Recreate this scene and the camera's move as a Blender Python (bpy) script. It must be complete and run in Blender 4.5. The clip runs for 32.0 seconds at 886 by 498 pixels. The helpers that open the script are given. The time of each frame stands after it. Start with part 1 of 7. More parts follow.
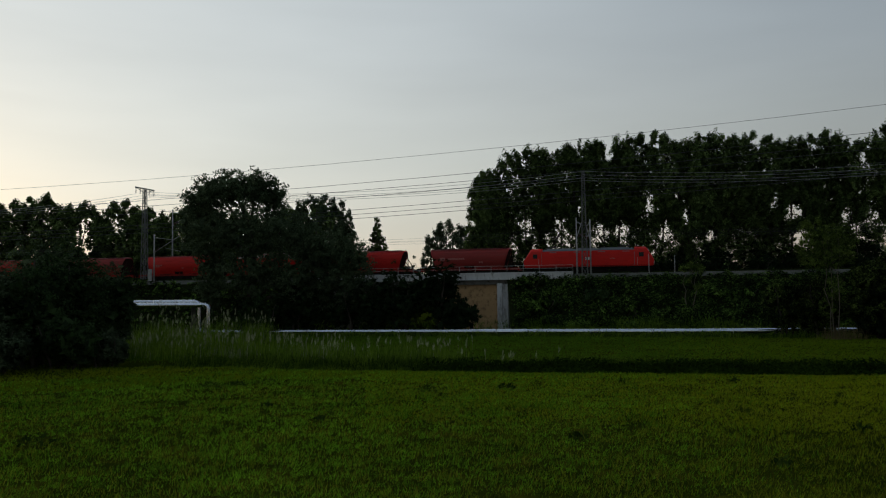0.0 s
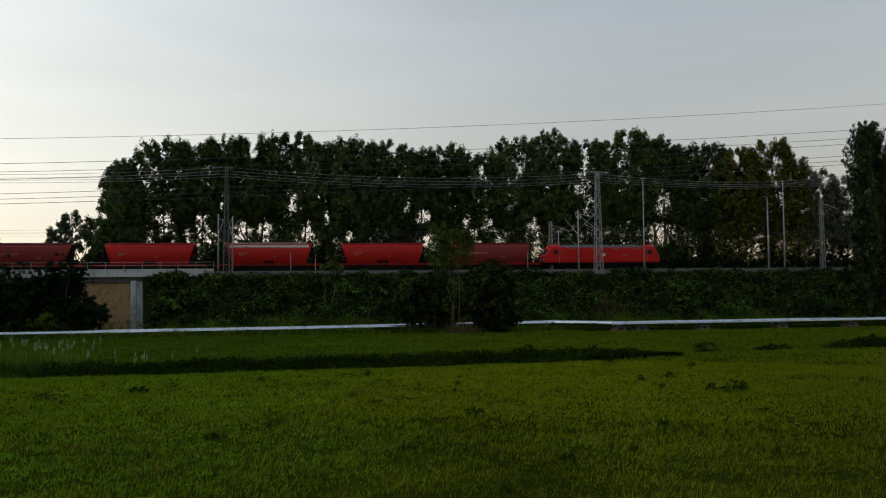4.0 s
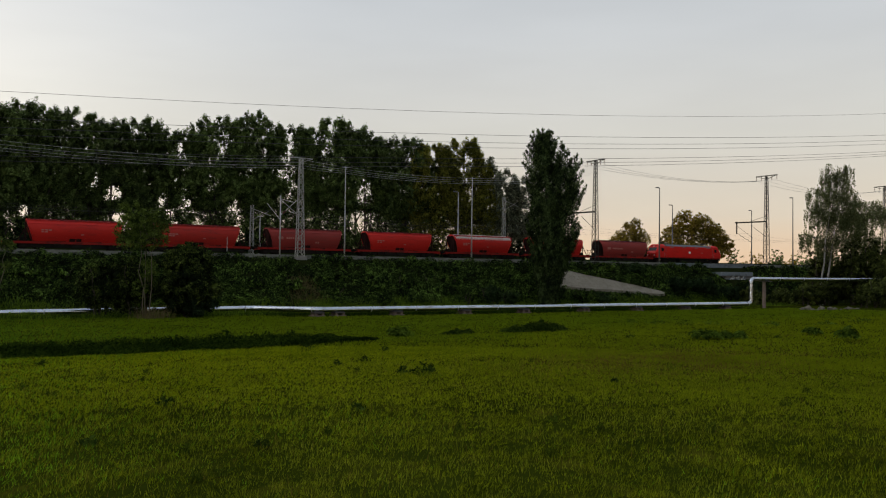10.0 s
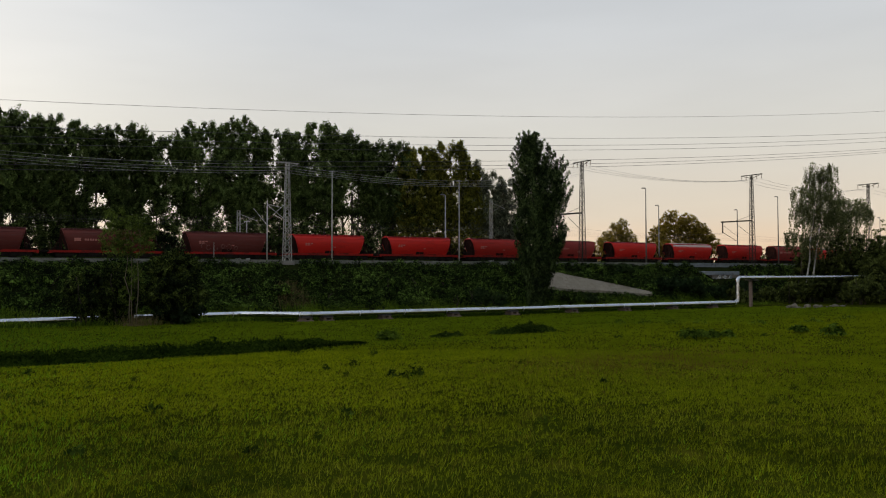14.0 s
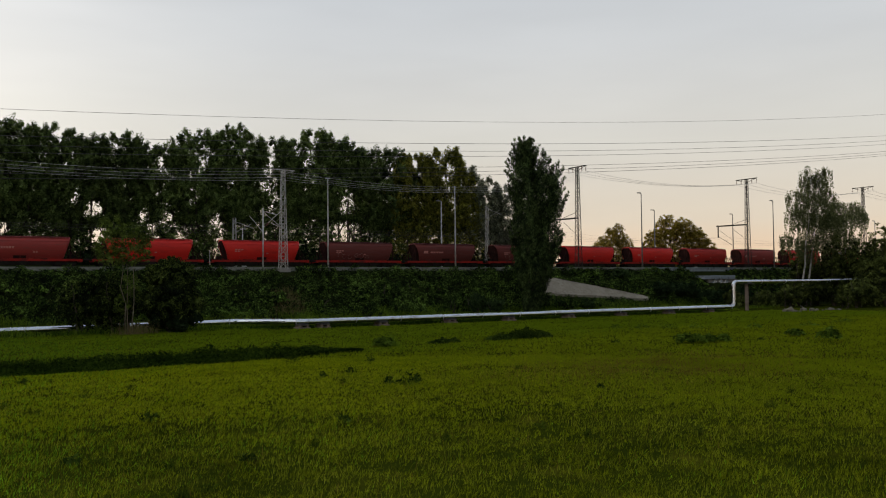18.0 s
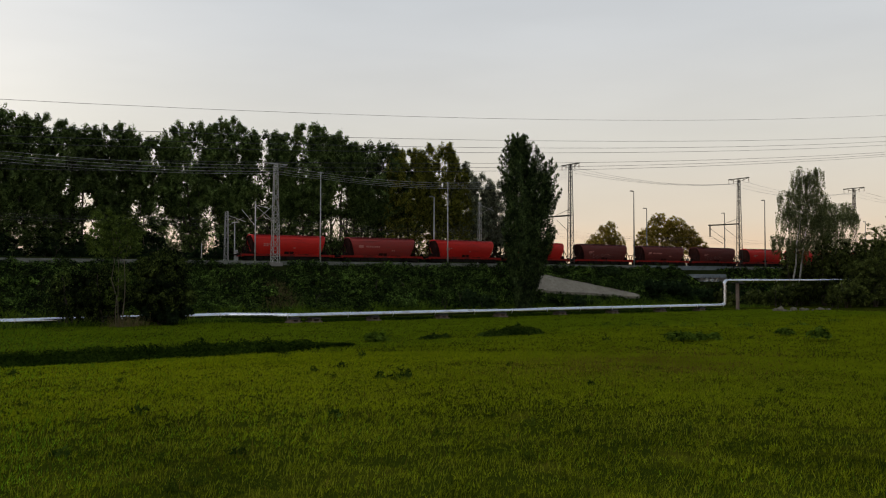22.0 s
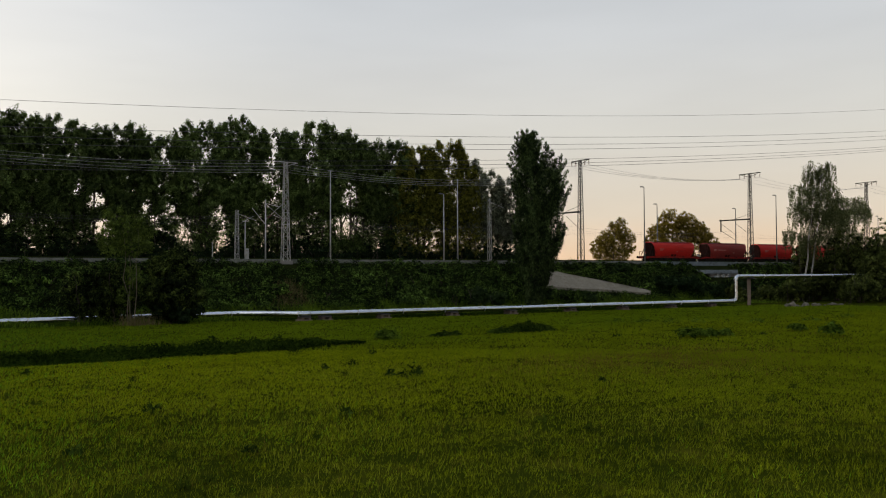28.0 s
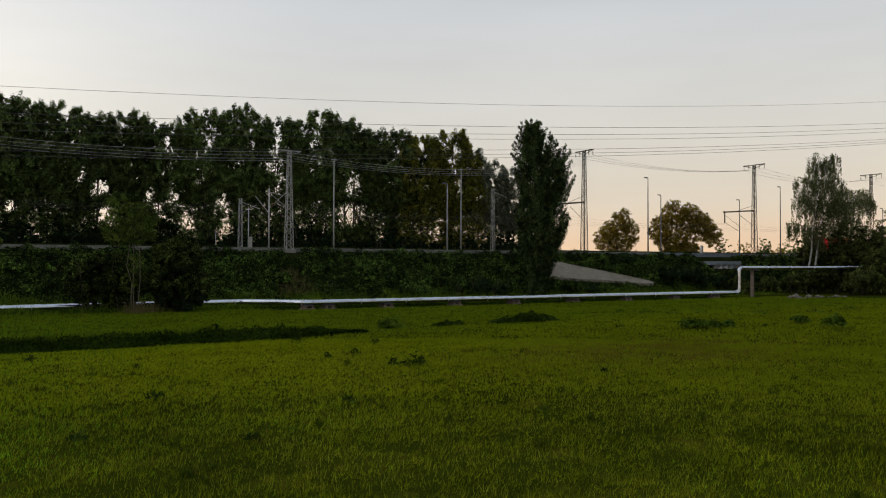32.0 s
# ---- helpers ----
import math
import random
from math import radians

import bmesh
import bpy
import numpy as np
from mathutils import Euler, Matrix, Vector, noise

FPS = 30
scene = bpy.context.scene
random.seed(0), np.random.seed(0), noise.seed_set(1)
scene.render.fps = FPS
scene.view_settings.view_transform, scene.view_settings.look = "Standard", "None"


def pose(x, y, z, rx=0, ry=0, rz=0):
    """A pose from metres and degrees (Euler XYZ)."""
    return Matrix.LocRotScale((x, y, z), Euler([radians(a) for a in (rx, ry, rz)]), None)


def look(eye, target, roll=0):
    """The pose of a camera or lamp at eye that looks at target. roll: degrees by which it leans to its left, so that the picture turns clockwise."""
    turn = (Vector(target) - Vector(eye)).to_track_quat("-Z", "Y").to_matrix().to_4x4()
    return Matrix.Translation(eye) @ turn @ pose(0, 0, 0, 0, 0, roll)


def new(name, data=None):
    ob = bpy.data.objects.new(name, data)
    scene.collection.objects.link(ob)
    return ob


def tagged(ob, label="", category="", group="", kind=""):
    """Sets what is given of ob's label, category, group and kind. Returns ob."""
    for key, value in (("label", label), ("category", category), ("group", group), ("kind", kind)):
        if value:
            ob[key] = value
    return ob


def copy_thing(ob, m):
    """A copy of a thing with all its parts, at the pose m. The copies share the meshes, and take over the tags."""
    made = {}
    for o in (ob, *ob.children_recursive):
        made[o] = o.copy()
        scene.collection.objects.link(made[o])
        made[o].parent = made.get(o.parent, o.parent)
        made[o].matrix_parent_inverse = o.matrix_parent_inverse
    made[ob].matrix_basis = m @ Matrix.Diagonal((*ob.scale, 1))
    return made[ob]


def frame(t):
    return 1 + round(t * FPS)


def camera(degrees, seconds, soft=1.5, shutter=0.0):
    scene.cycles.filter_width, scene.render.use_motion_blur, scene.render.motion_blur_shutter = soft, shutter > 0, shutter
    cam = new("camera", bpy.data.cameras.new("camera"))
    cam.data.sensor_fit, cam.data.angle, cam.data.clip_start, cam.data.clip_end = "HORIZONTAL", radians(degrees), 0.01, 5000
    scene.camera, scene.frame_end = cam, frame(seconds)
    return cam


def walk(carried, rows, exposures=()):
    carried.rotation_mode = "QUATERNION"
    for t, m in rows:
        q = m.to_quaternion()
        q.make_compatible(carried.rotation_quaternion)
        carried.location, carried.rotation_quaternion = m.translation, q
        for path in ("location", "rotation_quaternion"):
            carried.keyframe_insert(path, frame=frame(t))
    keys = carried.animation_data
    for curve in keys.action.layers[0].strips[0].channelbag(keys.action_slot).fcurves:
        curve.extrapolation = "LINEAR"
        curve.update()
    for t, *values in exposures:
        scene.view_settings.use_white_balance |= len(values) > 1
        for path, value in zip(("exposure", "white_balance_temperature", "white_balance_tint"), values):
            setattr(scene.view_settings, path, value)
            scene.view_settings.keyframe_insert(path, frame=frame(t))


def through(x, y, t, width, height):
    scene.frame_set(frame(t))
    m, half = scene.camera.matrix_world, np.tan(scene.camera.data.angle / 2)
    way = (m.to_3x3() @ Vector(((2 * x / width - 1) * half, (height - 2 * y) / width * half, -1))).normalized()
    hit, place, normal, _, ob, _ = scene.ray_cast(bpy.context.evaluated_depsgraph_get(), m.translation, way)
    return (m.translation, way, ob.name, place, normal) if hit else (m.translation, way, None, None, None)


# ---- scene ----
# The camera stands on a low dyke, 5.4 m above the meadow, and pans to the right after the locomotive.
# World: x along the railway, y away from the camera, z = 0 on the meadow.
EYE = (0.0, 0.0, 5.4)
cam = camera(56.3, 32.0, soft=1.12, shutter=0.15)
TURNS = [
    (0, 92.96, 0.70, 14.58), (0.5, 92.84, 0.83, 11.43), (1, 92.79, 1.06, 8.38), (1.5, 92.83, 1.06, 5.36), (2, 92.80, 0.98, 2.57),
    (2.5, 92.76, 0.86, -0.33), (3, 92.63, 0.70, -3.31), (3.5, 92.58, 0.60, -6.48), (4, 92.56, 0.55, -9.82), (4.5, 92.50, 0.48, -12.87),
    (6.5, 91.96, -0.10, -21.61), (7, 91.81, -0.18, -22.95), (7.5, 91.69, -0.21, -24.13), (8, 91.71, -0.28, -25.29), (8.5, 91.62, -0.37, -26.60),
    (9, 91.67, -0.52, -28.02), (9.5, 91.61, -0.65, -29.31), (10, 91.59, -0.66, -30.32), (10.5, 91.52, -0.66, -30.84), (11, 91.50, -0.60, -31.07),
    (11.5, 91.45, -0.49, -31.16), (12, 91.49, -0.43, -31.15), (12.5, 91.56, -0.24, -31.19), (13, 91.61, -0.14, -31.22), (13.5, 91.69, 0.04, -31.19),
    (14, 91.80, 0.12, -31.15), (14.5, 91.89, 0.25, -31.13), (16.5, 92.16, 0.38, -31.41), (17, 92.16, 0.39, -31.46), (17.5, 92.16, 0.39, -31.48),
    (18, 92.22, 0.52, -31.40), (18.5, 92.32, 0.55, -31.34), (19, 92.34, 0.54, -31.35), (19.5, 92.32, 0.50, -31.43), (20, 92.25, 0.34, -31.54),
    (20.5, 92.11, 0.25, -31.59), (21, 92.09, 0.14, -31.61), (21.5, 92.02, -0.02, -31.76), (22, 91.93, -0.11, -31.95), (22.5, 92.01, -0.05, -32.10),
    (23, 92.03, -0.02, -32.06), (23.5, 91.91, -0.00, -32.01), (24, 91.80, -0.04, -31.96), (24.5, 91.71, -0.00, -31.90), (25, 91.78, -0.02, -31.81),
    (25.5, 91.78, 0.03, -31.65), (27.5, 91.77, 0.34, -31.32), (28, 91.74, 0.23, -31.25), (28.5, 91.59, 0.03, -31.41), (29, 91.38, -0.11, -31.60),
    (29.5, 91.32, -0.19, -31.62), (30, 91.26, -0.12, -31.49), (30.5, 91.24, -0.04, -31.34), (31, 91.14, -0.10, -31.16), (31.5, 91.08, -0.12, -31.07),
    (32, 91.02, -0.15, -31.04),
]
EXPOSURES = [(0, 0.08, 5930, 5), (2, 0.42, 6060, 6), (4, 0.70, 6200, 7.2), (6.5, 0.90, 6350, 9), (9, 1.06, 6560, 10.5), (13, 1.14, 6680, 11.5), (32, 1.14, 6680, 11.5)]
walk(cam, [(t, pose(*EYE, a, b, c)) for t, a, b, c in TURNS], EXPOSURES)

# ---- sky and sun: just after sunset light from behind the trees, low on the left ----
SUN_AZ, SUN_EL = radians(-52), radians(3.0)      # azimuth counted from +y towards +x
world = bpy.data.worlds.new("evening_sky")
scene.world = world
world.use_nodes = True
wn, wl = world.node_tree.nodes, world.node_tree.links
wn.clear()
sky = wn.new("ShaderNodeTexSky")
sky.sky_type = "NISHITA"
sky.sun_disc = False
sky.sun_elevation, sky.sun_rotation = SUN_EL, SUN_AZ
sky.air_density, sky.dust_density, sky.ozone_density = 1.0, 1.5, 1.5
back = wn.new("ShaderNodeBackground")
back.inputs["Strength"].default_value = 1.0
wout = wn.new("ShaderNodeOutputWorld")
# haze: a pale veil, pinkish at the horizon and bluish above, over the clear-sky light
tex = wn.new("ShaderNodeTexCoord")
sep = wn.new("ShaderNodeSeparateXYZ")
wl.new(tex.outputs["Generated"], sep.inputs[0])
height = wn.new("ShaderNodeMapRange")
height.inputs["From Min"].default_value, height.inputs["From Max"].default_value = 0.0, 0.45
wl.new(sep.outputs["Z"], height.inputs["Value"])
veil = wn.new("ShaderNodeValToRGB")
veil.color_ramp.elements[0].color = (0.395, 0.272, 0.172, 1)
veil.color_ramp.elements[1].color = (0.228, 0.253, 0.280, 1)
for at, tone in ((0.15, (0.314, 0.274, 0.226, 1)), (0.35, (0.290, 0.281, 0.256, 1)), (0.6, (0.266, 0.273, 0.275, 1))):
    veil.color_ramp.elements.new(at).color = tone
wl.new(height.outputs[0], veil.inputs[0])
clear = wn.new("ShaderNodeVectorMath")
clear.operation = "MULTIPLY_ADD"
clear.inputs[1].default_value = (0.018, 0.020, 0.024)
wl.new(sky.outputs[0], clear.inputs[0])
# a broad glow round the place of the sun
toward = wn.new("ShaderNodeVectorMath")
toward.operation = "DOT_PRODUCT"
toward.inputs[1].default_value = (math.sin(SUN_AZ) * math.cos(SUN_EL), math.cos(SUN_AZ) * math.cos(SUN_EL), math.sin(SUN_EL))
wl.new(tex.outputs["Generated"], toward.inputs[0])
broad = wn.new("ShaderNodeMapRange")
broad.inputs["From Min"].default_value, broad.inputs["From Max"].default_value = 0.2, 1.0
wl.new(toward.outputs["Value"], broad.inputs["Value"])
glow = wn.new("ShaderNodeVectorMath")
glow.operation = "MULTIPLY_ADD"
glow.inputs[1].default_value = (0.420, 0.385, 0.325)
soft_glow = wn.new("ShaderNodeMath")
soft_glow.operation = "POWER"
soft_glow.inputs[1].default_value = 2.0
wl.new(broad.outputs[0], soft_glow.inputs[0])
wl.new(soft_glow.outputs[0], glow.inputs[0])
wl.new(veil.outputs[0], glow.inputs[2])
wl.new(glow.outputs[0], clear.inputs[2])
away = wn.new("ShaderNodeMapRange")
away.interpolation_type = "SMOOTHSTEP"
away.inputs["From Min"].default_value, away.inputs["From Max"].default_value = -1.0, -0.35
away.inputs["To Min"].default_value, away.inputs["To Max"].default_value = 0.6, 1.0
wl.new(toward.outputs["Value"], away.inputs["Value"])
dim = wn.new("ShaderNodeVectorMath")
dim.operation = "SCALE"
wl.new(clear.outputs[0], dim.inputs[0])
wl.new(away.outputs[0], dim.inputs["Scale"])
# faint streaks of high cloud
flat = wn.new("ShaderNodeMapping")
flat.inputs["Scale"].default_value = (2.2, 2.2, 11.0)
wl.new(tex.outputs["Generated"], flat.inputs[0])
wisp = wn.new("ShaderNodeTexNoise")
wisp.inputs["Scale"].default_value, wisp.inputs["Detail"].default_value = 1.6, 3.0
wl.new(flat.outputs[0], wisp.inputs["Vector"])
faint = wn.new("ShaderNodeMapRange")
faint.inputs["From Min"].default_value, faint.inputs["From Max"].default_value = 0.3, 0.7
faint.inputs["To Min"].default_value, faint.inputs["To Max"].default_value = 0.965, 1.035
wl.new(wisp.outputs["Fac"], faint.inputs["Value"])
cloudy = wn.new("ShaderNodeVectorMath")
cloudy.operation = "SCALE"
wl.new(dim.outputs[0], cloudy.inputs[0])
wl.new(faint.outputs[0], cloudy.inputs["Scale"])
wl.new(cloudy.outputs[0], back.inputs["Color"])
wl.new(back.outputs[0], wout.inputs[0])

sun = new("sun", bpy.data.lights.new("sun", "SUN"))
sun.data.energy, sun.data.angle, sun.data.color = 0.25, radians(10.0), (1.0, 0.72, 0.45)
way = Vector((math.sin(SUN_AZ) * math.cos(SUN_EL), math.cos(SUN_AZ) * math.cos(SUN_EL), math.sin(SUN_EL)))
sun.matrix_world = look(Vector((0, 0, 60)) + way * 50, (0, 0, 60))


# ---- materials ----
def ramp_between(nt, fac, dark, light):
    mix = nt.nodes.new("ShaderNodeMix")
    mix.data_type = "RGBA"
    mix.inputs[6].default_value, mix.inputs[7].default_value = (*dark, 1), (*light, 1)
    nt.links.new(fac, mix.inputs[0])
    return mix.outputs[2]


def noise_node(nt, scale, detail=4.0, rough=0.6, stretch=(1, 1, 1)):
    co = nt.nodes.new("ShaderNodeTexCoord")
    mp = nt.nodes.new("ShaderNodeMapping")
    mp.inputs["Scale"].default_value = stretch
    tx = nt.nodes.new("ShaderNodeTexNoise")
    tx.inputs["Scale"].default_value, tx.inputs["Detail"].default_value, tx.inputs["Roughness"].default_value = scale, detail, rough
    nt.links.new(co.outputs["Object"], mp.inputs[0])
    nt.links.new(mp.outputs[0], tx.inputs["Vector"])
    return tx.outputs["Fac"]


def spread(nt, fac, lo, hi):
    m = nt.nodes.new("ShaderNodeMapRange")
    m.inputs["From Min"].default_value, m.inputs["From Max"].default_value = lo, hi
    nt.links.new(fac, m.inputs["Value"])
    return m.outputs[0]


def surface(name, dark, light, rough=0.8, metal=0.0, coarse=0.4, fine=12.0, bump=0.15, stain=None, stretch=(1, 1, 1), spec=0.3, each=0.0):
    """Two scales of colour noise, fine relief and, where given, a third colour in stains. each: how far alike pieces differ."""
    m = bpy.data.materials.new(name)
    m.use_nodes = True
    nt = m.node_tree
    bs = nt.nodes["Principled BSDF"]
    a = spread(nt, noise_node(nt, coarse, 3.0, 0.6, stretch), 0.35, 0.65)
    b = noise_node(nt, fine, 5.0, 0.65, stretch)
    mixed = nt.nodes.new("ShaderNodeMath")
    mixed.operation = "MULTIPLY_ADD"
    mixed.inputs[1].default_value = 0.45
    nt.links.new(a, mixed.inputs[0])
    half = nt.nodes.new("ShaderNodeMath")
    half.operation = "MULTIPLY"
    half.inputs[1].default_value = 0.55
    nt.links.new(b, half.inputs[0])
    nt.links.new(half.outputs[0], mixed.inputs[2])
    col = ramp_between(nt, mixed.outputs[0], dark, light)
    if stain:
        s = spread(nt, noise_node(nt, coarse * 3.1, 5.0, 0.7, stretch), 0.52, 0.66)
        mx = nt.nodes.new("ShaderNodeMix")
        mx.data_type = "RGBA"
        mx.inputs[7].default_value = (*stain, 1)
        nt.links.new(s, mx.inputs[0])
        nt.links.new(col, mx.inputs[6])
        col = mx.outputs[2]
    if each:
        info = nt.nodes.new("ShaderNodeObjectInfo")
        hsv = nt.nodes.new("ShaderNodeHueSaturation")
        mr = nt.nodes.new("ShaderNodeMapRange")
        mr.inputs["To Min"].default_value, mr.inputs["To Max"].default_value = 1 - each, 1 + each
        nt.links.new(info.outputs["Random"], mr.inputs["Value"])
        nt.links.new(mr.outputs[0], hsv.inputs["Value"])
        nt.links.new(col, hsv.inputs["Color"])
        col = hsv.outputs[0]
    nt.links.new(col, bs.inputs["Base Color"])
    bs.inputs["Roughness"].default_value, bs.inputs["Metallic"].default_value = rough, metal
    bs.inputs["Specular IOR Level"].default_value = spec
    if bump:
        bp = nt.nodes.new("ShaderNodeBump")
        bp.inputs["Strength"].default_value, bp.inputs["Distance"].default_value = bump, 0.05
        nt.links.new(b, bp.inputs["Height"])
        nt.links.new(bp.outputs[0], bs.inputs["Normal"])
    return m


def leaf_material(name, dark, light, through=0.35, gloss=0.25, patch_size=0.25, fine_size=1.6, contrast=0.8, even=0.0):
    """Leaves: every leaf its own tone (even: how alike they are), every plant its own tint, and light that shines
    through. A high contrast puts deep shadow into the colour.
    """
    m = bpy.data.materials.new(name)
    m.use_nodes = True
    nt = m.node_tree
    nt.nodes.remove(nt.nodes["Principled BSDF"])
    geo = nt.nodes.new("ShaderNodeNewGeometry")
    broad_patch, fine_patch = spread(nt, noise_node(nt, patch_size, 2.0), 0.3, 0.7), spread(nt, noise_node(nt, fine_size, 2.0), 0.3, 0.62)
    both = nt.nodes.new("ShaderNodeMath")
    both.operation = "MULTIPLY_ADD"
    both.inputs[1].default_value = 0.55
    nt.links.new(broad_patch, both.inputs[0])
    some = nt.nodes.new("ShaderNodeMath")
    some.operation = "MULTIPLY"
    some.inputs[1].default_value = 0.55
    nt.links.new(fine_patch, some.inputs[0])
    nt.links.new(some.outputs[0], both.inputs[2])
    patch = both.outputs[0]
    avg = nt.nodes.new("ShaderNodeMath")
    avg.operation = "MULTIPLY"
    own = nt.nodes.new("ShaderNodeMapRange")
    own.inputs["To Min"].default_value = even
    nt.links.new(geo.outputs["Random Per Island"], own.inputs["Value"])
    nt.links.new(own.outputs[0], avg.inputs[0])
    nt.links.new(patch, avg.inputs[1])
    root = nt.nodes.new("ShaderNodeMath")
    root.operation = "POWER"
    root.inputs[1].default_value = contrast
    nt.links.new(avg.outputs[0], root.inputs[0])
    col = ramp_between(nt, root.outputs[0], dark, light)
    info = nt.nodes.new("ShaderNodeObjectInfo")
    hsv = nt.nodes.new("ShaderNodeHueSaturation")
    mr = nt.nodes.new("ShaderNodeMapRange")
    mr.inputs["To Min"].default_value, mr.inputs["To Max"].default_value = 0.8, 1.2
    nt.links.new(info.outputs["Random"], mr.inputs["Value"])
    nt.links.new(mr.outputs[0], hsv.inputs["Value"])
    nt.links.new(col, hsv.inputs["Color"])
    di, tr, gl = (nt.nodes.new(k) for k in ("ShaderNodeBsdfDiffuse", "ShaderNodeBsdfTranslucent", "ShaderNodeBsdfGlossy"))
    gl.inputs["Roughness"].default_value = 0.5
    for n in (di, tr):
        nt.links.new(hsv.outputs[0], n.inputs["Color"])
    m1, m2 = nt.nodes.new("ShaderNodeMixShader"), nt.nodes.new("ShaderNodeMixShader")
    m1.inputs[0].default_value = through
    nt.links.new(di.outputs[0], m1.inputs[1])
    nt.links.new(tr.outputs[0], m1.inputs[2])
    m2.inputs[0].default_value = gloss * 0.1
    nt.links.new(m1.outputs[0], m2.inputs[1])
    nt.links.new(gl.outputs[0], m2.inputs[2])
    nt.links.new(m2.outputs[0], nt.nodes["Material Output"].inputs[0])
    return m


M_MEADOW = surface("meadow_soil", (0.010, 0.016, 0.002), (0.040, 0.052, 0.004), 1.0, 0, 0.12, 3.0, 0.4, (0.062, 0.064, 0.006), spec=0.0)
M_FOOT = leaf_material("rank_grass_blades", (0.020, 0.050, 0.004), (0.205, 0.300, 0.028), 0.4, 0.0, 0.3, 1.3)
M_FARGRASS = leaf_material("far_grass_blades", (0.096, 0.128, 0.003), (0.210, 0.254, 0.009), 0.42, 0.0, 0.10, 0.5, 0.8, 0.5)
M_LUSHGRASS = leaf_material("lush_grass_blades", (0.028, 0.064, 0.003), (0.345, 0.660, 0.032), 0.42, 0.0, 0.12, 1.1, 0.9)
M_OLIVEGRASS = leaf_material("olive_grass_blades", (0.138, 0.165, 0.003), (0.278, 0.318, 0.009), 0.42, 0.0, 0.10, 0.5, 0.8, 0.5)
M_GREENGRASS = leaf_material("green_grass_blades", (0.060, 0.125, 0.006), (0.125, 0.225, 0.016), 0.42, 0.0, 0.10, 0.5, 0.8, 0.5)
M_DAMPGRASS = leaf_material("damp_grass_blades", (0.070, 0.106, 0.003), (0.122, 0.172, 0.008), 0.42, 0.0, 0.10, 0.5, 0.8, 0.5)
M_GRASS = leaf_material("grass_blades", (0.012, 0.022, 0.001), (0.420, 0.475, 0.018), 0.40, 0.0, 0.12, 1.1, 1.15)
M_TIPS = leaf_material("pale_grass_stalks", (0.11, 0.14, 0.005), (0.460, 0.490, 0.040), 0.4, 0.0, 0.15, 1.4, 0.9)
# dark sedge of the ditch; below the pipes this colour stands in for shade
M_SEDGE_SHADE = leaf_material("sedge_and_shade_blades", (0.006, 0.015, 0.003), (0.058, 0.100, 0.012), 0.25, 0.0)
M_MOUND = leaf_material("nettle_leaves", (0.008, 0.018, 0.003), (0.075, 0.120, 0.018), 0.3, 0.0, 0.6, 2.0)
M_TUFT = leaf_material("coarse_weed_leaves", (0.014, 0.026, 0.003), (0.115, 0.165, 0.016), 0.35, 0.0, 0.6, 2.0)
M_REED = leaf_material("reed_blades", (0.140, 0.150, 0.080), (0.440, 0.450, 0.270), 0.45, 0.0, 0.4, 2.0)
M_SEEDING = leaf_material("seeding_grass", (0.095, 0.074, 0.012), (0.260, 0.195, 0.040), 0.4, 0.0)
M_DRY = leaf_material("dry_stems", (0.110, 0.088, 0.036), (0.250, 0.205, 0.100), 0.3, 0.0)
# poplars: near-black tones paint the crowns' inner shadow between brighter leaves
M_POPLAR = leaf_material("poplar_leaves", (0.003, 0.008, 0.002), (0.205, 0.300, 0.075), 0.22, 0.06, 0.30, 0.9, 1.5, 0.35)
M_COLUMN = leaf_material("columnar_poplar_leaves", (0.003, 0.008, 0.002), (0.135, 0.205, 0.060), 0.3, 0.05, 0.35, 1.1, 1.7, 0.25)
M_SILVER = leaf_material("pale_poplar_leaves", (0.012, 0.018, 0.008), (0.340, 0.380, 0.210), 0.45, 0.3, 0.5, 1.2, 1.1)
M_AUTUMN = leaf_material("yellowing_leaves", (0.010, 0.018, 0.004), (0.330, 0.325, 0.050), 0.38, 0.0, 0.3, 1.2, 0.95)
M_WILLOW = leaf_material("willow_leaves", (0.007, 0.014, 0.006), (0.140, 0.190, 0.096), 0.35, 0.05, 0.22, 0.8, 1.1, 0.3)
# near-black: shade under crowns and inside thickets is put into this colour
M_SHADE_COLOURED = leaf_material("shade_coloured_leaves", (0.003, 0.008, 0.003), (0.032, 0.056, 0.020), 0.25, 0.03)
# round bush: shadowed gaps and lit leaves are painted by the strong contrast
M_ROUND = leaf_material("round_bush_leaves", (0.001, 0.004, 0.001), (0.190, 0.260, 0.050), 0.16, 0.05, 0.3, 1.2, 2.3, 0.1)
M_BUSH = leaf_material("bush_leaves", (0.004, 0.010, 0.003), (0.060, 0.104, 0.032), 0.3, 0.05)
# brambles likewise: near-black patches stand in for shadow in the tangle
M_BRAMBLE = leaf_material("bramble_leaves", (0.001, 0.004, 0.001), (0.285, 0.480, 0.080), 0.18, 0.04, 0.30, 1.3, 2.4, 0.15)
M_BIRCH = leaf_material("birch_leaves", (0.040, 0.052, 0.018), (0.230, 0.260, 0.100), 0.5, 0.05, 0.3, 1.2, 1.0, 0.2)
M_OAK = leaf_material("brownish_leaves", (0.050, 0.046, 0.008), (0.500, 0.375, 0.062), 0.6, 0.0, 0.2, 0.8, 0.85, 0.2)
M_YOUNG = leaf_material("young_tree_leaves", (0.010, 0.020, 0.004), (0.225, 0.320, 0.055), 0.3, 0.04, 0.4, 1.3, 1.15, 0.25)
M_THICKET = leaf_material("olive_thicket_leaves", (0.005, 0.009, 0.002), (0.215, 0.265, 0.060), 0.3, 0.04, 0.25, 1.1, 1.6, 0.25)
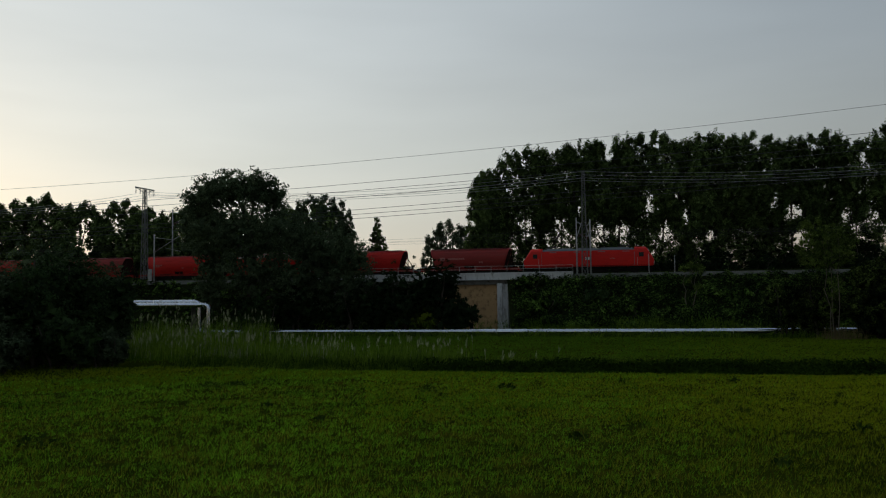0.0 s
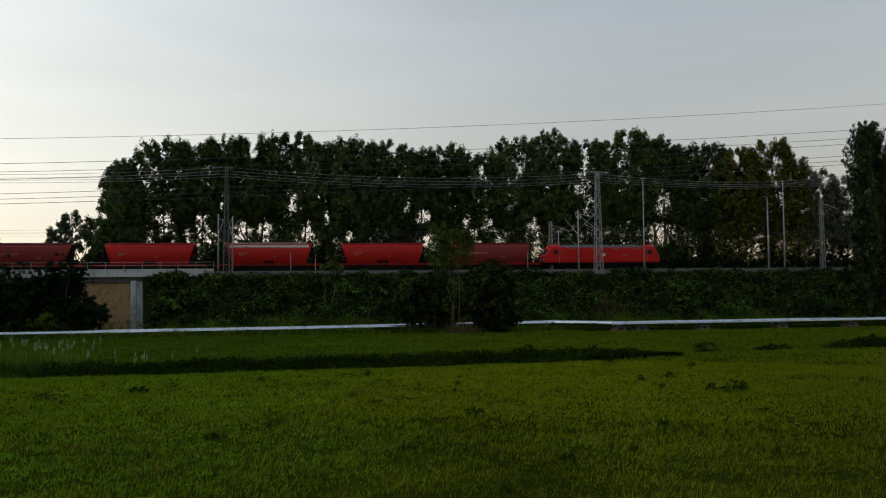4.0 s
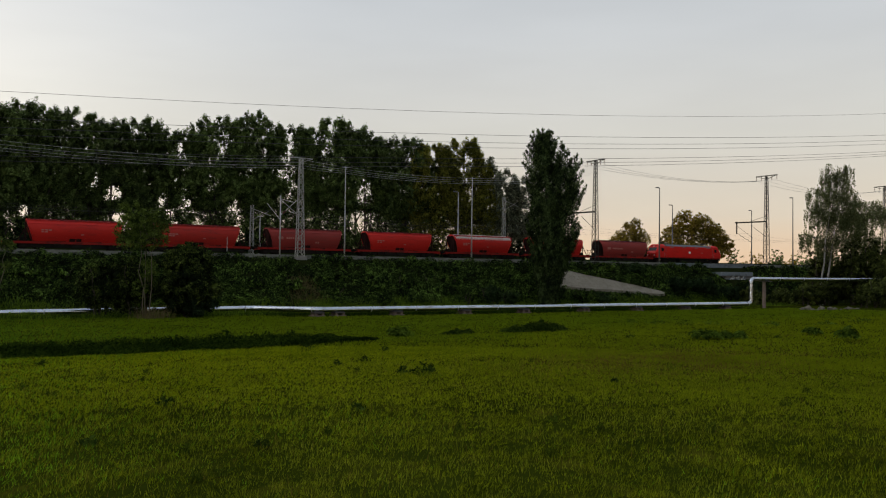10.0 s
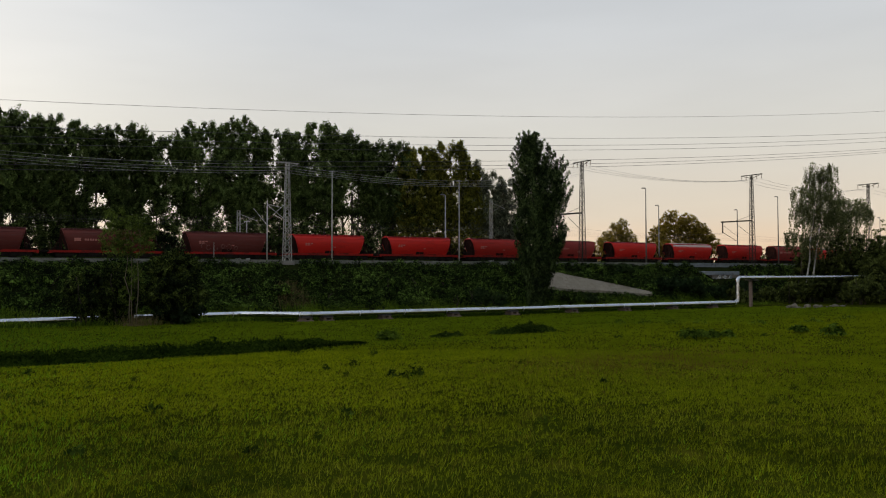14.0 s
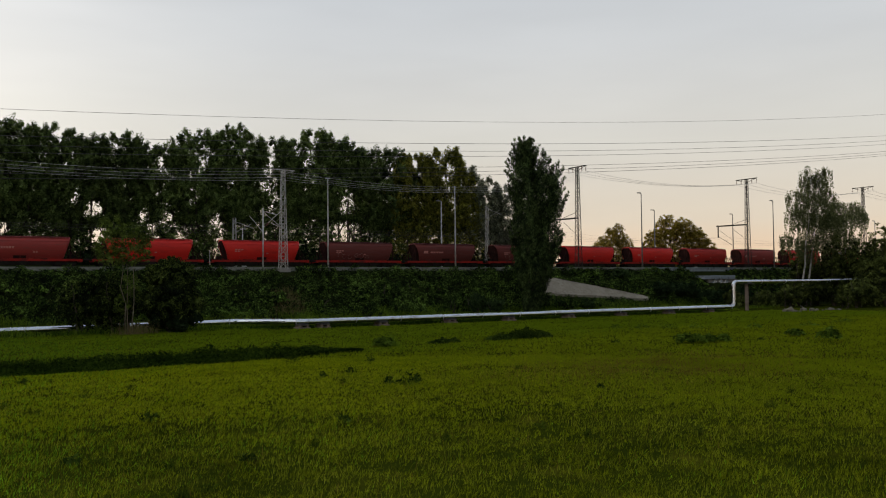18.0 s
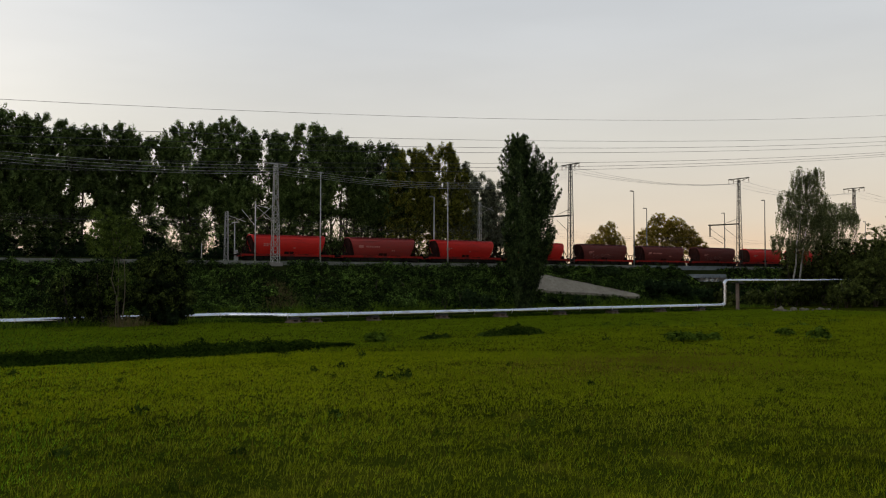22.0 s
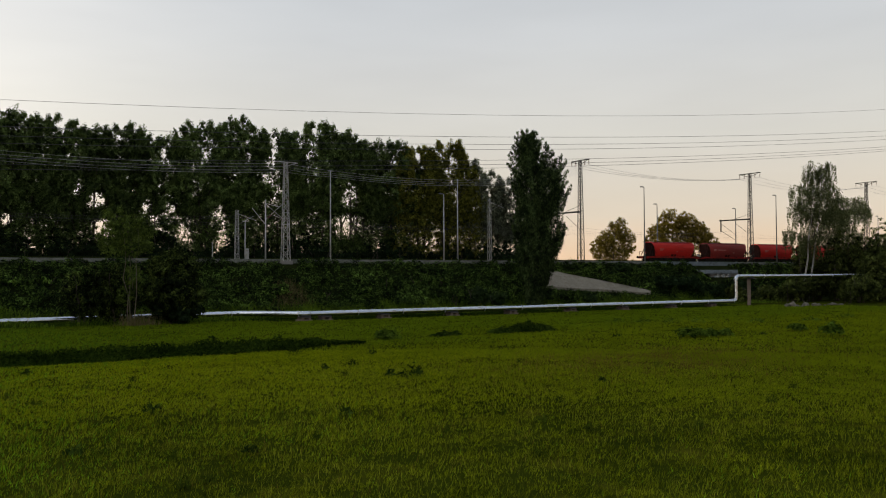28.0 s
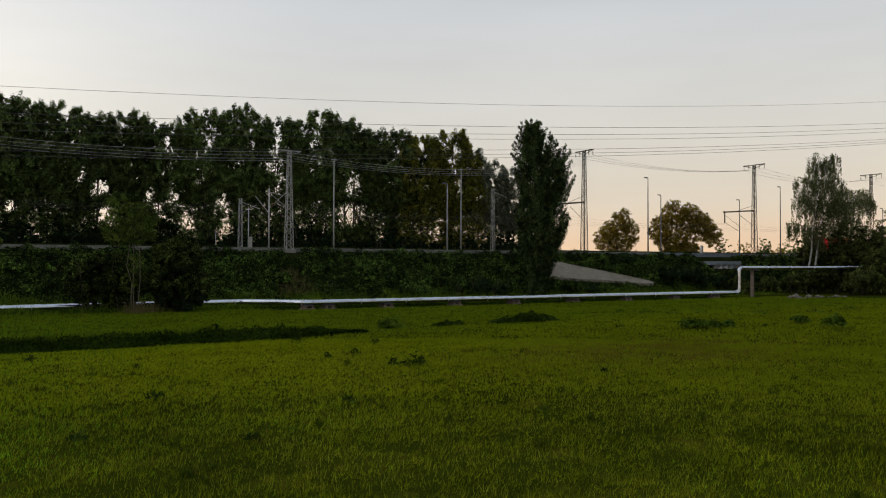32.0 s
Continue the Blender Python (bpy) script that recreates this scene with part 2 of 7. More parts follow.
M_FARTREE = leaf_material("dark_brownish_leaves", (0.040, 0.036, 0.006), (0.460, 0.345, 0.055), 0.6, 0.0, 0.2, 0.8, 0.9, 0.2)
M_WEED = leaf_material("dock_leaves", (0.012, 0.028, 0.003), (0.190, 0.290, 0.034), 0.35, 0.0, 1.0, 3.0, 1.0)
M_TAG = surface("faint_spray_paint", (0.15, 0.075, 0.065), (0.24, 0.13, 0.115), 0.8, 0, 2.0, 9.0, 0)
M_FADED = surface("faded_marking", (0.32, 0.10, 0.085), (0.42, 0.19, 0.165), 0.7, 0, 2.0, 9.0, 0)
M_BARK = surface("bark", (0.028, 0.023, 0.018), (0.085, 0.070, 0.054), 0.95, 0, 1.0, 9.0, 0.8, stretch=(3, 3, 0.5))
M_PALEBARK = surface("pale_young_bark", (0.085, 0.072, 0.048), (0.17, 0.145, 0.10), 0.9, 0, 1.0, 9.0, 0.4, stretch=(2, 2, 0.5))
M_BIRCHBARK = surface("birch_bark", (0.17, 0.165, 0.15), (0.40, 0.385, 0.35), 0.8, 0, 0.6, 5.0, 0.4, (0.05, 0.045, 0.04), stretch=(1, 1, 4))
M_SOIL = surface("bank_soil", (0.006, 0.009, 0.003), (0.020, 0.026, 0.008), 1.0, 0, 0.4, 4.0, 0.6, spec=0.0)
M_GRAVEL = surface("track_ballast", (0.050, 0.052, 0.043), (0.125, 0.127, 0.108), 0.95, 0, 0.5, 9.0, 1.0, (0.06, 0.05, 0.04), spec=0.1)
M_CONCRETE = surface("weathered_concrete", (0.12, 0.115, 0.105), (0.25, 0.24, 0.225), 0.9, 0, 0.5, 7.0, 0.25, (0.08, 0.075, 0.065), spec=0.1)
M_CONCRETE_PALE = surface("pale_concrete", (0.50, 0.50, 0.50), (0.70, 0.70, 0.69), 0.8, 0, 0.6, 6.0, 0.2, (0.30, 0.29, 0.27), stretch=(1, 1, 0.3))
M_TAN = surface("ochre_render", (0.42, 0.26, 0.125), (0.56, 0.37, 0.18), 0.9, 0, 0.5, 5.0, 0.25, (0.24, 0.15, 0.075))
M_RAMP = surface("sandy_paving", (0.138, 0.122, 0.094), (0.245, 0.222, 0.176), 0.9, 0, 0.7, 8.0, 0.4, (0.12, 0.105, 0.08))
M_PIPE = surface("pipe_cladding", (0.44, 0.485, 0.54), (0.62, 0.665, 0.72), 0.24, 1.0, 0.5, 6.0, 0.12, (0.36, 0.36, 0.35), stretch=(0.4, 1, 1), spec=0.5, each=0.10)
M_BAND = surface("pipe_band", (0.30, 0.31, 0.32), (0.48, 0.49, 0.50), 0.5, 0.6, 1.0, 8.0, 0.1)
M_OLDSTEEL = surface("weathered_dark_steel", (0.018, 0.017, 0.014), (0.040, 0.037, 0.032), 0.9, 0.0, 0.6, 10.0, 0.1)
M_MIDSTEEL = surface("weathered_grey_steel", (0.10, 0.10, 0.095), (0.18, 0.18, 0.17), 0.8, 0.0, 0.6, 10.0, 0.1)
M_GALV = surface("galvanised_steel", (0.250, 0.256, 0.244), (0.425, 0.431, 0.413), 0.7, 0.0, 0.6, 10.0, 0.1, (0.22, 0.17, 0.12))
M_DARKSTEEL = surface("dark_steel", (0.05, 0.045, 0.04), (0.11, 0.10, 0.09), 0.65, 0.4, 0.8, 12.0, 0.15)
M_RUSTPOST = surface("rusty_post", (0.085, 0.062, 0.048), (0.19, 0.14, 0.11), 0.9, 0.0, 1.5, 12.0, 0.3)
M_REDPOST = surface("reddish_concrete", (0.16, 0.115, 0.095), (0.29, 0.22, 0.185), 0.85, 0.0, 1.5, 12.0, 0.3)
M_WIRE = surface("cable", (0.05, 0.05, 0.05), (0.09, 0.09, 0.09), 0.6, 0.3, 1.0, 5.0, 0)
M_FEEDER = surface("bright_cable", (0.22, 0.22, 0.21), (0.34, 0.34, 0.33), 0.5, 0.4, 1.0, 5.0, 0)
M_INSUL = surface("brown_porcelain", (0.07, 0.03, 0.02), (0.12, 0.06, 0.04), 0.25, 0, 2.0, 9.0, 0)
M_RAIL = surface("rail_steel", (0.10, 0.07, 0.05), (0.20, 0.15, 0.12), 0.5, 0.7, 1.0, 9.0, 0.1)
M_SLEEPER = surface("sleeper_concrete", (0.20, 0.19, 0.17), (0.32, 0.31, 0.29), 0.9, 0, 1.0, 9.0, 0.2)
M_LOCO = surface("signal_red_paint", (0.50, 0.010, 0.007), (0.62, 0.015, 0.010), 0.45, 0, 0.5, 6.0, 0.04, (0.46, 0.012, 0.008), stretch=(0.5, 1, 2), spec=0.18)
M_ROOF = surface("grey_roof", (0.07, 0.075, 0.08), (0.14, 0.145, 0.15), 0.6, 0.2, 0.8, 8.0, 0.1)
M_SKIRT = surface("grey_skirt", (0.10, 0.10, 0.10), (0.20, 0.20, 0.20), 0.7, 0.1, 1.0, 9.0, 0.1)
M_GLASS = surface("dark_glass", (0.012, 0.014, 0.016), (0.02, 0.022, 0.025), 0.15, 0, 1.0, 5.0, 0, spec=0.15)
M_WHITE = surface("white_marking", (0.55, 0.53, 0.50), (0.72, 0.70, 0.67), 0.6, 0, 1.5, 9.0, 0)
M_DUST = surface("dusty_roof_band", (0.42, 0.36, 0.33), (0.60, 0.54, 0.50), 0.85, 0, 0.8, 7.0, 0.1, (0.38, 0.14, 0.11))
M_BOGIE = surface("grimy_running_gear", (0.008, 0.007, 0.006), (0.022, 0.019, 0.016), 0.95, 0.0, 1.0, 10.0, 0.2, spec=0.02)
M_END = surface("dark_end_wall", (0.018, 0.009, 0.008), (0.050, 0.018, 0.015), 0.9, 0.0, 0.6, 6.0, 0.1, (0.014, 0.010, 0.009), spec=0.05)
M_RED_BRIGHT = surface("bright_red_paint", (0.43, 0.013, 0.010), (0.57, 0.022, 0.014), 0.5, 0, 0.35, 5.0, 0.05, (0.36, 0.016, 0.012), stretch=(0.5, 1, 2), spec=0.2)
M_RED_FADED = surface("dull_red_paint", (0.30, 0.016, 0.012), (0.42, 0.024, 0.016), 0.55, 0, 0.35, 5.0, 0.05, (0.24, 0.020, 0.015), stretch=(0.5, 1, 2), spec=0.2)
M_RED_WORN = surface("worn_red_paint", (0.20, 0.020, 0.016), (0.30, 0.030, 0.024), 0.6, 0, 0.35, 5.0, 0.06, (0.19, 0.030, 0.024), stretch=(0.4, 1, 2.5))
M_RED_DIRTY = surface("dirty_red_paint", (0.075, 0.014, 0.011), (0.130, 0.021, 0.016), 0.7, 0, 0.35, 5.0, 0.08, (0.10, 0.030, 0.024), stretch=(0.4, 1, 2.5))
M_SILL = surface("grimy_red_frame", (0.17, 0.012, 0.010), (0.30, 0.018, 0.013), 0.7, 0, 0.5, 6.0, 0.06, (0.07, 0.014, 0.012), stretch=(0.4, 1, 1), spec=0.1)
M_BLUE = surface("blue_spray_paint", (0.16, 0.24, 0.34), (0.30, 0.40, 0.50), 0.7, 0, 1.0, 8.0, 0.05)
M_BLUEGREY = surface("blue_grey_paint", (0.13, 0.155, 0.18), (0.24, 0.27, 0.30), 0.8, 0, 0.5, 6.0, 0.15, (0.10, 0.11, 0.11), spec=0.1)
M_RUBBLE = surface("broken_stone", (0.068, 0.060, 0.048), (0.190, 0.172, 0.142), 0.95, 0, 0.8, 6.0, 0.5, each=0.15)


# ---- mesh helpers ----
class Geo:
    """Collects faces for one mesh."""

    def __init__(self):
        self.v, self.f = [], []

    def add(self, vs, fs):
        n = len(self.v)
        self.v += [tuple(p) for p in vs]
        self.f += [tuple(i + n for i in q) for q in fs]
        return self

    def box(self, x0, x1, y0, y1, z0, z1):
        vs = [(x, y, z) for z in (z0, z1) for x, y in ((x0, y0), (x1, y0), (x1, y1), (x0, y1))]
        return self.add(vs, [(3, 2, 1, 0), (4, 5, 6, 7), (0, 1, 5, 4), (1, 2, 6, 5), (2, 3, 7, 6), (3, 0, 4, 7)])

    def beam(self, a, b, w, h=None):
        """A square bar from a to b."""
        a, b = Vector(a), Vector(b)
        d = (b - a).normalized()
        u = d.cross(Vector((0, 0, 1)) if abs(d.z) < 0.95 else Vector((1, 0, 0))).normalized()
        k = d.cross(u)
        h = h or w
        vs = [p + u * sx * w / 2 + k * sy * h / 2 for p in (a, b) for sx, sy in ((-1, -1), (1, -1), (1, 1), (-1, 1))]
        return self.add(vs, [(3, 2, 1, 0), (4, 5, 6, 7), (0, 1, 5, 4), (1, 2, 6, 5), (2, 3, 7, 6), (3, 0, 4, 7)])

    def tube(self, pts, radii, seg=8, caps=True):
        pts = [Vector(p) for p in pts]
        radii = radii if hasattr(radii, "__len__") else [radii] * len(pts)
        vs, fs = [], []
        u = None
        for i, p in enumerate(pts):
            d = (pts[min(i + 1, len(pts) - 1)] - pts[max(i - 1, 0)]).normalized()
            if u is None:
                u = d.cross(Vector((0, 0, 1)) if abs(d.z) < 0.9 else Vector((1, 0, 0))).normalized()
            u = (u - d * u.dot(d)).normalized()
            k = d.cross(u)
            vs += [p + (u * math.cos(2 * math.pi * j / seg) + k * math.sin(2 * math.pi * j / seg)) * radii[i] for j in range(seg)]
        for i in range(len(pts) - 1):
            for j in range(seg):
                fs.append((i * seg + j, i * seg + (j + 1) % seg, (i + 1) * seg + (j + 1) % seg, (i + 1) * seg + j))
        if caps:
            fs += [tuple(range(seg - 1, -1, -1)), tuple(range((len(pts) - 1) * seg, len(pts) * seg))]
        return self.add(vs, fs)

    def rings(self, levels, corner=0.25):
        """Stacked rounded rectangles: levels of (z, x0, x1, half_width)."""
        vs, fs, n = [], [], 0
        for z, x0, x1, w in levels:
            c = min(corner, w * 0.6)
            ring = []
            for cx, cy, a0 in ((x1 - c, w - c, 0), (x0 + c, w - c, 90), (x0 + c, -w + c, 180), (x1 - c, -w + c, 270)):
                ring += [(cx + c * math.cos(radians(a0 + k)), cy + c * math.sin(radians(a0 + k)), z) for k in (0, 30, 60, 90)]
            n = len(ring)
            vs += ring
        for i in range(len(levels) - 1):
            for j in range(n):
                fs.append((i * n + j, i * n + (j + 1) % n, (i + 1) * n + (j + 1) % n, (i + 1) * n + j))
        fs += [tuple(range(n - 1, -1, -1)), tuple(range((len(levels) - 1) * n, len(levels) * n))]
        return self.add(vs, fs)

    def sheet(self, grid):
        """A grid of points, row after row."""
        nx = len(grid[0])
        vs = [p for row in grid for p in row]
        fs = [(j * nx + i, j * nx + i + 1, (j + 1) * nx + i + 1, (j + 1) * nx + i) for j in range(len(grid) - 1) for i in range(nx - 1)]
        return self.add(vs, fs)

    def mesh(self, name, smooth=False):
        me = bpy.data.meshes.new(name)
        me.from_pydata(self.v, [], self.f)
        me.update()
        if smooth:
            me.polygons.foreach_set("use_smooth", [True] * len(me.polygons))
        return me


def bevelled(geo, name, width=0.03, segments=1):
    bm = bmesh.new()
    me = geo.mesh(name)
    bm.from_mesh(me)
    bmesh.ops.bevel(bm, geom=bm.edges[:], offset=width, segments=segments, affect="EDGES", clamp_overlap=True)
    bm.to_mesh(me)
    bm.free()
    return me


def part(name, geo, material, parent=None, label="", smooth=False, bevel=0.0, at=None):
    """Links one mesh object, under a thing or a part."""
    if isinstance(geo, Geo):
        me = bevelled(geo, name, bevel) if bevel else geo.mesh(name, smooth)
    else:
        me = geo
    if not me.materials:
        me.materials.append(material)
    ob = new(name, me)
    if parent:
        ob.parent = parent
    if at:
        ob.matrix_basis = at
    if label:
        ob["label"] = label
    return ob


def thing(name, m, label, category, group="", kind=""):
    ob = new(name)
    ob.empty_display_size = 0.3
    ob.matrix_basis = m
    return tagged(ob, label, category, group, kind)


def faces_mesh(name, corners, material):
    """One mesh from an array (faces, corners, 3)."""
    n, k, _ = corners.shape
    me = bpy.data.meshes.new(name)
    me.vertices.add(n * k)
    me.vertices.foreach_set("co", corners.astype(np.float32).ravel())
    me.loops.add(n * k)
    me.loops.foreach_set("vertex_index", np.arange(n * k, dtype=np.int32))
    me.polygons.add(n)
    me.polygons.foreach_set("loop_start", np.arange(0, n * k, k, dtype=np.int32))
    me.update(calc_edges=True)
    me.materials.append(material)
    return me


def unit(a):
    return a / np.maximum(np.linalg.norm(a, axis=-1, keepdims=True), 1e-9)


def leaf_faces(p, size, rng, up=0.35, long=1.0, hang=0.0, facing=None, simple=False, rise=0.0):
    """Pointed leaves round the points p, turned at random or roughly the way that facing gives."""
    n = len(p)
    normal = unit(rng.normal(size=(n, 3)) + np.array([0, 0, up])) if facing is None else unit(facing + rng.normal(size=(n, 3)) * 0.5)
    t = unit(np.cross(normal, rng.normal(size=(n, 3)) + np.array([0, 0, hang])))
    if hang:
        t = unit(rng.normal(size=(n, 3)) * 0.6 + np.array([0, 0, -hang]))
        normal = unit(np.cross(t, rng.normal(size=(n, 3))))
    if rise:
        t = rng.normal(size=(n, 3)) * 0.5 + np.array([0, 0, rise])
        t = unit(t - normal * (t * normal).sum(1, keepdims=True))
    u = np.cross(normal, t)
    s = (size * rng.uniform(0.6, 1.35, n))[:, None]
    if simple:
        return np.stack([p - t * s * 0.5 * long - u * s * 0.4, p - t * s * 0.5 * long + u * s * 0.4, p + t * s * 0.6 * long], axis=1)
    return np.stack([p - t * s * 0.6 * long, p + u * s * 0.36, p + t * s * 0.6 * long, p - u * s * 0.36], axis=1)


def clustered(lobes, clusters, spread_r, leaves, rng, inner=0.45):
    """Points in clumps that fill the outer part of the lobes (x, y, z, rx, ry, rz)."""
    lobes = np.array(lobes, float)
    weight = np.cbrt(lobes[:, 3] * lobes[:, 4] * lobes[:, 5]) ** 2
    pick = rng.choice(len(lobes), clusters, p=weight / weight.sum())
    d = unit(rng.normal(size=(clusters, 3)))
    r = inner + (1 - inner) * rng.uniform(0, 1, clusters) ** 0.6
    c = lobes[pick, :3] + d * r[:, None] * lobes[pick, 3:]
    rad = spread_r * rng.uniform(0.55, 1.25, clusters)
    off = unit(rng.normal(size=(clusters, leaves, 3))) * (rng.uniform(0, 1, (clusters, leaves, 1)) ** 0.5) * rad[:, None, None]
    off[..., 2] *= 0.8
    out = off / rad[:, None, None] + 0.8 * d[:, None, :] + np.array([0, 0, 0.3])
    return (c[:, None, :] + off).reshape(-1, 3), out.reshape(-1, 3)


def blades(base, height, width, rng, lean=0.35, wind=(0.12, 0.0)):
    """Pointed grass blades that stand on the points base."""
    n = len(base)
    a = rng.uniform(0, 2 * np.pi, n)
    side = np.stack([np.cos(a), np.sin(a), np.zeros(n)], 1) * (width * rng.uniform(0.6, 1.4, n))[:, None]
    h = height * rng.uniform(0.5, 1.25, n)
    tip = np.stack([(rng.normal(size=n) * lean + wind[0]) * h, (rng.normal(size=n) * lean + wind[1]) * h, h], 1)
    return np.stack([base - side / 2, base + side / 2, base + tip], 1)


# ---- the ground: a level meadow with a ditch, and the dyke under the camera ----
def smooth01(a):
    a = min(max(a, 0.0), 1.0)
    return a * a * (3 - 2 * a)


def ditch_mid(x):
    return 57.5 + 0.35 * math.sin(x * 0.11) + 0.2 * math.sin(x * 0.37 + 1.0) + 0.13 * max(x - 17.5, 0)


def ground_z(x, y):
    z = 0.0
    if -6 < y < 110 and abs(x) < 260:
        z += 0.10 * noise.noise((x * 0.07, y * 0.07, 0.3)) + 0.04 * noise.noise((x * 0.4, y * 0.4, 4.0))
    z += 3.8 * smooth01((10.0 - math.hypot(x, y * (1.0 if y > 0 else 0.5))) / 7.0)
    if x < 29:
        wide = 2.4 * smooth01((29 - x) / 11.0)
        if wide > 0.05:
            z -= 1.0 * smooth01((29 - x) / 11.0) * smooth01(1.25 - abs(y - ditch_mid(x)) / wide)
    return z


def build_ground():
    far = [250, 300, 400, 600, 1000, 1800, 3000]
    xs = [-v for v in reversed(far)] + [-200, -160] + list(np.arange(-130, 201, 2.0)) + [220] + far
    ys = [-3000, -1500, -700, -300, -120, -60, -30, -20, -14, -9, -5, -2, 0, 2, 4, 6, 8, 10, 12, 14]
    ys += list(np.arange(16, 52, 2.0)) + list(np.arange(52, 62, 0.5)) + list(np.arange(62, 112, 2.0)) + [116, 125, 135, 150, 180, 240, 350, 600, 1200, 3000]
    g = Geo().sheet([[(x, y, ground_z(x, y)) for x in xs] for y in ys])
    return tagged(part("ground", g, M_MEADOW, smooth=True), "level green meadow ground with a shallow ditch", "ground", kind="structure")


build_ground()


# ---- the railway embankment, bridge and track ----
RAIL_Z = 7.62
SLOPE = [(101.5, -0.3), (103.2, 0.0), (104.2, 0.25), (107.0, 1.95), (110.0, 3.85), (113.0, 5.75), (114.8, 6.85), (115.6, 7.08), (116.0, 7.08), (116.0, 6.2), (132.6, 6.2), (133.6, 7.4), (134.6, 8.25), (135.8, 8.3), (137.2, 7.4), (142.0, 3.0), (147.0, 0.3), (149.0, -0.3)]


def bank_z(y):
    return float(np.interp(y, [p[0] for p in SLOPE[:8]], [p[1] for p in SLOPE[:8]]))


def build_bank(name, xs, label):
    rows = []
    for y, z in SLOPE:
        row = []
        for x in xs:
            d = 0.22 * noise.noise((x * 0.22, y * 0.3, z * 0.3)) if 0.5 < z < 6.0 and y < 115 else 0
            if x == -20.6:
                x = -20.6 + max(115.2 - y, 0) * 0.21
            elif x in (-18.0, -16.0):
                x += max(115.2 - y, 0) * (0.10 if x == -18.0 else 0.04)
            row.append((x, y + d, z + d * 0.7))
        rows.append(row)
    g = Geo().sheet(rows)
    n = len(xs)
    for col in (0, n - 1):
        g.f.append(tuple(r * n + col for r in (range(len(SLOPE)) if col else reversed(range(len(SLOPE))))))
    return tagged(part(name, g, M_SOIL, smooth=False), label, "embankment", kind="structure")


build_bank("embankment_east", [-20.6] + list(np.arange(-18, 202, 2.0)) + [230, 300, 420, 700, 1200], "steep earth railway embankment overgrown with brambles")
build_bank("embankment_west", [-1200, -600, -300, -180] + list(np.arange(-140, -48, 4.0)) + [-47.0], "steep overgrown earth railway embankment beyond the bridge")

BALLAST = [(115.62, 7.0), (115.7, 7.12), (116.55, 7.70), (117.5, 7.72), (118.2, 7.45), (119.2, 7.42), (119.6, 7.47), (123.6, 7.47), (124.2, 7.42), (124.9, 7.47), (128.6, 7.47), (129.4, 7.40), (132.6, 7.38), (133.4, 7.0)]


def build_ballast():
    xs = [-1200, -600, -300] + list(np.arange(-140, 200, 1.25)) + [230, 300, 420, 700, 1200]
    rows = [[(x, y + 0.05 * noise.noise((x * 0.9, y, 2)), z + 0.035 * noise.noise((x * 1.7, y * 2, 7))) for x in xs] for y, z in BALLAST]
    return tagged(part("ballast_bed", Geo().sheet(rows), M_GRAVEL), "grey crushed-stone ballast bed along the track shoulder", "ballast", kind="structure")


build_ballast()


def build_track(yc):
    tr = thing("railway_track", pose(0, yc, 0), "pair of steel rails on concrete sleepers in grey ballast", "track", "tracks on the embankment", "structure")
    for s in (-0.7535, 0.7535):
        g = Geo().box(-1100, 1100, s - 0.036, s + 0.036, RAIL_Z - 0.045, RAIL_Z).box(-1100, 1100, s - 0.009, s + 0.009, RAIL_Z - 0.14, RAIL_Z - 0.045)
        g.box(-1100, 1100, s - 0.07, s + 0.07, RAIL_Z - 0.158, RAIL_Z - 0.14)
        part("rail", g, M_RAIL, tr)
    return tr


TRACKS = [build_track(121.5), build_track(126.6)]


def build_bridge():
    br = thing("railway_bridge", pose(0, 0, 0), "concrete railway bridge with pale edge beam and ochre abutment", "bridge", kind="structure")
    part("deck", Geo().box(-51.5, -20.0, 115.9, 134.5, 6.35, 6.98), M_CONCRETE, br, bevel=0.04)
    for x0, x1 in ((-52.0, -40.1), (-40.08, -28.1), (-28.08, -18.6), (-18.58, -11.4)):
        part("edge_beam", Geo().box(x0, x1, 114.95, 115.55, 7.0, 7.98).box(x0, x1, 114.85, 115.62, 7.86, 8.02), M_CONCRETE_PALE, br, "pale weathered concrete edge beam")
    part("girder", Geo().box(-51.0, -20.2, 115.56, 116.2, 6.36, 7.0), M_CONCRETE, br)
    part("abutment", Geo().box(-31.0, -22.15, 116.0, 134.0, -0.3, 6.36), M_TAN, br, "ochre rendered abutment wall", bevel=0.05)
    part("pilaster", Geo().box(-22.1, -21.35, 115.3, 117.0, -0.3, 6.5), M_CONCRETE_PALE, br, "pale streaked concrete pilaster", bevel=0.05)
    part("wing_wall", Geo().box(-21.34, -20.5, 115.42, 117.6, -0.3, 6.35), M_CONCRETE_PALE, br, bevel=0.05)
    part("far_abutment", Geo().box(-49.5, -46.6, 115.6, 134.0, -0.3, 6.36), M_CONCRETE, br, bevel=0.05)
    for i in range(18):
        x = -50.5 + i * 2.3
        part("railing_post", Geo().box(x - 0.03, x + 0.03, 115.2, 115.26, 8.02, 8.95), M_GALV, br)
    for z in (8.5, 8.93):
        part("railing_rail", Geo().box(-50.6, -11.4, 115.205, 115.255, z - 0.025, z + 0.025), M_GALV, br)
    return br


build_bridge()


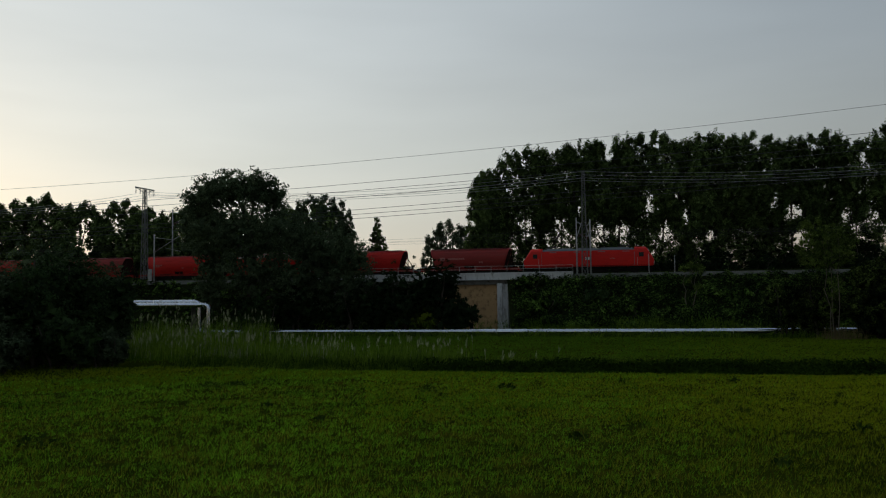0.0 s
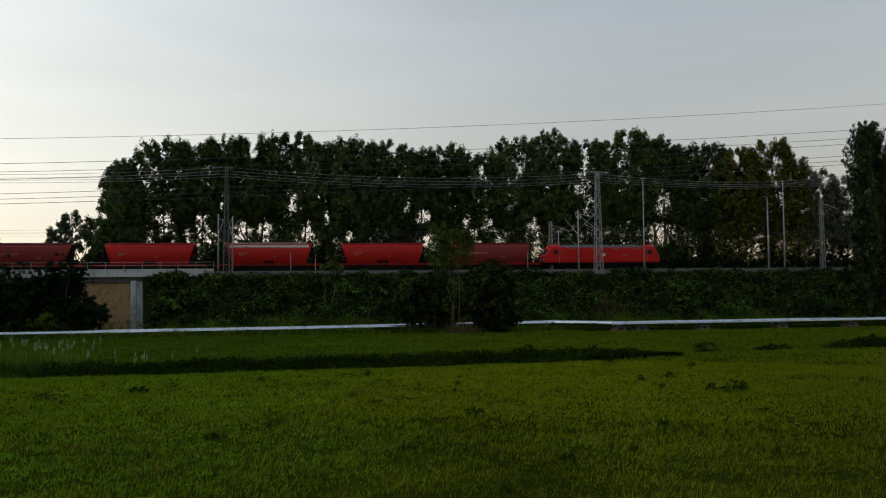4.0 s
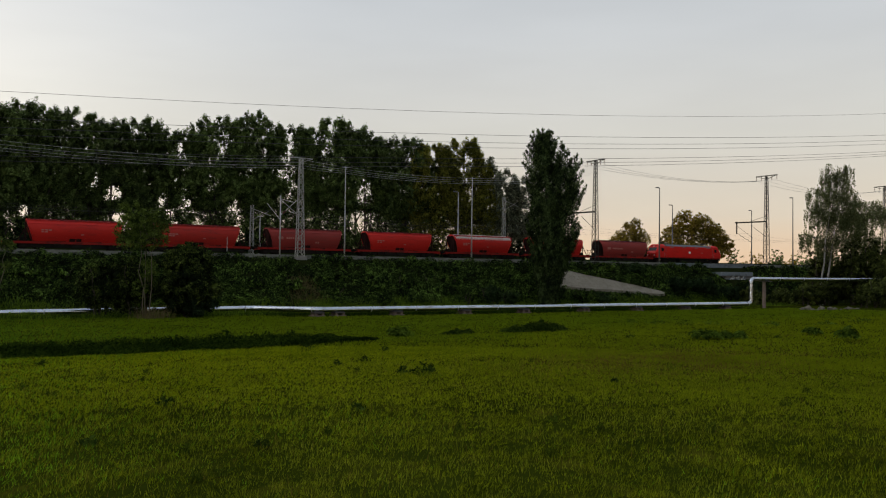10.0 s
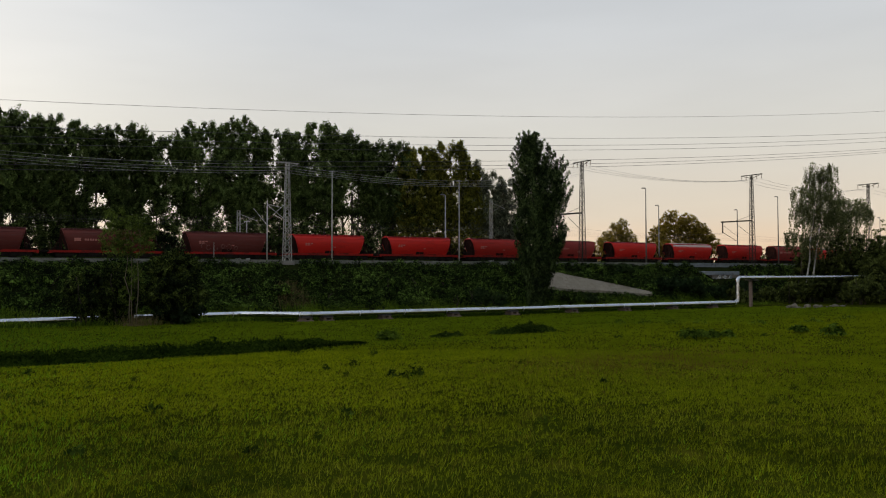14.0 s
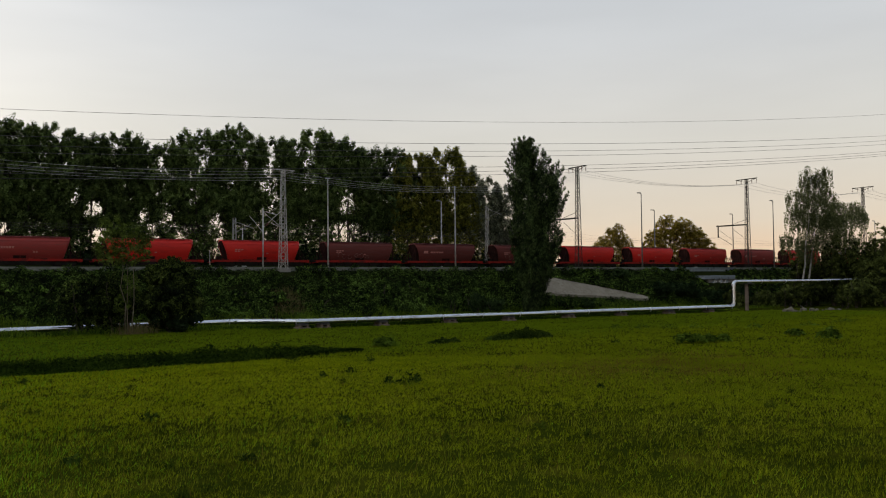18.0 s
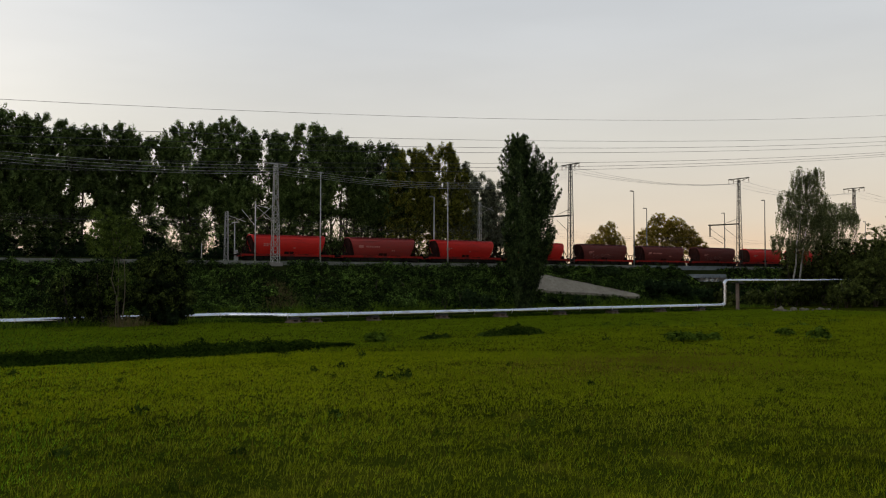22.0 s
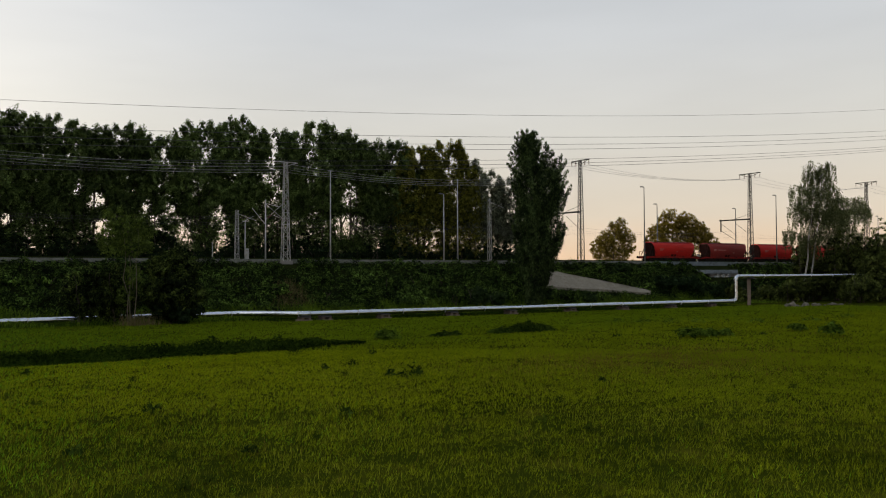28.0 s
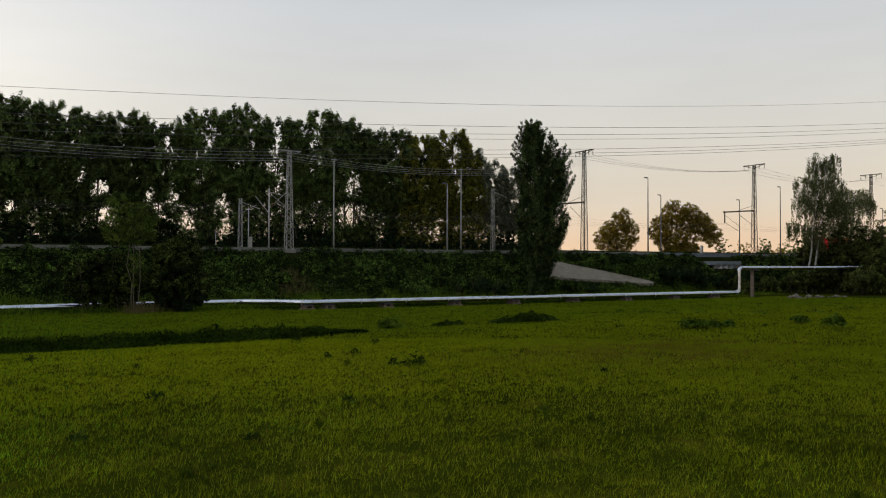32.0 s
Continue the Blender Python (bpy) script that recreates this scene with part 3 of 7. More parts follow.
def build_culvert():
    """The small underpass in the bank far along the line: edge beam, coping and a painted headwall."""
    cu = thing("culvert_headwall", pose(0, 0, 0), "small underpass headwall with bluish coping and pale graffiti", "headwall", kind="structure")
    part("wall", Geo().box(128.6, 136.9, 111.2, 116.0, 2.0, 5.28), M_CONCRETE, cu, bevel=0.04)
    part("coping", Geo().box(127.0, 136.2, 110.9, 115.9, 5.285, 6.02), M_BLUEGREY, cu, "bluish weathered concrete coping", bevel=0.05)
    for x0, x1 in ((118.0, 125.4), (125.44, 132.8), (132.84, 141.0)):
        part("edge_beam", Geo().box(x0, x1, 114.95, 115.5, 6.55, 7.62).box(x0, x1, 114.85, 115.55, 7.5, 7.68), M_BLUEGREY, cu, "blue-grey steel edge beam")
    rng = random.Random(5)
    for i in range(26):
        x, z = rng.uniform(129.2, 134.2), rng.uniform(4.2, 5.1)
        r, w = rng.uniform(0.16, 0.42), rng.uniform(0.05, 0.09)
        ring = [(x + r * math.cos(a * 0.7 + i), 111.17, z + 0.8 * r * math.sin(a * 0.7 + i)) for a in range(rng.randint(4, 9))]
        part("painted_stroke", Geo().tube(ring, w, 4), M_BLUE if i % 2 else M_WHITE, cu)
    return cu


build_culvert()


def on_bank(x, y, lift=0.0):
    return (x, y, bank_z(y) + lift)


def build_ramp():
    """A sandy paved apron that runs down the bank."""
    top = [(85.0, 113.6), (87.4, 113.4), (89.6, 113.0), (93.3, 111.7), (98.4, 110.2), (103.6, 108.6), (107.0, 107.4), (108.0, 106.9)]
    low = [(85.0, 108.8), (86.6, 108.6), (88.5, 108.2), (92.5, 107.8), (96.1, 107.6), (102.0, 107.0), (105.2, 106.5), (107.6, 106.4)]
    rows = []
    for k in range(6):
        f = k / 5
        rows.append([on_bank(a[0] + (b[0] - a[0]) * f, a[1] + (b[1] - a[1]) * f, 0.42 + 0.05 * noise.noise((a[0] * 0.3, f * 3, 1))) for a, b in zip(low, top)])
    g = Geo().sheet(rows)
    edge = [r[-1] for r in rows]
    g.sheet([[(x, y, z - 0.8) for x, y, z in rows[0]], rows[0]])
    g.sheet([rows[-1], [(x, y, z - 0.8) for x, y, z in rows[-1]]])
    g.sheet([[(x, y, z - 0.8) for x, y, z in edge], edge])
    part("ramp_apron", g, M_RAMP)
    return tagged(bpy.data.objects["ramp_apron"], "pale sandy paved apron sloping down the embankment", "ramp", kind="structure")


build_ramp()


# ---- overhead line: lattice masts, poles and wires ----
def lattice(g_legs, g_web, h, w0, w1, bays, leg=0.09):
    """Four tapering legs and zigzag bracing, each in its own mesh."""
    def corner(k, z):
        w = (w0 + (w1 - w0) * z / h) / 2
        return ((-w, -w), (w, -w), (w, w), (-w, w))[k][0], ((-w, -w), (w, -w), (w, w), (-w, w))[k][1], z
    for k in range(4):
        g_legs[k].beam(corner(k, 0), corner(k, h), leg * 1.0)
    z = 0.0
    for i in range(bays):
        z2 = h * (1 - (1 - (i + 1) / bays) ** 1.15)
        for k in range(4):
            a, b = (k, (k + 1) % 4) if i % 2 else ((k + 1) % 4, k)
            g_web.append(Geo().beam(corner(a, z), corner(b, z2), leg * 0.6).beam(corner(k, z2), corner((k + 1) % 4, z2), leg * 0.5))
        z = z2


def insulator(g, x, y, z, length=0.9):
    n = 6
    for i in range(n):
        a = z - length * i / n
        g.tube([(x, y, a), (x, y, a - length / n * 0.55)], [0.05, 0.12], 6)
    return g


def lattice_mast(x, y, z0, z1, w0, w1, label, crossarm=0.0, arm=None, bays=18, steel=None):
    h = z1 - z0
    steel = steel or M_OLDSTEEL
    m = thing("catenary_mast", pose(x, y, z0), label, "catenary mast", "lattice masts along the railway")
    legs, web = [Geo() for _ in range(4)], []
    lattice(legs, web, h, w0, w1, bays, 0.085)
    for g in legs:
        part("leg", g, steel, m)
    for g in web:
        part("brace", g, steel, m)
    part("foundation", Geo().box(-0.85, 0.85, -0.85, 0.85, -0.9, 0.02), M_CONCRETE, m, "pale concrete footing", bevel=0.05)
    if crossarm:
        a = crossarm / 2
        part("crossarm", Geo().beam((0, -a, h + 0.05), (0, a, h + 0.05), 0.2, 0.16).beam((0, -a * 0.9, h), (0, 0, h - 0.7), 0.08).beam((0, a * 0.9, h), (0, 0, h - 0.7), 0.08), steel, m)
        for yy in (-a * 0.95, -a * 0.5, a * 0.5, a * 0.95):
            part("insulator", insulator(Geo(), 0, yy, h - 0.05), M_INSUL, m)
    if arm:
        za, length = arm
        za -= z0
        part("cantilever_arm", Geo().beam((0, 0, za), (0, length, za + 0.1), 0.24, 0.28).beam((0, 0, za + 1.2), (0, length * 0.5, za + 0.2), 0.06), steel, m)
        part("drop_post", Geo().beam((0, length - 0.4, za + 0.3), (0, length - 0.4, za - 2.4), 0.2), steel, m)
        part("registration_arm", Geo().beam((0.1, length - 0.4, za - 2.2), (0.1, 4.2, za - 4.2), 0.07).beam((0.1, length - 0.4, za - 0.6), (0.1, 3.6, za - 3.4), 0.05), steel, m)
        part("steady_arm", Geo().beam((0, 0.3, za - 3.2), (0, 4.0, za - 0.6), 0.06), steel, m)
    return m


L_T = "grey steel lattice mast with a T-shaped crossarm"
lattice_mast(-80.1, 117.0, 7.1, 22.6, 0.85, 0.42, L_T, 5.0, bays=13, steel=M_MIDSTEEL)
lattice_mast(-9.8, 115.9, 7.45, 21.95, 0.80, 0.30, "slender grey lattice mast on a concrete footing", bays=14, steel=M_MIDSTEEL)
lattice_mast(43.3, 115.9, 7.45, 21.85, 1.05, 0.45, "pale galvanised lattice mast on a concrete footing", steel=M_GALV)
lattice_mast(100.7, 117.0, 7.3, 26.2, 0.98, 0.42, L_T + " and a long cantilever", 5.0, (16.8, 9.0), 22)
lattice_mast(147.9, 117.0, 7.4, 26.6, 0.98, 0.42, L_T + " and a long cantilever", 5.4, (16.9, 8.2), 22)
lattice_mast(190.2, 117.0, 7.4, 27.0, 0.98, 0.42, L_T + ", half hidden by bushes", 5.4, None, 22)
lattice_mast(236.0, 117.0, 7.4, 27.2, 0.98, 0.42, L_T + ", far along the line", 5.4, None, 22)


def mast_head(x, z, dx):
    """Short brackets at the top of a mast that carry the feeders."""
    hd = thing("feeder_bracket", pose(x, 115.9, z), "short steel bracket with brown insulators at the mast head", "bracket")
    part("bar", Geo().beam((-dx, -0.25, 0.12), (dx, 0.25, 0.12), 0.14).beam((0, 0, -0.5), (dx, 0.2, 0.1), 0.08), M_GALV, hd)
    for s in (-0.9, -0.3, 0.9):
        part("insulator", insulator(Geo(), s * dx, s * 0.2, 0.05, 0.6), M_INSUL, hd)
    return hd


mast_head(43.3, 21.87, 1.9)


def catenary_support(x, y, z0, z1, label, side=1, reach=3.4, other=0.0):
    """A slim mast with a hinged bracket over the track."""
    m = thing("catenary_post", pose(x, y, z0), label, "catenary post", "catenary posts along the railway")
    h = z1 - z0
    part("post", Geo().tube([(0, 0, -0.4), (0, 0, h)], [0.12, 0.09], 8), M_GALV, m, smooth=True)
    part("top_tube", Geo().beam((0, 0, h - 0.5), (side * reach * 0.75, 0.5, h - 0.9), 0.08), M_GALV, m)
    part("stay_tube", Geo().beam((0, 0, h - 2.9), (side * reach, 0.6, h - 0.3), 0.08), M_GALV, m)
    part("steady_arm", Geo().beam((side * reach * 0.45, 0.3, h - 2.2), (side * reach * 1.05, 0.6, h - 2.8), 0.06), M_GALV, m)
    if other:
        part("stay_tube", Geo().beam((0, 0, h - 3.6), (-side * other, 0.5, h - 1.2), 0.08), M_GALV, m)
        part("stay_tube", Geo().beam((0, 0, h - 0.6), (side * reach * 1.1, 0.5, h - 3.0), 0.07), M_GALV, m)
    part("insulator", Geo().tube([(side * 0.3, 0.05, h - 2.66), (side * 0.9, 0.15, h - 2.2)], 0.11, 6), M_INSUL, m)
    return m


catenary_support(40.7, 117.2, 7.6, 16.4, "slim grey post with hinged catenary brackets", 1, 3.0, 1.9)
catenary_support(-11.0, 117.3, 7.5, 15.6, "grey post carrying bundled brackets near the bridge end", 1, 0.8)
catenary_support(-9.1, 117.3, 7.5, 15.3, "grey post carrying bundled brackets near the bridge end", -1, 0.7)
catenary_support(-78.6, 117.4, 7.1, 15.2, "grey post with hinged catenary bracket beside the mast", 1, 4.2)
catenary_support(-82.7, 129.0, 7.4, 20.5, "slim dark pole with catenary bracket across the tracks", 1, 3.6)


def short_lattice(x, y, z1, label):
    m = thing("lattice_post", pose(x, y, 7.3), label, "lattice post", "lattice posts behind the tracks")
    legs, web = [Geo() for _ in range(4)], []
    lattice(legs, web, z1 - 7.3, 0.6, 0.4, 10, 0.055)
    for g in legs:
        part("leg", g, M_GALV, m)
    for g in web:
        part("brace", g, M_GALV, m)
    part("bracket", Geo().beam((0.2, 0, z1 - 7.9), (3.0, -0.4, z1 - 8.9), 0.07).beam((0.2, 0, z1 - 9.6), (2.6, -0.4, z1 - 8.2), 0.06), M_GALV, m)
    return m


short_lattice(40.1, 129.0, 15.7, "short grey lattice post behind the far track")
short_lattice(88.6, 129.0, 19.6, "tall grey lattice post behind the far track")


def pole(x, y, z0, z1, label, lamp=False, r=0.13, steel=None):
    steel = steel or M_OLDSTEEL
    m = thing("track_pole", pose(x, y, z0), label, "pole", "slim poles along the railway")
    h = z1 - z0
    part("shaft", Geo().tube([(0, 0, -0.4), (0, 0, h * 0.4), (0, 0, h)], [r * 1.25, r, r * 0.62], 8), steel, m, smooth=True)
    if lamp:
        part("lamp_arm", Geo().beam((-0.1, -0.05, h), (-1.0, -0.2, h + 0.06), 0.09), steel, m)
        part("lamp_head", Geo().box(-1.1, -0.35, -0.32, 0.05, h - 0.02, h + 0.15), M_SKIRT, m, "small grey floodlight head", bevel=0.03)
    elif r > 0.1:
        part("cap_bracket", Geo().beam((-0.5, 0, h - 0.15), (0.5, 0, h - 0.15), 0.09), steel, m)
    return m


for x, z in ((50.9, 21.4), (73.9, 21.3)):
    pole(x, 117.0, 7.6, z, "slim pale pole with a small bracket on top", False, 0.105, M_GALV)
for x, z in ((116.8, 22.1), (156.5, 22.3)):
    pole(x, 117.0, 7.4, z, "slim grey lamp pole on the track shoulder", True, 0.12, M_MIDSTEEL)
for x, z in ((78.5, 20.0), (132.6, 20.3), (157.9, 20.3), (214.8, 20.4)):
    pole(x, 129.0, 7.3, z, "slim grey lamp pole behind the far track", True, 0.13, M_GALV if x < 100 else M_MIDSTEEL)
for x, z in ((32.9, 10.1), (-1.2, 10.3), (2.2, 10.0)):
    pole(x, 117.2, 7.6, z, "short pale marker post beside the track", False, 0.05, M_GALV)


def signal_box(x, y, z):
    c = thing("relay_cabinet", pose(x, y, z), "small grey equipment cabinet beside the track", "cabinet")
    part("body", Geo().box(-0.28, 0.28, -0.2, 0.2, 0, 2.2), M_GALV, c, bevel=0.03)
    part("plinth", Geo().box(-0.4, 0.4, -0.25, 0.25, -0.3, 0.0), M_CONCRETE, c)
    return c


signal_box(-79.0, 116.9, 9.6 - 2.2)
signal_box(143.6, 127.5, 7.4)
signal_box(41.6, 128.6, 7.4)
pole(41.3, 128.6, 7.3, 14.1, "slim pale pole with a small bracket on top", False, 0.105, M_GALV)


def wire(name, pts, r, label, group, metal):
    return tagged(part(name, Geo().tube(pts, r, 4, False), metal), label, "wire", group)


def parabola(c0, c1, c2, y, r=0.028):
    pts = [(x, y, c0 + c1 * x + c2 * x * x) for x in np.arange(-330, 421, 15.0)]
    wire("power_line_wire", pts, r, "thin high-voltage line cable sagging across the sky", "high-voltage line", M_WIRE)


def build_power_line():
    for c0, c1, c2, dy in ((25.494, 0.0534, 0.000214, 0.0), (22.403, 0.0512, 0.000172, 0.0), (21.305, 0.0490, 0.000183, 0.0), (20.441, 0.0502, 0.000177, 0.0), (18.697, 0.0507, 0.000177, 0.0), (18.007, 0.0500, 0.000186, 0.0), (17.420, 0.0501, 0.000190, 0.0)):
        parabola(c0, c1, c2, 108.0 + dy, 0.022 if c0 > 25 else 0.028)


build_power_line()


def span(a, b, sag, r=0.022, n=12, label="thin feeder cable strung between two masts", metal=None):
    pts = []
    for i in range(n + 1):
        f = i / n
        pts.append((a[0] + (b[0] - a[0]) * f, a[1] + (b[1] - a[1]) * f, a[2] + (b[2] - a[2]) * f - 4 * sag * f * (1 - f)))
    wire("feeder_wire", pts, r, label, "railway feeders", metal or M_FEEDER)


for k, (dz, dy) in enumerate(((0.0, -0.3), (-0.45, 0.2), (-0.9, 0.0), (-1.25, 0.3))):
    span((-80.1, 117 + dy * 4, 22.0 + dz * 0.4), (-9.8, 115.9 + dy * 0.4, 21.9 + dz), 1.5)
    span((-9.8, 115.9 + dy * 0.4, 21.9 + dz), (43.3, 115.9 + dy * 0.6, 21.8 + dz), 1.1)
    span((43.3, 115.9 + dy * 0.6, 21.8 + dz), (50.9, 117 + dy, 21.3 + dz * 0.7), 0.1, n=4)
    span((50.9, 117 + dy, 21.3 + dz * 0.7), (73.9, 117 + dy, 21.1 + dz * 0.7), 0.35)
    span((73.9, 117 + dy, 21.1 + dz * 0.7), (100.7, 117 + dy * 4, 25.0 + dz), 0.6)
    if k < 3:
        span((100.7, 114.8 + k * 2.2, 25.3), (147.9, 114.6 + k * 2.4, 25.6), 1.5 - 0.2 * k)
        span((147.9, 114.6 + k * 2.4, 25.6), (190.2, 114.6 + k * 2.4, 26.0), 1.6)
        span((190.2, 114.6 + k * 2.4, 26.0), (236.0, 114.6 + k * 2.4, 26.2), 1.6)
        span((-150.0, 114.6 + k * 2.2, 21.6), (-80.1, 114.8 + k * 2.2, 21.6), 1.8)


def contact_line(yc):
    spans = [-140, -79, -11, 42, 100, 147, 190, 236, 300]
    for a, b in zip(spans, spans[1:]):
        span((a, yc, RAIL_Z + 6.9), (b, yc, RAIL_Z + 6.9), 1.0, 0.011, 10, "messenger wire of the overhead line above the track", M_WIRE)
        span((a, yc, RAIL_Z + 5.5), (b, yc, RAIL_Z + 5.5), 0.03, 0.010, 2, "contact wire of the overhead line above the track", M_WIRE)


contact_line(121.5)
contact_line(126.6)


# ---- the heating pipes on low supports ----
PIPE_R = 0.31


def arc_path(points, radius=0.7, n=5):
    """Rounds the corners of a broken line."""
    pts = [Vector(p) for p in points]
    res = [pts[0]]
    for a, b, c in zip(pts, pts[1:], pts[2:]):
        p, q = b + (a - b).normalized() * radius, b + (c - b).normalized() * radius
        for i in range(n + 1):
            f = i / n
            res.append(p * (1 - f) ** 2 + b * 2 * f * (1 - f) + q * f * f)
    return res + [pts[-1]]


def heating_pipe(points, label):
    pl = thing("heating_pipe", pose(0, 0, 0), label, "pipeline", "twin heating pipes")
    path = arc_path(points)
    seg = []
    for a, b in zip(path, path[1:]):
        if (b - a).length > 7.5:
            k = int((b - a).length / 6.0)
            cuts = [a + (b - a) * i / k for i in range(k + 1)]
            if seg:
                seg.append(a)
                part("bend", Geo().tube(seg, PIPE_R, 14, False), M_PIPE, pl, smooth=True)
                seg = []
            for p, q in zip(cuts, cuts[1:]):
                w = Vector((0, 0, random.uniform(-0.015, 0.015)))
                part("cladding_section", Geo().tube([p, q + w * 0], PIPE_R * random.uniform(0.985, 1.015), 14, False), M_PIPE, pl, smooth=True)
                d = (q - p).normalized() * 0.05
                part("joint_band", Geo().tube([q - d, q + d], PIPE_R * 1.03, 14), M_BAND, pl)
            seg = [b]
        else:
            if not seg:
                seg = [a]
            seg.append(b) if seg[-1] == a else seg.extend([a, b])
    if len(seg) > 1:
        part("bend", Geo().tube(seg, PIPE_R, 14, False), M_PIPE, pl, smooth=True)
    return pl


def pipe_height(x):
    """The middle of the pipes over the meadow."""
    return float(np.interp(x, [-57, 0, 31, 36.5], [0.42, 0.50, 0.68, 0.78]))


heating_pipe([(-110, 99.6, 4.45), (-59.7, 99.6, 4.45), (-59.7, 99.6, 0.42), (-57.0, 99.6, 0.42), (0.0, 99.6, 0.50), (31.0, 99.6, 0.68), (36.5, 91.4, 0.78), (111.75, 91.4, 0.78), (111.75, 91.4, 4.85), (175, 91.4, 4.9)], "silvery clad heating pipe with rounded risers on low supports")
heating_pipe([(-110, 98.7, 4.05), (-57.8, 98.7, 4.05), (-57.8, 98.7, 0.40), (-55.0, 98.7, 0.40), (-50.0, 100.3, 0.42), (0.0, 100.3, 0.50), (31.8, 100.3, 0.68), (37.3, 92.3, 0.78), (112.75, 92.3, 0.78), (112.75, 92.3, 4.75), (175, 92.3, 4.8)], "second silvery clad heating pipe beside the first")


def pipe_support(x, y):
    z1 = pipe_height(x) - PIPE_R
    s = thing("pipe_support", pose(x, y, 0), "low rusty trestle on a concrete sill under the pipes", "support", "pipe supports")
    part("block", Geo().box(-0.75, 0.75, -0.9, 0.9, -0.3, z1 * 0.3), M_RUSTPOST, s, bevel=0.03)
    for e in (-0.42, 0.42):
        part("post", Geo().box(e - 0.14, e + 0.14, -0.75, 0.75, z1 * 0.3, z1 * 0.8), M_RUSTPOST, s, bevel=0.01)
    part("saddle", Geo().box(-0.62, 0.62, -0.8, 0.8, z1 * 0.8, z1 + 0.02), M_DARKSTEEL, s, "dark steel saddle")
    return s


for x in list(np.arange(-50, 30, 10.5)):
    pipe_support(float(x), 99.9)
for x in (36.6, 39.2, 47.0, 57.0, 66.4, 76.9, 87.0, 97.0, 106.0):
    pipe_support(x, 91.8)


def pipe_stand(x, y, z1, material, label):
    s = thing("pipe_stand", pose(x, y, 0), label, "pipe stand", "pipe stands")
    for e in (-0.17, 0.17):
        part("column", Geo().box(e - 0.07, e + 0.07, -0.2, 0.2, -0.3, z1), material, s, bevel=0.03)
    for k in range(4):
        h = 0.5 + k * (z1 - 0.9) / 3
        part("tie", Geo().box(-0.1, 0.1, -0.15, 0.15, h - 0.16, h + 0.16), material, s, bevel=0.02)
    part("head", Geo().box(-0.5, 0.5, -1.2, 0.7, z1, z1 + 0.14), M_DARKSTEEL, s)
    return s


pipe_stand(115.7, 92.0, 4.40, M_REDPOST, "reddish weathered column carrying the raised pipe")
pipe_stand(-61.6, 101.2, 3.9, M_DARKSTEEL, "grey concrete column under the raised pipe")
pipe_stand(-74.0, 99.6, 3.9, M_CONCRETE, "grey concrete column under the raised pipe in the bushes")


# ---- the train ----
def wheelset_geo():
    g = Geo()
    for s in (-0.75, 0.75):
        g.tube([(0, s - 0.07, 0.46), (0, s + 0.07, 0.46)], 0.46, 16)
    g.tube([(0, -0.9, 0.46), (0, 0.9, 0.46)], 0.09, 8)
    return g


WHEELSET = None


def bogie(parent, x, base=1.8, width=1.02):
    global WHEELSET
    b = part("bogie", Geo().box(-base * 0.72, base * 0.72, -width - 0.06, -width + 0.08, 0.42, 0.78).box(-base * 0.72, base * 0.72, width - 0.08, width + 0.06, 0.42, 0.78).box(-0.3, 0.3, -width, width, 0.45, 0.95)
             .box(-base / 2 - 0.2, -base / 2 + 0.2, -width - 0.12, -width + 0.1, 0.28, 0.66).box(base / 2 - 0.2, base / 2 + 0.2, -width - 0.12, -width + 0.1, 0.28, 0.66), M_BOGIE, parent, "grimy dark bogie", at=pose(x, 0, 0))
    if WHEELSET is None:
        WHEELSET = wheelset_geo().mesh("wheelset")
        WHEELSET.materials.append(M_BOGIE)
    for s in (-base / 2, base / 2):
        part("wheelset", WHEELSET, M_BOGIE, b, at=pose(s, 0, 0))
    return b


def buffers(parent, x):
    for e in (-1, 1):
        for s in (-0.875, 0.875):
            part("buffer", Geo().tube([(e * (x - 0.62), s, 1.05), (e * (x - 0.1), s, 1.05)], 0.11, 8).tube([(e * (x - 0.1), s, 1.05), (e * x, s, 1.05)], 0.23, 12), M_BOGIE, parent)


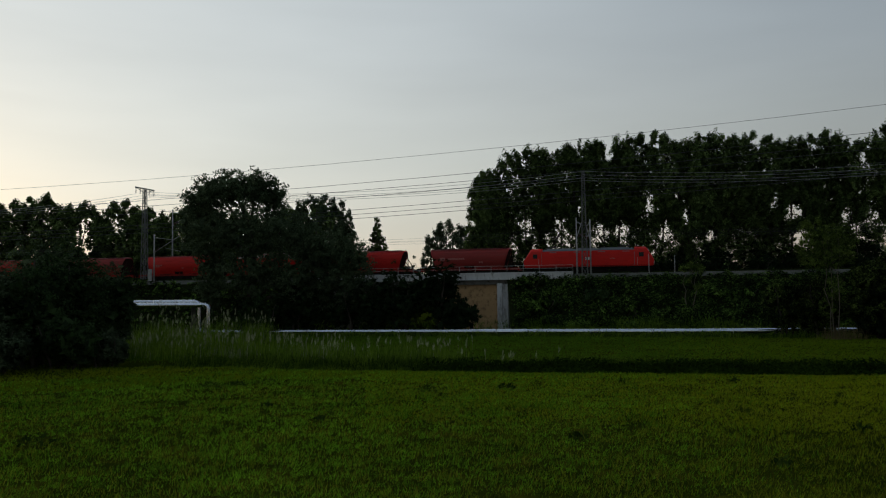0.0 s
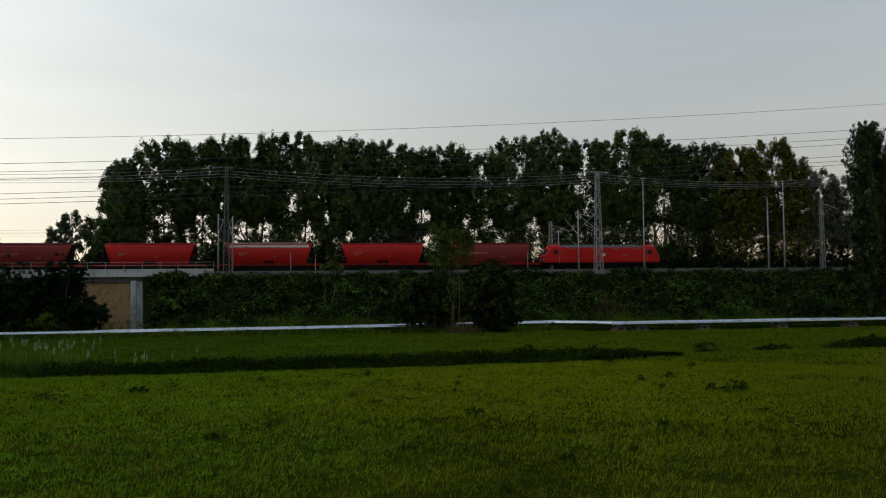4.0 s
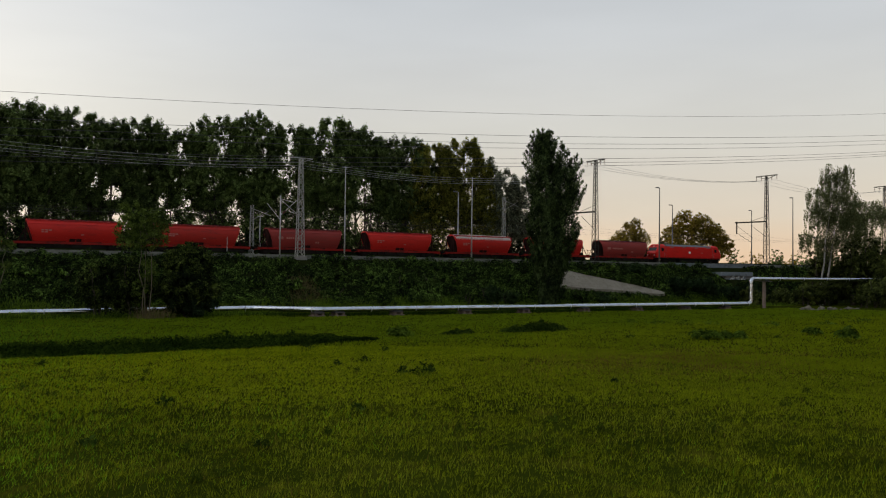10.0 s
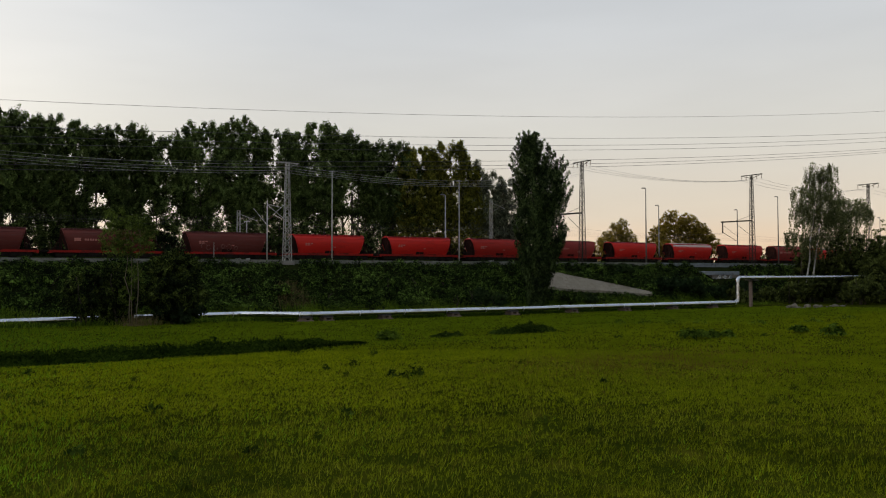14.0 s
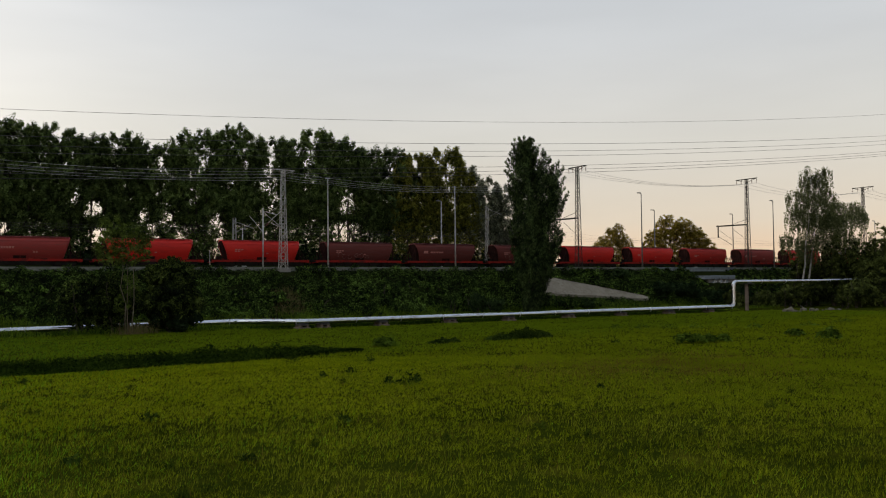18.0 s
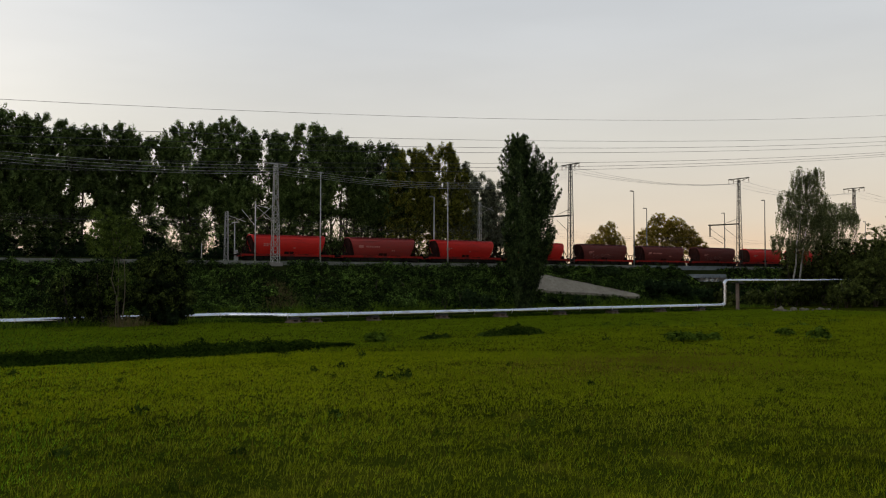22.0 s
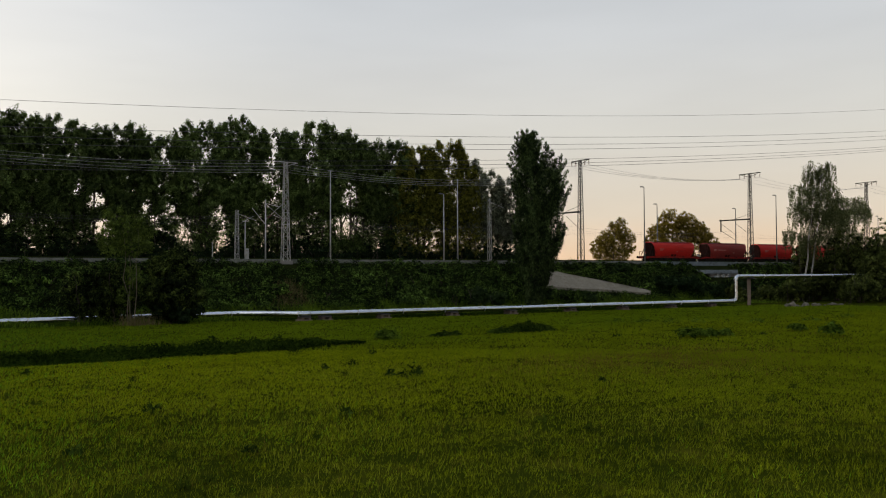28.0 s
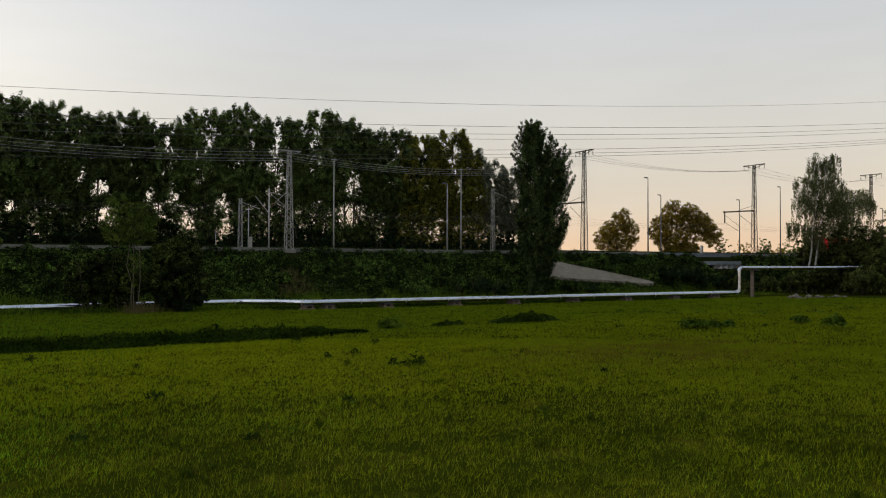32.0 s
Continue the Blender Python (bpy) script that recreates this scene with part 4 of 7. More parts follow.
def locomotive():
    lo = thing("locomotive", pose(0, 121.5, RAIL_Z), "bright red electric locomotive with grey roof hauling the train", "locomotive")
    part("body", Geo().rings([(1.12, -9.0, 9.0, 1.44), (1.3, -9.22, 9.22, 1.49), (2.05, -9.25, 9.25, 1.49), (2.55, -8.95, 8.95, 1.485), (3.1, -8.62, 8.62, 1.45), (3.42, -8.42, 8.42, 1.38)], 0.3), M_LOCO, lo)
    part("skirt", Geo().rings([(0.86, -8.8, 8.8, 1.36), (1.118, -8.95, 8.95, 1.43)], 0.3), M_BOGIE, lo, "dark lower skirt")
    for s in (-1, 1):
        a, b = sorted((s * 6.5, s * 8.4))
        c, d = sorted((s * 6.6, s * 8.05))
        part("cab_roof", Geo().rings([(3.421, a, b, 1.375), (3.66, min(a, c) + 0.05, max(b, d) - 0.1, 1.22), (3.84, c, d, 0.95)], 0.3), M_LOCO, lo)
        g = Geo().add([(s * 8.99, -1.1, 2.50), (s * 8.99, 1.1, 2.50), (s * 8.60, 1.05, 3.18), (s * 8.60, -1.05, 3.18)], [(0, 1, 2, 3) if s > 0 else (3, 2, 1, 0)])
        part("windscreen", g, M_GLASS, lo, "dark cab windscreen")
        for side in (-1, 1):
            y = side * 1.497
            g = Geo().box(min(s * 7.2, s * 7.85), max(s * 7.2, s * 7.85), min(y, y * 0.97), max(y, y * 0.97), 2.42, 3.05)
            part("cab_window", g, M_GLASS, lo, "dark cab side window")
            part("door_frame", Geo().box(min(s * 6.55, s * 6.6), max(s * 6.55, s * 6.6), min(y, y * 0.97), max(y, y * 0.97), 1.25, 3.15), M_SKIRT, lo)
            part("handrail", Geo().tube([(s * 7.0, side * 1.54, 1.2), (s * 7.0, side * 1.54, 2.3)], 0.025, 6), M_GALV, lo)
            part("headlight", Geo().tube([(s * 9.16, side * 0.95, 1.62), (s * 9.30, side * 0.95, 1.62)], 0.13, 12), M_WHITE, lo, "round pale headlight")
        part("top_light", Geo().tube([(s * 8.2, 0, 3.5), (s * 8.46, 0, 3.42)], 0.11, 10), M_WHITE, lo)
        part("coupler", Geo().box(min(s * 8.9, s * 9.4), max(s * 8.9, s * 9.4), -0.12, 0.12, 0.92, 1.12), M_BOGIE, lo)
        part("plough", Geo().rings([(0.22, min(s * 8.3, s * 8.9), max(s * 8.3, s * 8.9), 1.15), (0.85, min(s * 8.3, s * 9.0), max(s * 8.3, s * 9.0), 1.3)], 0.15), M_BOGIE, lo)
    part("roof", Geo().rings([(3.421, -6.45, 6.45, 1.37), (3.62, -6.45, 6.45, 1.2), (3.72, -6.4, 6.4, 0.95)], 0.12), M_ROOF, lo, "dark grey machine-room roof")
    for x0, x1 in ((-5.9, -2.2), (-1.6, 1.2), (1.8, 5.8)):
        part("roof_hood", Geo().rings([(3.722, x0, x1, 0.85), (3.86, x0 + 0.1, x1 - 0.1, 0.7)], 0.1), M_ROOF, lo)
    for x in (-5.2, 5.2):
        g = Geo()
        for s in (-0.55, 0.55):
            g.beam((x - 1.0, s, 3.95), (x + 0.9, s * 0.6, 4.12), 0.06).beam((x + 0.9, s * 0.6, 4.12), (x - 0.6, s, 4.18), 0.05)
        g.beam((x - 0.6, -0.95, 4.2), (x - 0.6, 0.95, 4.2), 0.08)
        part("pantograph", g, M_DARKSTEEL, lo, "folded dark pantograph")
    for i in range(10):
        x = -5.4 + i * 1.15
        for side in (-1, 1):
            part("grille", Geo().box(x, x + 0.95, side * 1.40 - 0.03, side * 1.40 + 0.03, 3.02, 3.3), M_LOCO if i % 3 else M_SKIRT, lo)
    for side in (-1, 1):
        y = side * 1.5
        part("emblem", Geo().box(-0.3, 0.3, min(y, y - side * 0.01), max(y, y - side * 0.01), 2.1, 2.5), M_WHITE, lo, "small white rectangular emblem")
        for k in range(4):
            part("number_bar", Geo().box(3.2 + k * 0.2, 3.32 + k * 0.2, min(y, y - side * 0.01), max(y, y - side * 0.01), 2.2, 2.34), M_FADED, lo)
        part("stripe", Geo().box(-8.6, 8.6, min(y, y - side * 0.01), max(y, y - side * 0.01), 1.2, 1.25), M_END, lo, "thin dark stripe")
    part("transformer_case", Geo().box(-2.6, 2.6, -1.2, 1.2, 0.3, 0.86), M_BOGIE, lo, bevel=0.05)
    bogie(lo, -5.2, 2.6)
    bogie(lo, 5.2, 2.6)
    buffers(lo, 9.45)
    return lo


BODY = [(1.06, 5.10, 0.98), (1.25, 5.14, 1.10), (1.5, 5.20, 1.22), (1.8, 5.28, 1.34), (2.1, 5.37, 1.43), (2.5, 5.50, 1.49), (2.9, 5.63, 1.50), (3.25, 5.74, 1.45), (3.55, 5.83, 1.33), (3.8, 5.90, 1.15), (3.98, 5.94, 0.92), (4.1, 5.93, 0.62), (4.15, 5.88, 0.3)]


def side_at(z):
    """Half the body's width at a height."""
    return float(np.interp(z, [b[0] for b in BODY], [b[2] for b in BODY]))


def on_side(s, x, z, w, h, lift):
    """A thin patch that follows the curved side."""
    zs = [z + h * i / 3 for i in range(4)]
    return Geo().sheet([[(x, s * (side_at(v) + lift), v), (x + w, s * (side_at(v) + lift), v)] for v in (zs if s < 0 else reversed(zs))])


def hopper_wagon(red, label, dusty=False, marks=0, tags=0):
    w = thing("hopper_wagon", pose(0, 121.5, RAIL_Z), label, "wagon", "red hopper wagons of the train")
    part("body", Geo().rings([(z, -L, L, wd) for z, L, wd in BODY], 0.16), red, w, smooth=True)
    for e in (-1, 1):
        g = Geo()
        rim = [(e * (L + 0.012), wd - 0.10, z) for z, L, wd in BODY[:-2]]
        rows = [[(x, -y, z) for x, y, z in rim], [(x, y, z) for x, y, z in rim]]
        g.sheet(rows if e > 0 else rows[::-1])
        # end walls much darker than the body paint
        part("end_wall", g, M_END, w, "dark end wall")
        part("end_rim", Geo().tube([(e * (L + 0.02), side * (wd - 0.05), z) for side in (-1,) for z, L, wd in BODY] + [(e * (L + 0.02), wd - 0.05, z) for z, L, wd in reversed(BODY)], 0.045, 5), red, w, smooth=True)
    part("roof_hatch", Geo().rings([(4.14, -5.5, 5.5, 0.42), (4.22, -5.4, 5.4, 0.34)], 0.1), M_END if not dusty else M_DUST, w, "long dark roof hatch")
    for s in (-1, 1):
        part("roof_walk", Geo().box(-5.86, 5.86, min(s * 0.86, s * 1.10), max(s * 0.86, s * 1.10), 4.02, 4.06), M_END, w, "dark roof walkway")
    if dusty:
        for s in (-1, 1):
            part("dust_band", on_side(s, -5.6, 3.42, 11.2, 0.46, 0.02), M_DUST, w, "pale dusty band along the upper side")
    for s in (-1, 1):
        part("sill", Geo().box(-7.35, 7.35, s * 1.10 - 0.07, s * 1.10 + 0.07, 0.90, 1.22), M_SILL, w, "dull red grimy sole bar")
        part("top_rail", Geo().tube([(-5.8, s * 1.36, 3.52), (5.8, s * 1.36, 3.52)], 0.035, 5), red, w)
        for i in range(9):
            x = -4.6 + i * 1.15
            part("side_rib", Geo().beam((x, s * (side_at(1.1) + 0.02), 1.1), (x, s * (side_at(1.75) + 0.02), 1.75), 0.06), red, w)
        for k in range(3):
            x = -2.9 + k * 2.2
            part("chute", Geo().add([(x, s * 0.25, 1.27), (x + 1.7, s * 0.25, 1.27), (x + 1.7, s * 1.12, 1.27), (x, s * 1.12, 1.27), (x + 0.3, s * 0.9, 0.4), (x + 1.4, s * 0.9, 0.4), (x + 1.4, s * 1.2, 0.4), (x + 0.3, s * 1.2, 0.4)],
                                    [(0, 1, 5, 4), (1, 2, 6, 5), (2, 3, 7, 6), (3, 0, 4, 7), (4, 5, 6, 7)]), M_BOGIE, w, "dark discharge chute")
            if k == 1:
                part("chute_flap", on_side(s, x - 0.1, 1.12, 1.5, 0.5, 0.03), M_END, w, "dark flap over the discharge chute")
        rows = ((-4.2, 2.62, 3), (-4.2, 2.38, 2), (0.6, 2.1, 1)) if marks == 0 else ((-3.2, 2.52, 8), (1.5, 1.95, 2))
        for x0, z, n in rows:
            for k in range(n):
                wd = 0.22 if marks else 0.34
                part("marking", on_side(s, x0 + k * (wd + 0.1), z, wd, 0.26 if marks else 0.16, 0.012), M_FADED, w, "faded white marking")
        if marks:
            part("emblem", on_side(s, -4.5, 2.45, 0.8, 0.42, 0.010), M_FADED, w, "faded rectangular emblem")
        rng = random.Random(17 + tags)
        for k in range(tags):
            x, z, r = -3.6 + k * 0.95 + rng.uniform(-0.15, 0.15), rng.uniform(1.75, 2.05), rng.uniform(0.25, 0.42)
            loop = []
            for a in range(rng.randint(6, 10)):
                px, pz = x + r * math.cos(a * 0.75 + k), z + 1.1 * r * math.sin(a * 0.75 + k)
                loop.append((px, s * (side_at(pz) + 0.015), pz))
            part("graffiti_stroke", Geo().tube(loop, 0.03, 4), M_TAG, w, "pale sprayed graffiti stroke")
    for e in (-1, 1):
        part("headstock", Geo().box(min(e * 7.2, e * 7.5), max(e * 7.2, e * 7.5), -1.3, 1.3, 0.80, 1.2), M_SILL, w)
        part("end_platform", Geo().box(min(e * 5.0, e * 7.3), max(e * 5.0, e * 7.3), -1.2, 1.2, 1.2, 1.27), M_BOGIE, w)
        for s in (-1, 1):
            part("end_post", Geo().beam((e * 6.0, s * 1.15, 1.27), (e * 5.95, s * 1.0, 3.75), 0.11), M_END, w)
            part("end_strut", Geo().beam((e * 6.9, s * 1.1, 1.27), (e * 5.95, s * 1.05, 3.0), 0.09), M_END, w)
        g = Geo().beam((e * 6.2, -0.9, 1.27), (e * 5.95, -0.9, 4.0), 0.05).beam((e * 6.2, -0.5, 1.27), (e * 5.95, -0.5, 4.0), 0.05)
        for i in range(8):
            g.beam((e * (6.18 - i * 0.03), -0.9, 1.5 + i * 0.32), (e * (6.18 - i * 0.03), -0.5, 1.5 + i * 0.32), 0.04)
        part("ladder", g, M_END, w)
        part("platform_rail", Geo().beam((e * 7.25, -1.15, 1.27), (e * 7.25, -1.15, 2.2), 0.05).beam((e * 7.25, 1.15, 1.27), (e * 7.25, 1.15, 2.2), 0.05).beam((e * 7.25, -1.15, 2.2), (e * 7.25, 1.15, 2.2), 0.05), M_END, w, "dark platform handrail")
        part("brake_unit", Geo().box(min(e * 5.9, e * 6.6), max(e * 5.9, e * 6.6), -0.4, 0.4, 1.271, 1.75), M_BOGIE, w, bevel=0.04)
    part("underframe", Geo().box(-6.9, 6.9, -0.55, 0.55, 0.50, 1.10).box(-3.9, 3.9, -1.0, -0.7, 0.38, 0.9).box(-3.9, 3.9, 0.7, 1.0, 0.38, 0.9), M_BOGIE, w, "dark underframe with brake gear")
    bogie(w, -5.4)
    bogie(w, 5.4)
    buffers(w, 8.1)
    return w


LOCO = locomotive()
WAGONS = []
KINDS = {"bright": (M_RED_BRIGHT, "bright red four-axle hopper wagon with sloping ends", False, 0, 0), "dusty": (M_RED_BRIGHT, "bright red hopper wagon with a pale dusty roof band", True, 0, 0),
         "faded": (M_RED_FADED, "dull red hopper wagon with grimy lower sides", False, 0, 0), "worn": (M_RED_WORN, "worn darker red hopper wagon with faded white marking", False, 1, 0),
         "sprayed": (M_RED_DIRTY, "dirty maroon hopper wagon with pale graffiti strokes", False, 0, 6), "dirty": (M_RED_DIRTY, "dirty maroon hopper wagon with grimy faded sides", False, 1, 0)}
ORDER = ["worn", "bright", "dusty", "bright", "worn", "faded", "bright", "bright", "sprayed", "dirty", "sprayed", "bright", "bright", "worn", "bright"]
first = {}
for kind in ORDER:
    if kind not in first:
        first[kind] = hopper_wagon(*KINDS[kind])
        WAGONS.append(first[kind])
    else:
        WAGONS.append(copy_thing(first[kind], pose(0, 121.5, RAIL_Z)))


# ---- trees ----
def limb_path(a, b, bow, rng, n=4):
    a, b = Vector(a), Vector(b)
    pts = []
    for i in range(n + 1):
        f = i / n
        pts.append(a.lerp(b, f) + Vector((rng.normal() * 0.12, rng.normal() * 0.12, bow * math.sin(math.pi * f))))
    return pts


def tree(name, x, y, z, trunk_h, trunk_r, lobes, clusters, spread_r, leaves, size, material, label, category="tree", group="", bark=None, seed=0, hang=0.0, stems=1, lean=0.0, inner=0.45, limbs=7, core=3.0, simple=True):
    """A tapered trunk, limbs that reach into the lobes, and a crown of clumped leaves."""
    rng = np.random.default_rng(seed)
    t = thing(name, pose(x, y, z), label, category, group)
    bark = bark or M_BARK
    for s in range(stems):
        ox, oy = (0, 0) if stems == 1 else (rng.normal() * 0.5, rng.normal() * 0.4)
        tip = (ox * 2.0 + lean, oy * 2.0, trunk_h)
        pts = limb_path((ox, oy, -0.4), tip, 0, rng, 6)
        part("trunk", Geo().tube(pts, [trunk_r * (1.15 - 0.95 * i / 6) for i in range(7)], 8), bark, t, smooth=True)
    order = sorted(range(len(lobes)), key=lambda i: -lobes[i][3])[:limbs]
    for i in order:
        l = lobes[i]
        h0 = min(max(l[2] - l[5] * 0.9, trunk_h * 0.25), trunk_h * 0.85)
        part("limb", Geo().tube(limb_path((lean * h0 / trunk_h, 0, h0), (l[0], l[1], l[2] + l[5] * 0.4), 0.3, rng), [trunk_r * 0.5, trunk_r * 0.4, trunk_r * 0.3, trunk_r * 0.2, trunk_r * 0.08], 6), bark, t, smooth=True)
    p, facing = clustered(lobes, clusters, spread_r, leaves, rng, inner)
    fill = np.repeat(np.array(lobes, float), max(int(core * 10), 1), 0)
    d = unit(rng.normal(size=(len(fill), 3))) * rng.uniform(0, 1, (len(fill), 1)) ** 0.5
    big = np.clip(fill[:, 3:].min(1), 0.3, 1.3) * 0.7
    q = fill[:, :3] + d * fill[:, 3:] * 0.62
    faces = [leaf_faces(p, size, rng, hang=hang, facing=facing, simple=simple)]
    if core:
        faces.append(leaf_faces(q, big, rng, 0.0, simple=simple))
    part("crown", faces_mesh("crown", np.concatenate(faces), material), material, t)
    return t


GAPS = [(-21.7, 16.4, 1.4, 2.6), (-18.2, 14.0, 0.9, 2.2), (-14.6, 13.4, 0.9, 2.0), (-21.0, 12.2, 1.0, 1.4), (-16.3, 15.5, 1.3, 3.2), (-9.9, 14.8, 1.6, 2.8), (-6.0, 14.8, 1.3, 2.6), (-1.2, 19.5, 0.8, 2.4), (1.4, 15.0, 1.1, 2.4), (-12.8, 19.0, 0.7, 1.4), (4.6, 17.5, 0.7, 1.6), (8.6, 14.0, 0.8, 1.6), (18.3, 18.7, 0.8, 1.4), (21.3, 17.4, 1.5, 1.9), (22.0, 13.3, 1.9, 1.6), (28.9, 16.5, 0.9, 1.8),
        (30.4, 14.3, 0.9, 1.9), (33.0, 16.6, 1.0, 2.0), (35.1, 12.6, 1.1, 1.7), (41.4, 16.0, 0.9, 2.5), (42.0, 11.8, 1.1, 1.5), (50.1, 23.0, 0.8, 2.2), (50.5, 19.0, 0.7, 1.6), (17.9, 24.1, 0.8, 0.9), (22.5, 26.0, 0.7, 2.4), (65.6, 14.8, 2.5, 2.9), (65.8, 19.8, 1.9, 3.4), (82.9, 11.7, 0.7, 1.9), (66.4, 28.8, 0.8, 2.0)]


def airy(x, z):
    """True where the row lets the sky through: ragged gaps between its trees, and small holes."""
    pairs = [(float(a), float(b)) for a, b in zip(x, z)]
    n = np.array([noise.noise((a * 1.1, b * 1.1, 3.0)) + 0.9 * noise.noise((a * 3.1, b * 2.6, 6.0)) for a, b in pairs])
    out = np.zeros(len(x), bool)
    for gx, gz, rx, rz in GAPS:
        out |= ((x - gx) / (rx * (1 + abs(gx) / 90))) ** 2 + ((z - gz) / rz) ** 2 < 0.80 + 1.1 * n
    hole = np.array([noise.noise((a * 0.62, b * 0.5, 8.0)) + 0.6 * noise.noise((a * 2.2, b * 1.7, 5.0)) for a, b in pairs])
    return out | (hole > np.interp(z, [9, 13, 20, 24, 27], [0.54, 0.47, 0.58, 0.95, 2.0]))


def plumes_in(h, z0, w, profile, plumes, clusters, leaves, rng, rx, rz, bend, deep=0.85):
    """Upright plumes of leaf clumps that fill a crown from z0 to h; profile gives the width, bend the middle at each height (0 to 1)."""
    keys, wides = [q[0] for q in profile], [q[1] for q in profile]
    fine = np.linspace(0, 1, 200)
    area = np.cumsum(np.interp(fine, keys, wides) + 0.08)
    u = np.interp((np.arange(plumes) + rng.uniform(0, 1, plumes)) / plumes * area[-1], area, fine)
    a = np.arange(plumes) * 2.39996 + rng.uniform(-0.5, 0.5, plumes)
    r = np.maximum(w * np.interp(u, keys, wides) - rx * 0.75, 0.05) * (0.35 + 0.65 * rng.uniform(0, 1, plumes) ** 0.45)
    c = np.stack([r * np.cos(a) + np.interp(u, [q[0] for q in bend], [q[1] for q in bend]), r * np.sin(a) * deep, z0 + rz * 0.5 + u * (h - z0 - rz * 1.5)], 1)
    dims = np.array([rx, rx, rz]) * rng.uniform(0.7, 1.25, (plumes, 1)) * np.interp(u, [0, 0.8, 1], [1, 1, 0.7])[:, None]
    d = unit(rng.normal(size=(plumes, clusters, 3)) + np.array([0, 0, 0.3]))
    flame = np.concatenate([np.repeat(1.0 - 0.5 * d[..., 2:], 2, 2), np.ones((plumes, clusters, 1))], 2)
    k = c[:, None, :] + d * flame * dims[:, None, :] * rng.uniform(0.55, 1.0, (plumes, clusters, 1))
    k[..., 0] += (k[..., 2] - c[:, None, 2]) * np.cos(a)[:, None] * 0.3
    k[..., 1] += (k[..., 2] - c[:, None, 2]) * np.sin(a)[:, None] * 0.3
    off = unit(rng.normal(size=(plumes, clusters, leaves, 3))) * rng.uniform(0, 1, (plumes, clusters, leaves, 1)) ** 0.5
    p = k[:, :, None, :] + off * np.array([0.36, 0.36, 0.5]) * rx
    out = off * 0.8 + d[:, :, None, :] * 0.9 + np.array([0, 0, 0.35]) + 0.35 * np.stack([np.cos(a), np.sin(a), 0 * a], 1)[:, None, None, :]
    q = c[:, None, :] + unit(rng.normal(size=(plumes, 7, 3))) * dims[:, None, :] * rng.uniform(0, 0.6, (plumes, 7, 1))
    return p.reshape(-1, 3), out.reshape(-1, 3), q.reshape(-1, 3)


def crowned(name, x, y, z, h, z0, w, profile, material, label, seed, plumes=34, clusters=14, leaves=24, size=0.42, rx=1.5, rz=2.4, trunk_r=0.42, group="", limbs=8, bend=((0, 0), (1, 0)), long=1.3, core=0.6):
    """A tree with a tapered trunk, rising limbs and a crown of upright plumes."""
    rng = np.random.default_rng(1000 + seed)
    t = thing(name, pose(x, y, z), label, "tree", group)
    part("trunk", Geo().tube(limb_path((0, 0, -0.5), (rng.normal() * 0.4, 0, h * 0.86), 0, rng, 6), [trunk_r * (1.2 - 1.05 * i / 6) for i in range(7)], 8), M_BARK, t, smooth=True)
    for i in range(limbs):
        a = 2 * math.pi * i / limbs + rng.uniform(-0.3, 0.3)
        h0 = h * rng.uniform(0.16, 0.5)
        top = Vector((math.cos(a) * w * 0.6, math.sin(a) * w * 0.5, min(h0 + h * rng.uniform(0.3, 0.42), h * 0.88)))
        part("limb", Geo().tube(limb_path((0, 0, h0), top, -0.6, rng), [trunk_r * 0.45, trunk_r * 0.38, trunk_r * 0.28, trunk_r * 0.18, trunk_r * 0.07], 6), M_BARK, t, smooth=True)
    p, facing, q = plumes_in(h, z0, w, profile, plumes, clusters, leaves, rng, rx, rz, bend)
    faces = np.concatenate([leaf_faces(p, size, rng, long=long, facing=facing, simple=True, rise=0.9), leaf_faces(q, rx * core, rng, 0.0, simple=True)])
    part("crown", faces_mesh("crown", faces, material), material, t)
    return t


ROUND_SHAPE = [(0, 0.6), (0.15, 0.85), (0.35, 1.0), (0.6, 1.0), (0.78, 0.86), (0.9, 0.62), (1.0, 0.25)]
POPLAR_SHAPE = [(0, 0.86), (0.15, 0.96), (0.35, 1.0), (0.55, 1.0), (0.72, 0.94), (0.86, 0.78), (0.95, 0.60), (1.0, 0.42)]


def fan(t, stems, h, w, rng, limbs, twigs, bark, deep=0.6):
    """Stems that part low down, steep limbs off them and thin twigs. Returns points along the limbs."""
    marks = []
    feet = []
    for k in range(stems):
        o = (k - (stems - 1) / 2) * 0.7 + rng.normal() * 0.12
        tip = Vector((o * w * 0.42, rng.normal() * 0.5, h * rng.uniform(0.78, 0.88)))
        path = limb_path((o, rng.normal() * 0.2, -0.5), tip, 0, rng, 6)
        r = 0.40 / stems ** 0.5
        part("trunk", Geo().tube(path, [r * (1.2 - 1.08 * i / 6) for i in range(7)], 8), bark, t, smooth=True)
        feet.append(path)
    for i in range(limbs + twigs):
        path = feet[i % stems]
        f = rng.uniform(0.10, 0.48) if i < limbs else rng.uniform(0.18, 0.62)
        k = min(int(f * 6), 5)
        a = path[k].lerp(path[k + 1], f * 6 - k)
        turn = rng.uniform(0, 2 * math.pi)
        out = w * rng.uniform(0.35, 0.85)
        b = Vector((a.x * 0.6 + math.cos(turn) * out, math.sin(turn) * out * deep, min(a.z + h * (rng.uniform(0.20, 0.36) if i < limbs else rng.uniform(0.06, 0.20)), h * 0.93)))
        line = limb_path(a, b, -0.7, rng)
        r = 0.15 if i < limbs else 0.055
        part("limb" if i < limbs else "branch", Geo().tube(line, [r, r * 0.8, r * 0.62, r * 0.45, r * 0.2], 6 if i < limbs else 4), bark, t, smooth=True)
        marks += [tuple(p) for p in line[1:]]
    return np.array(marks)


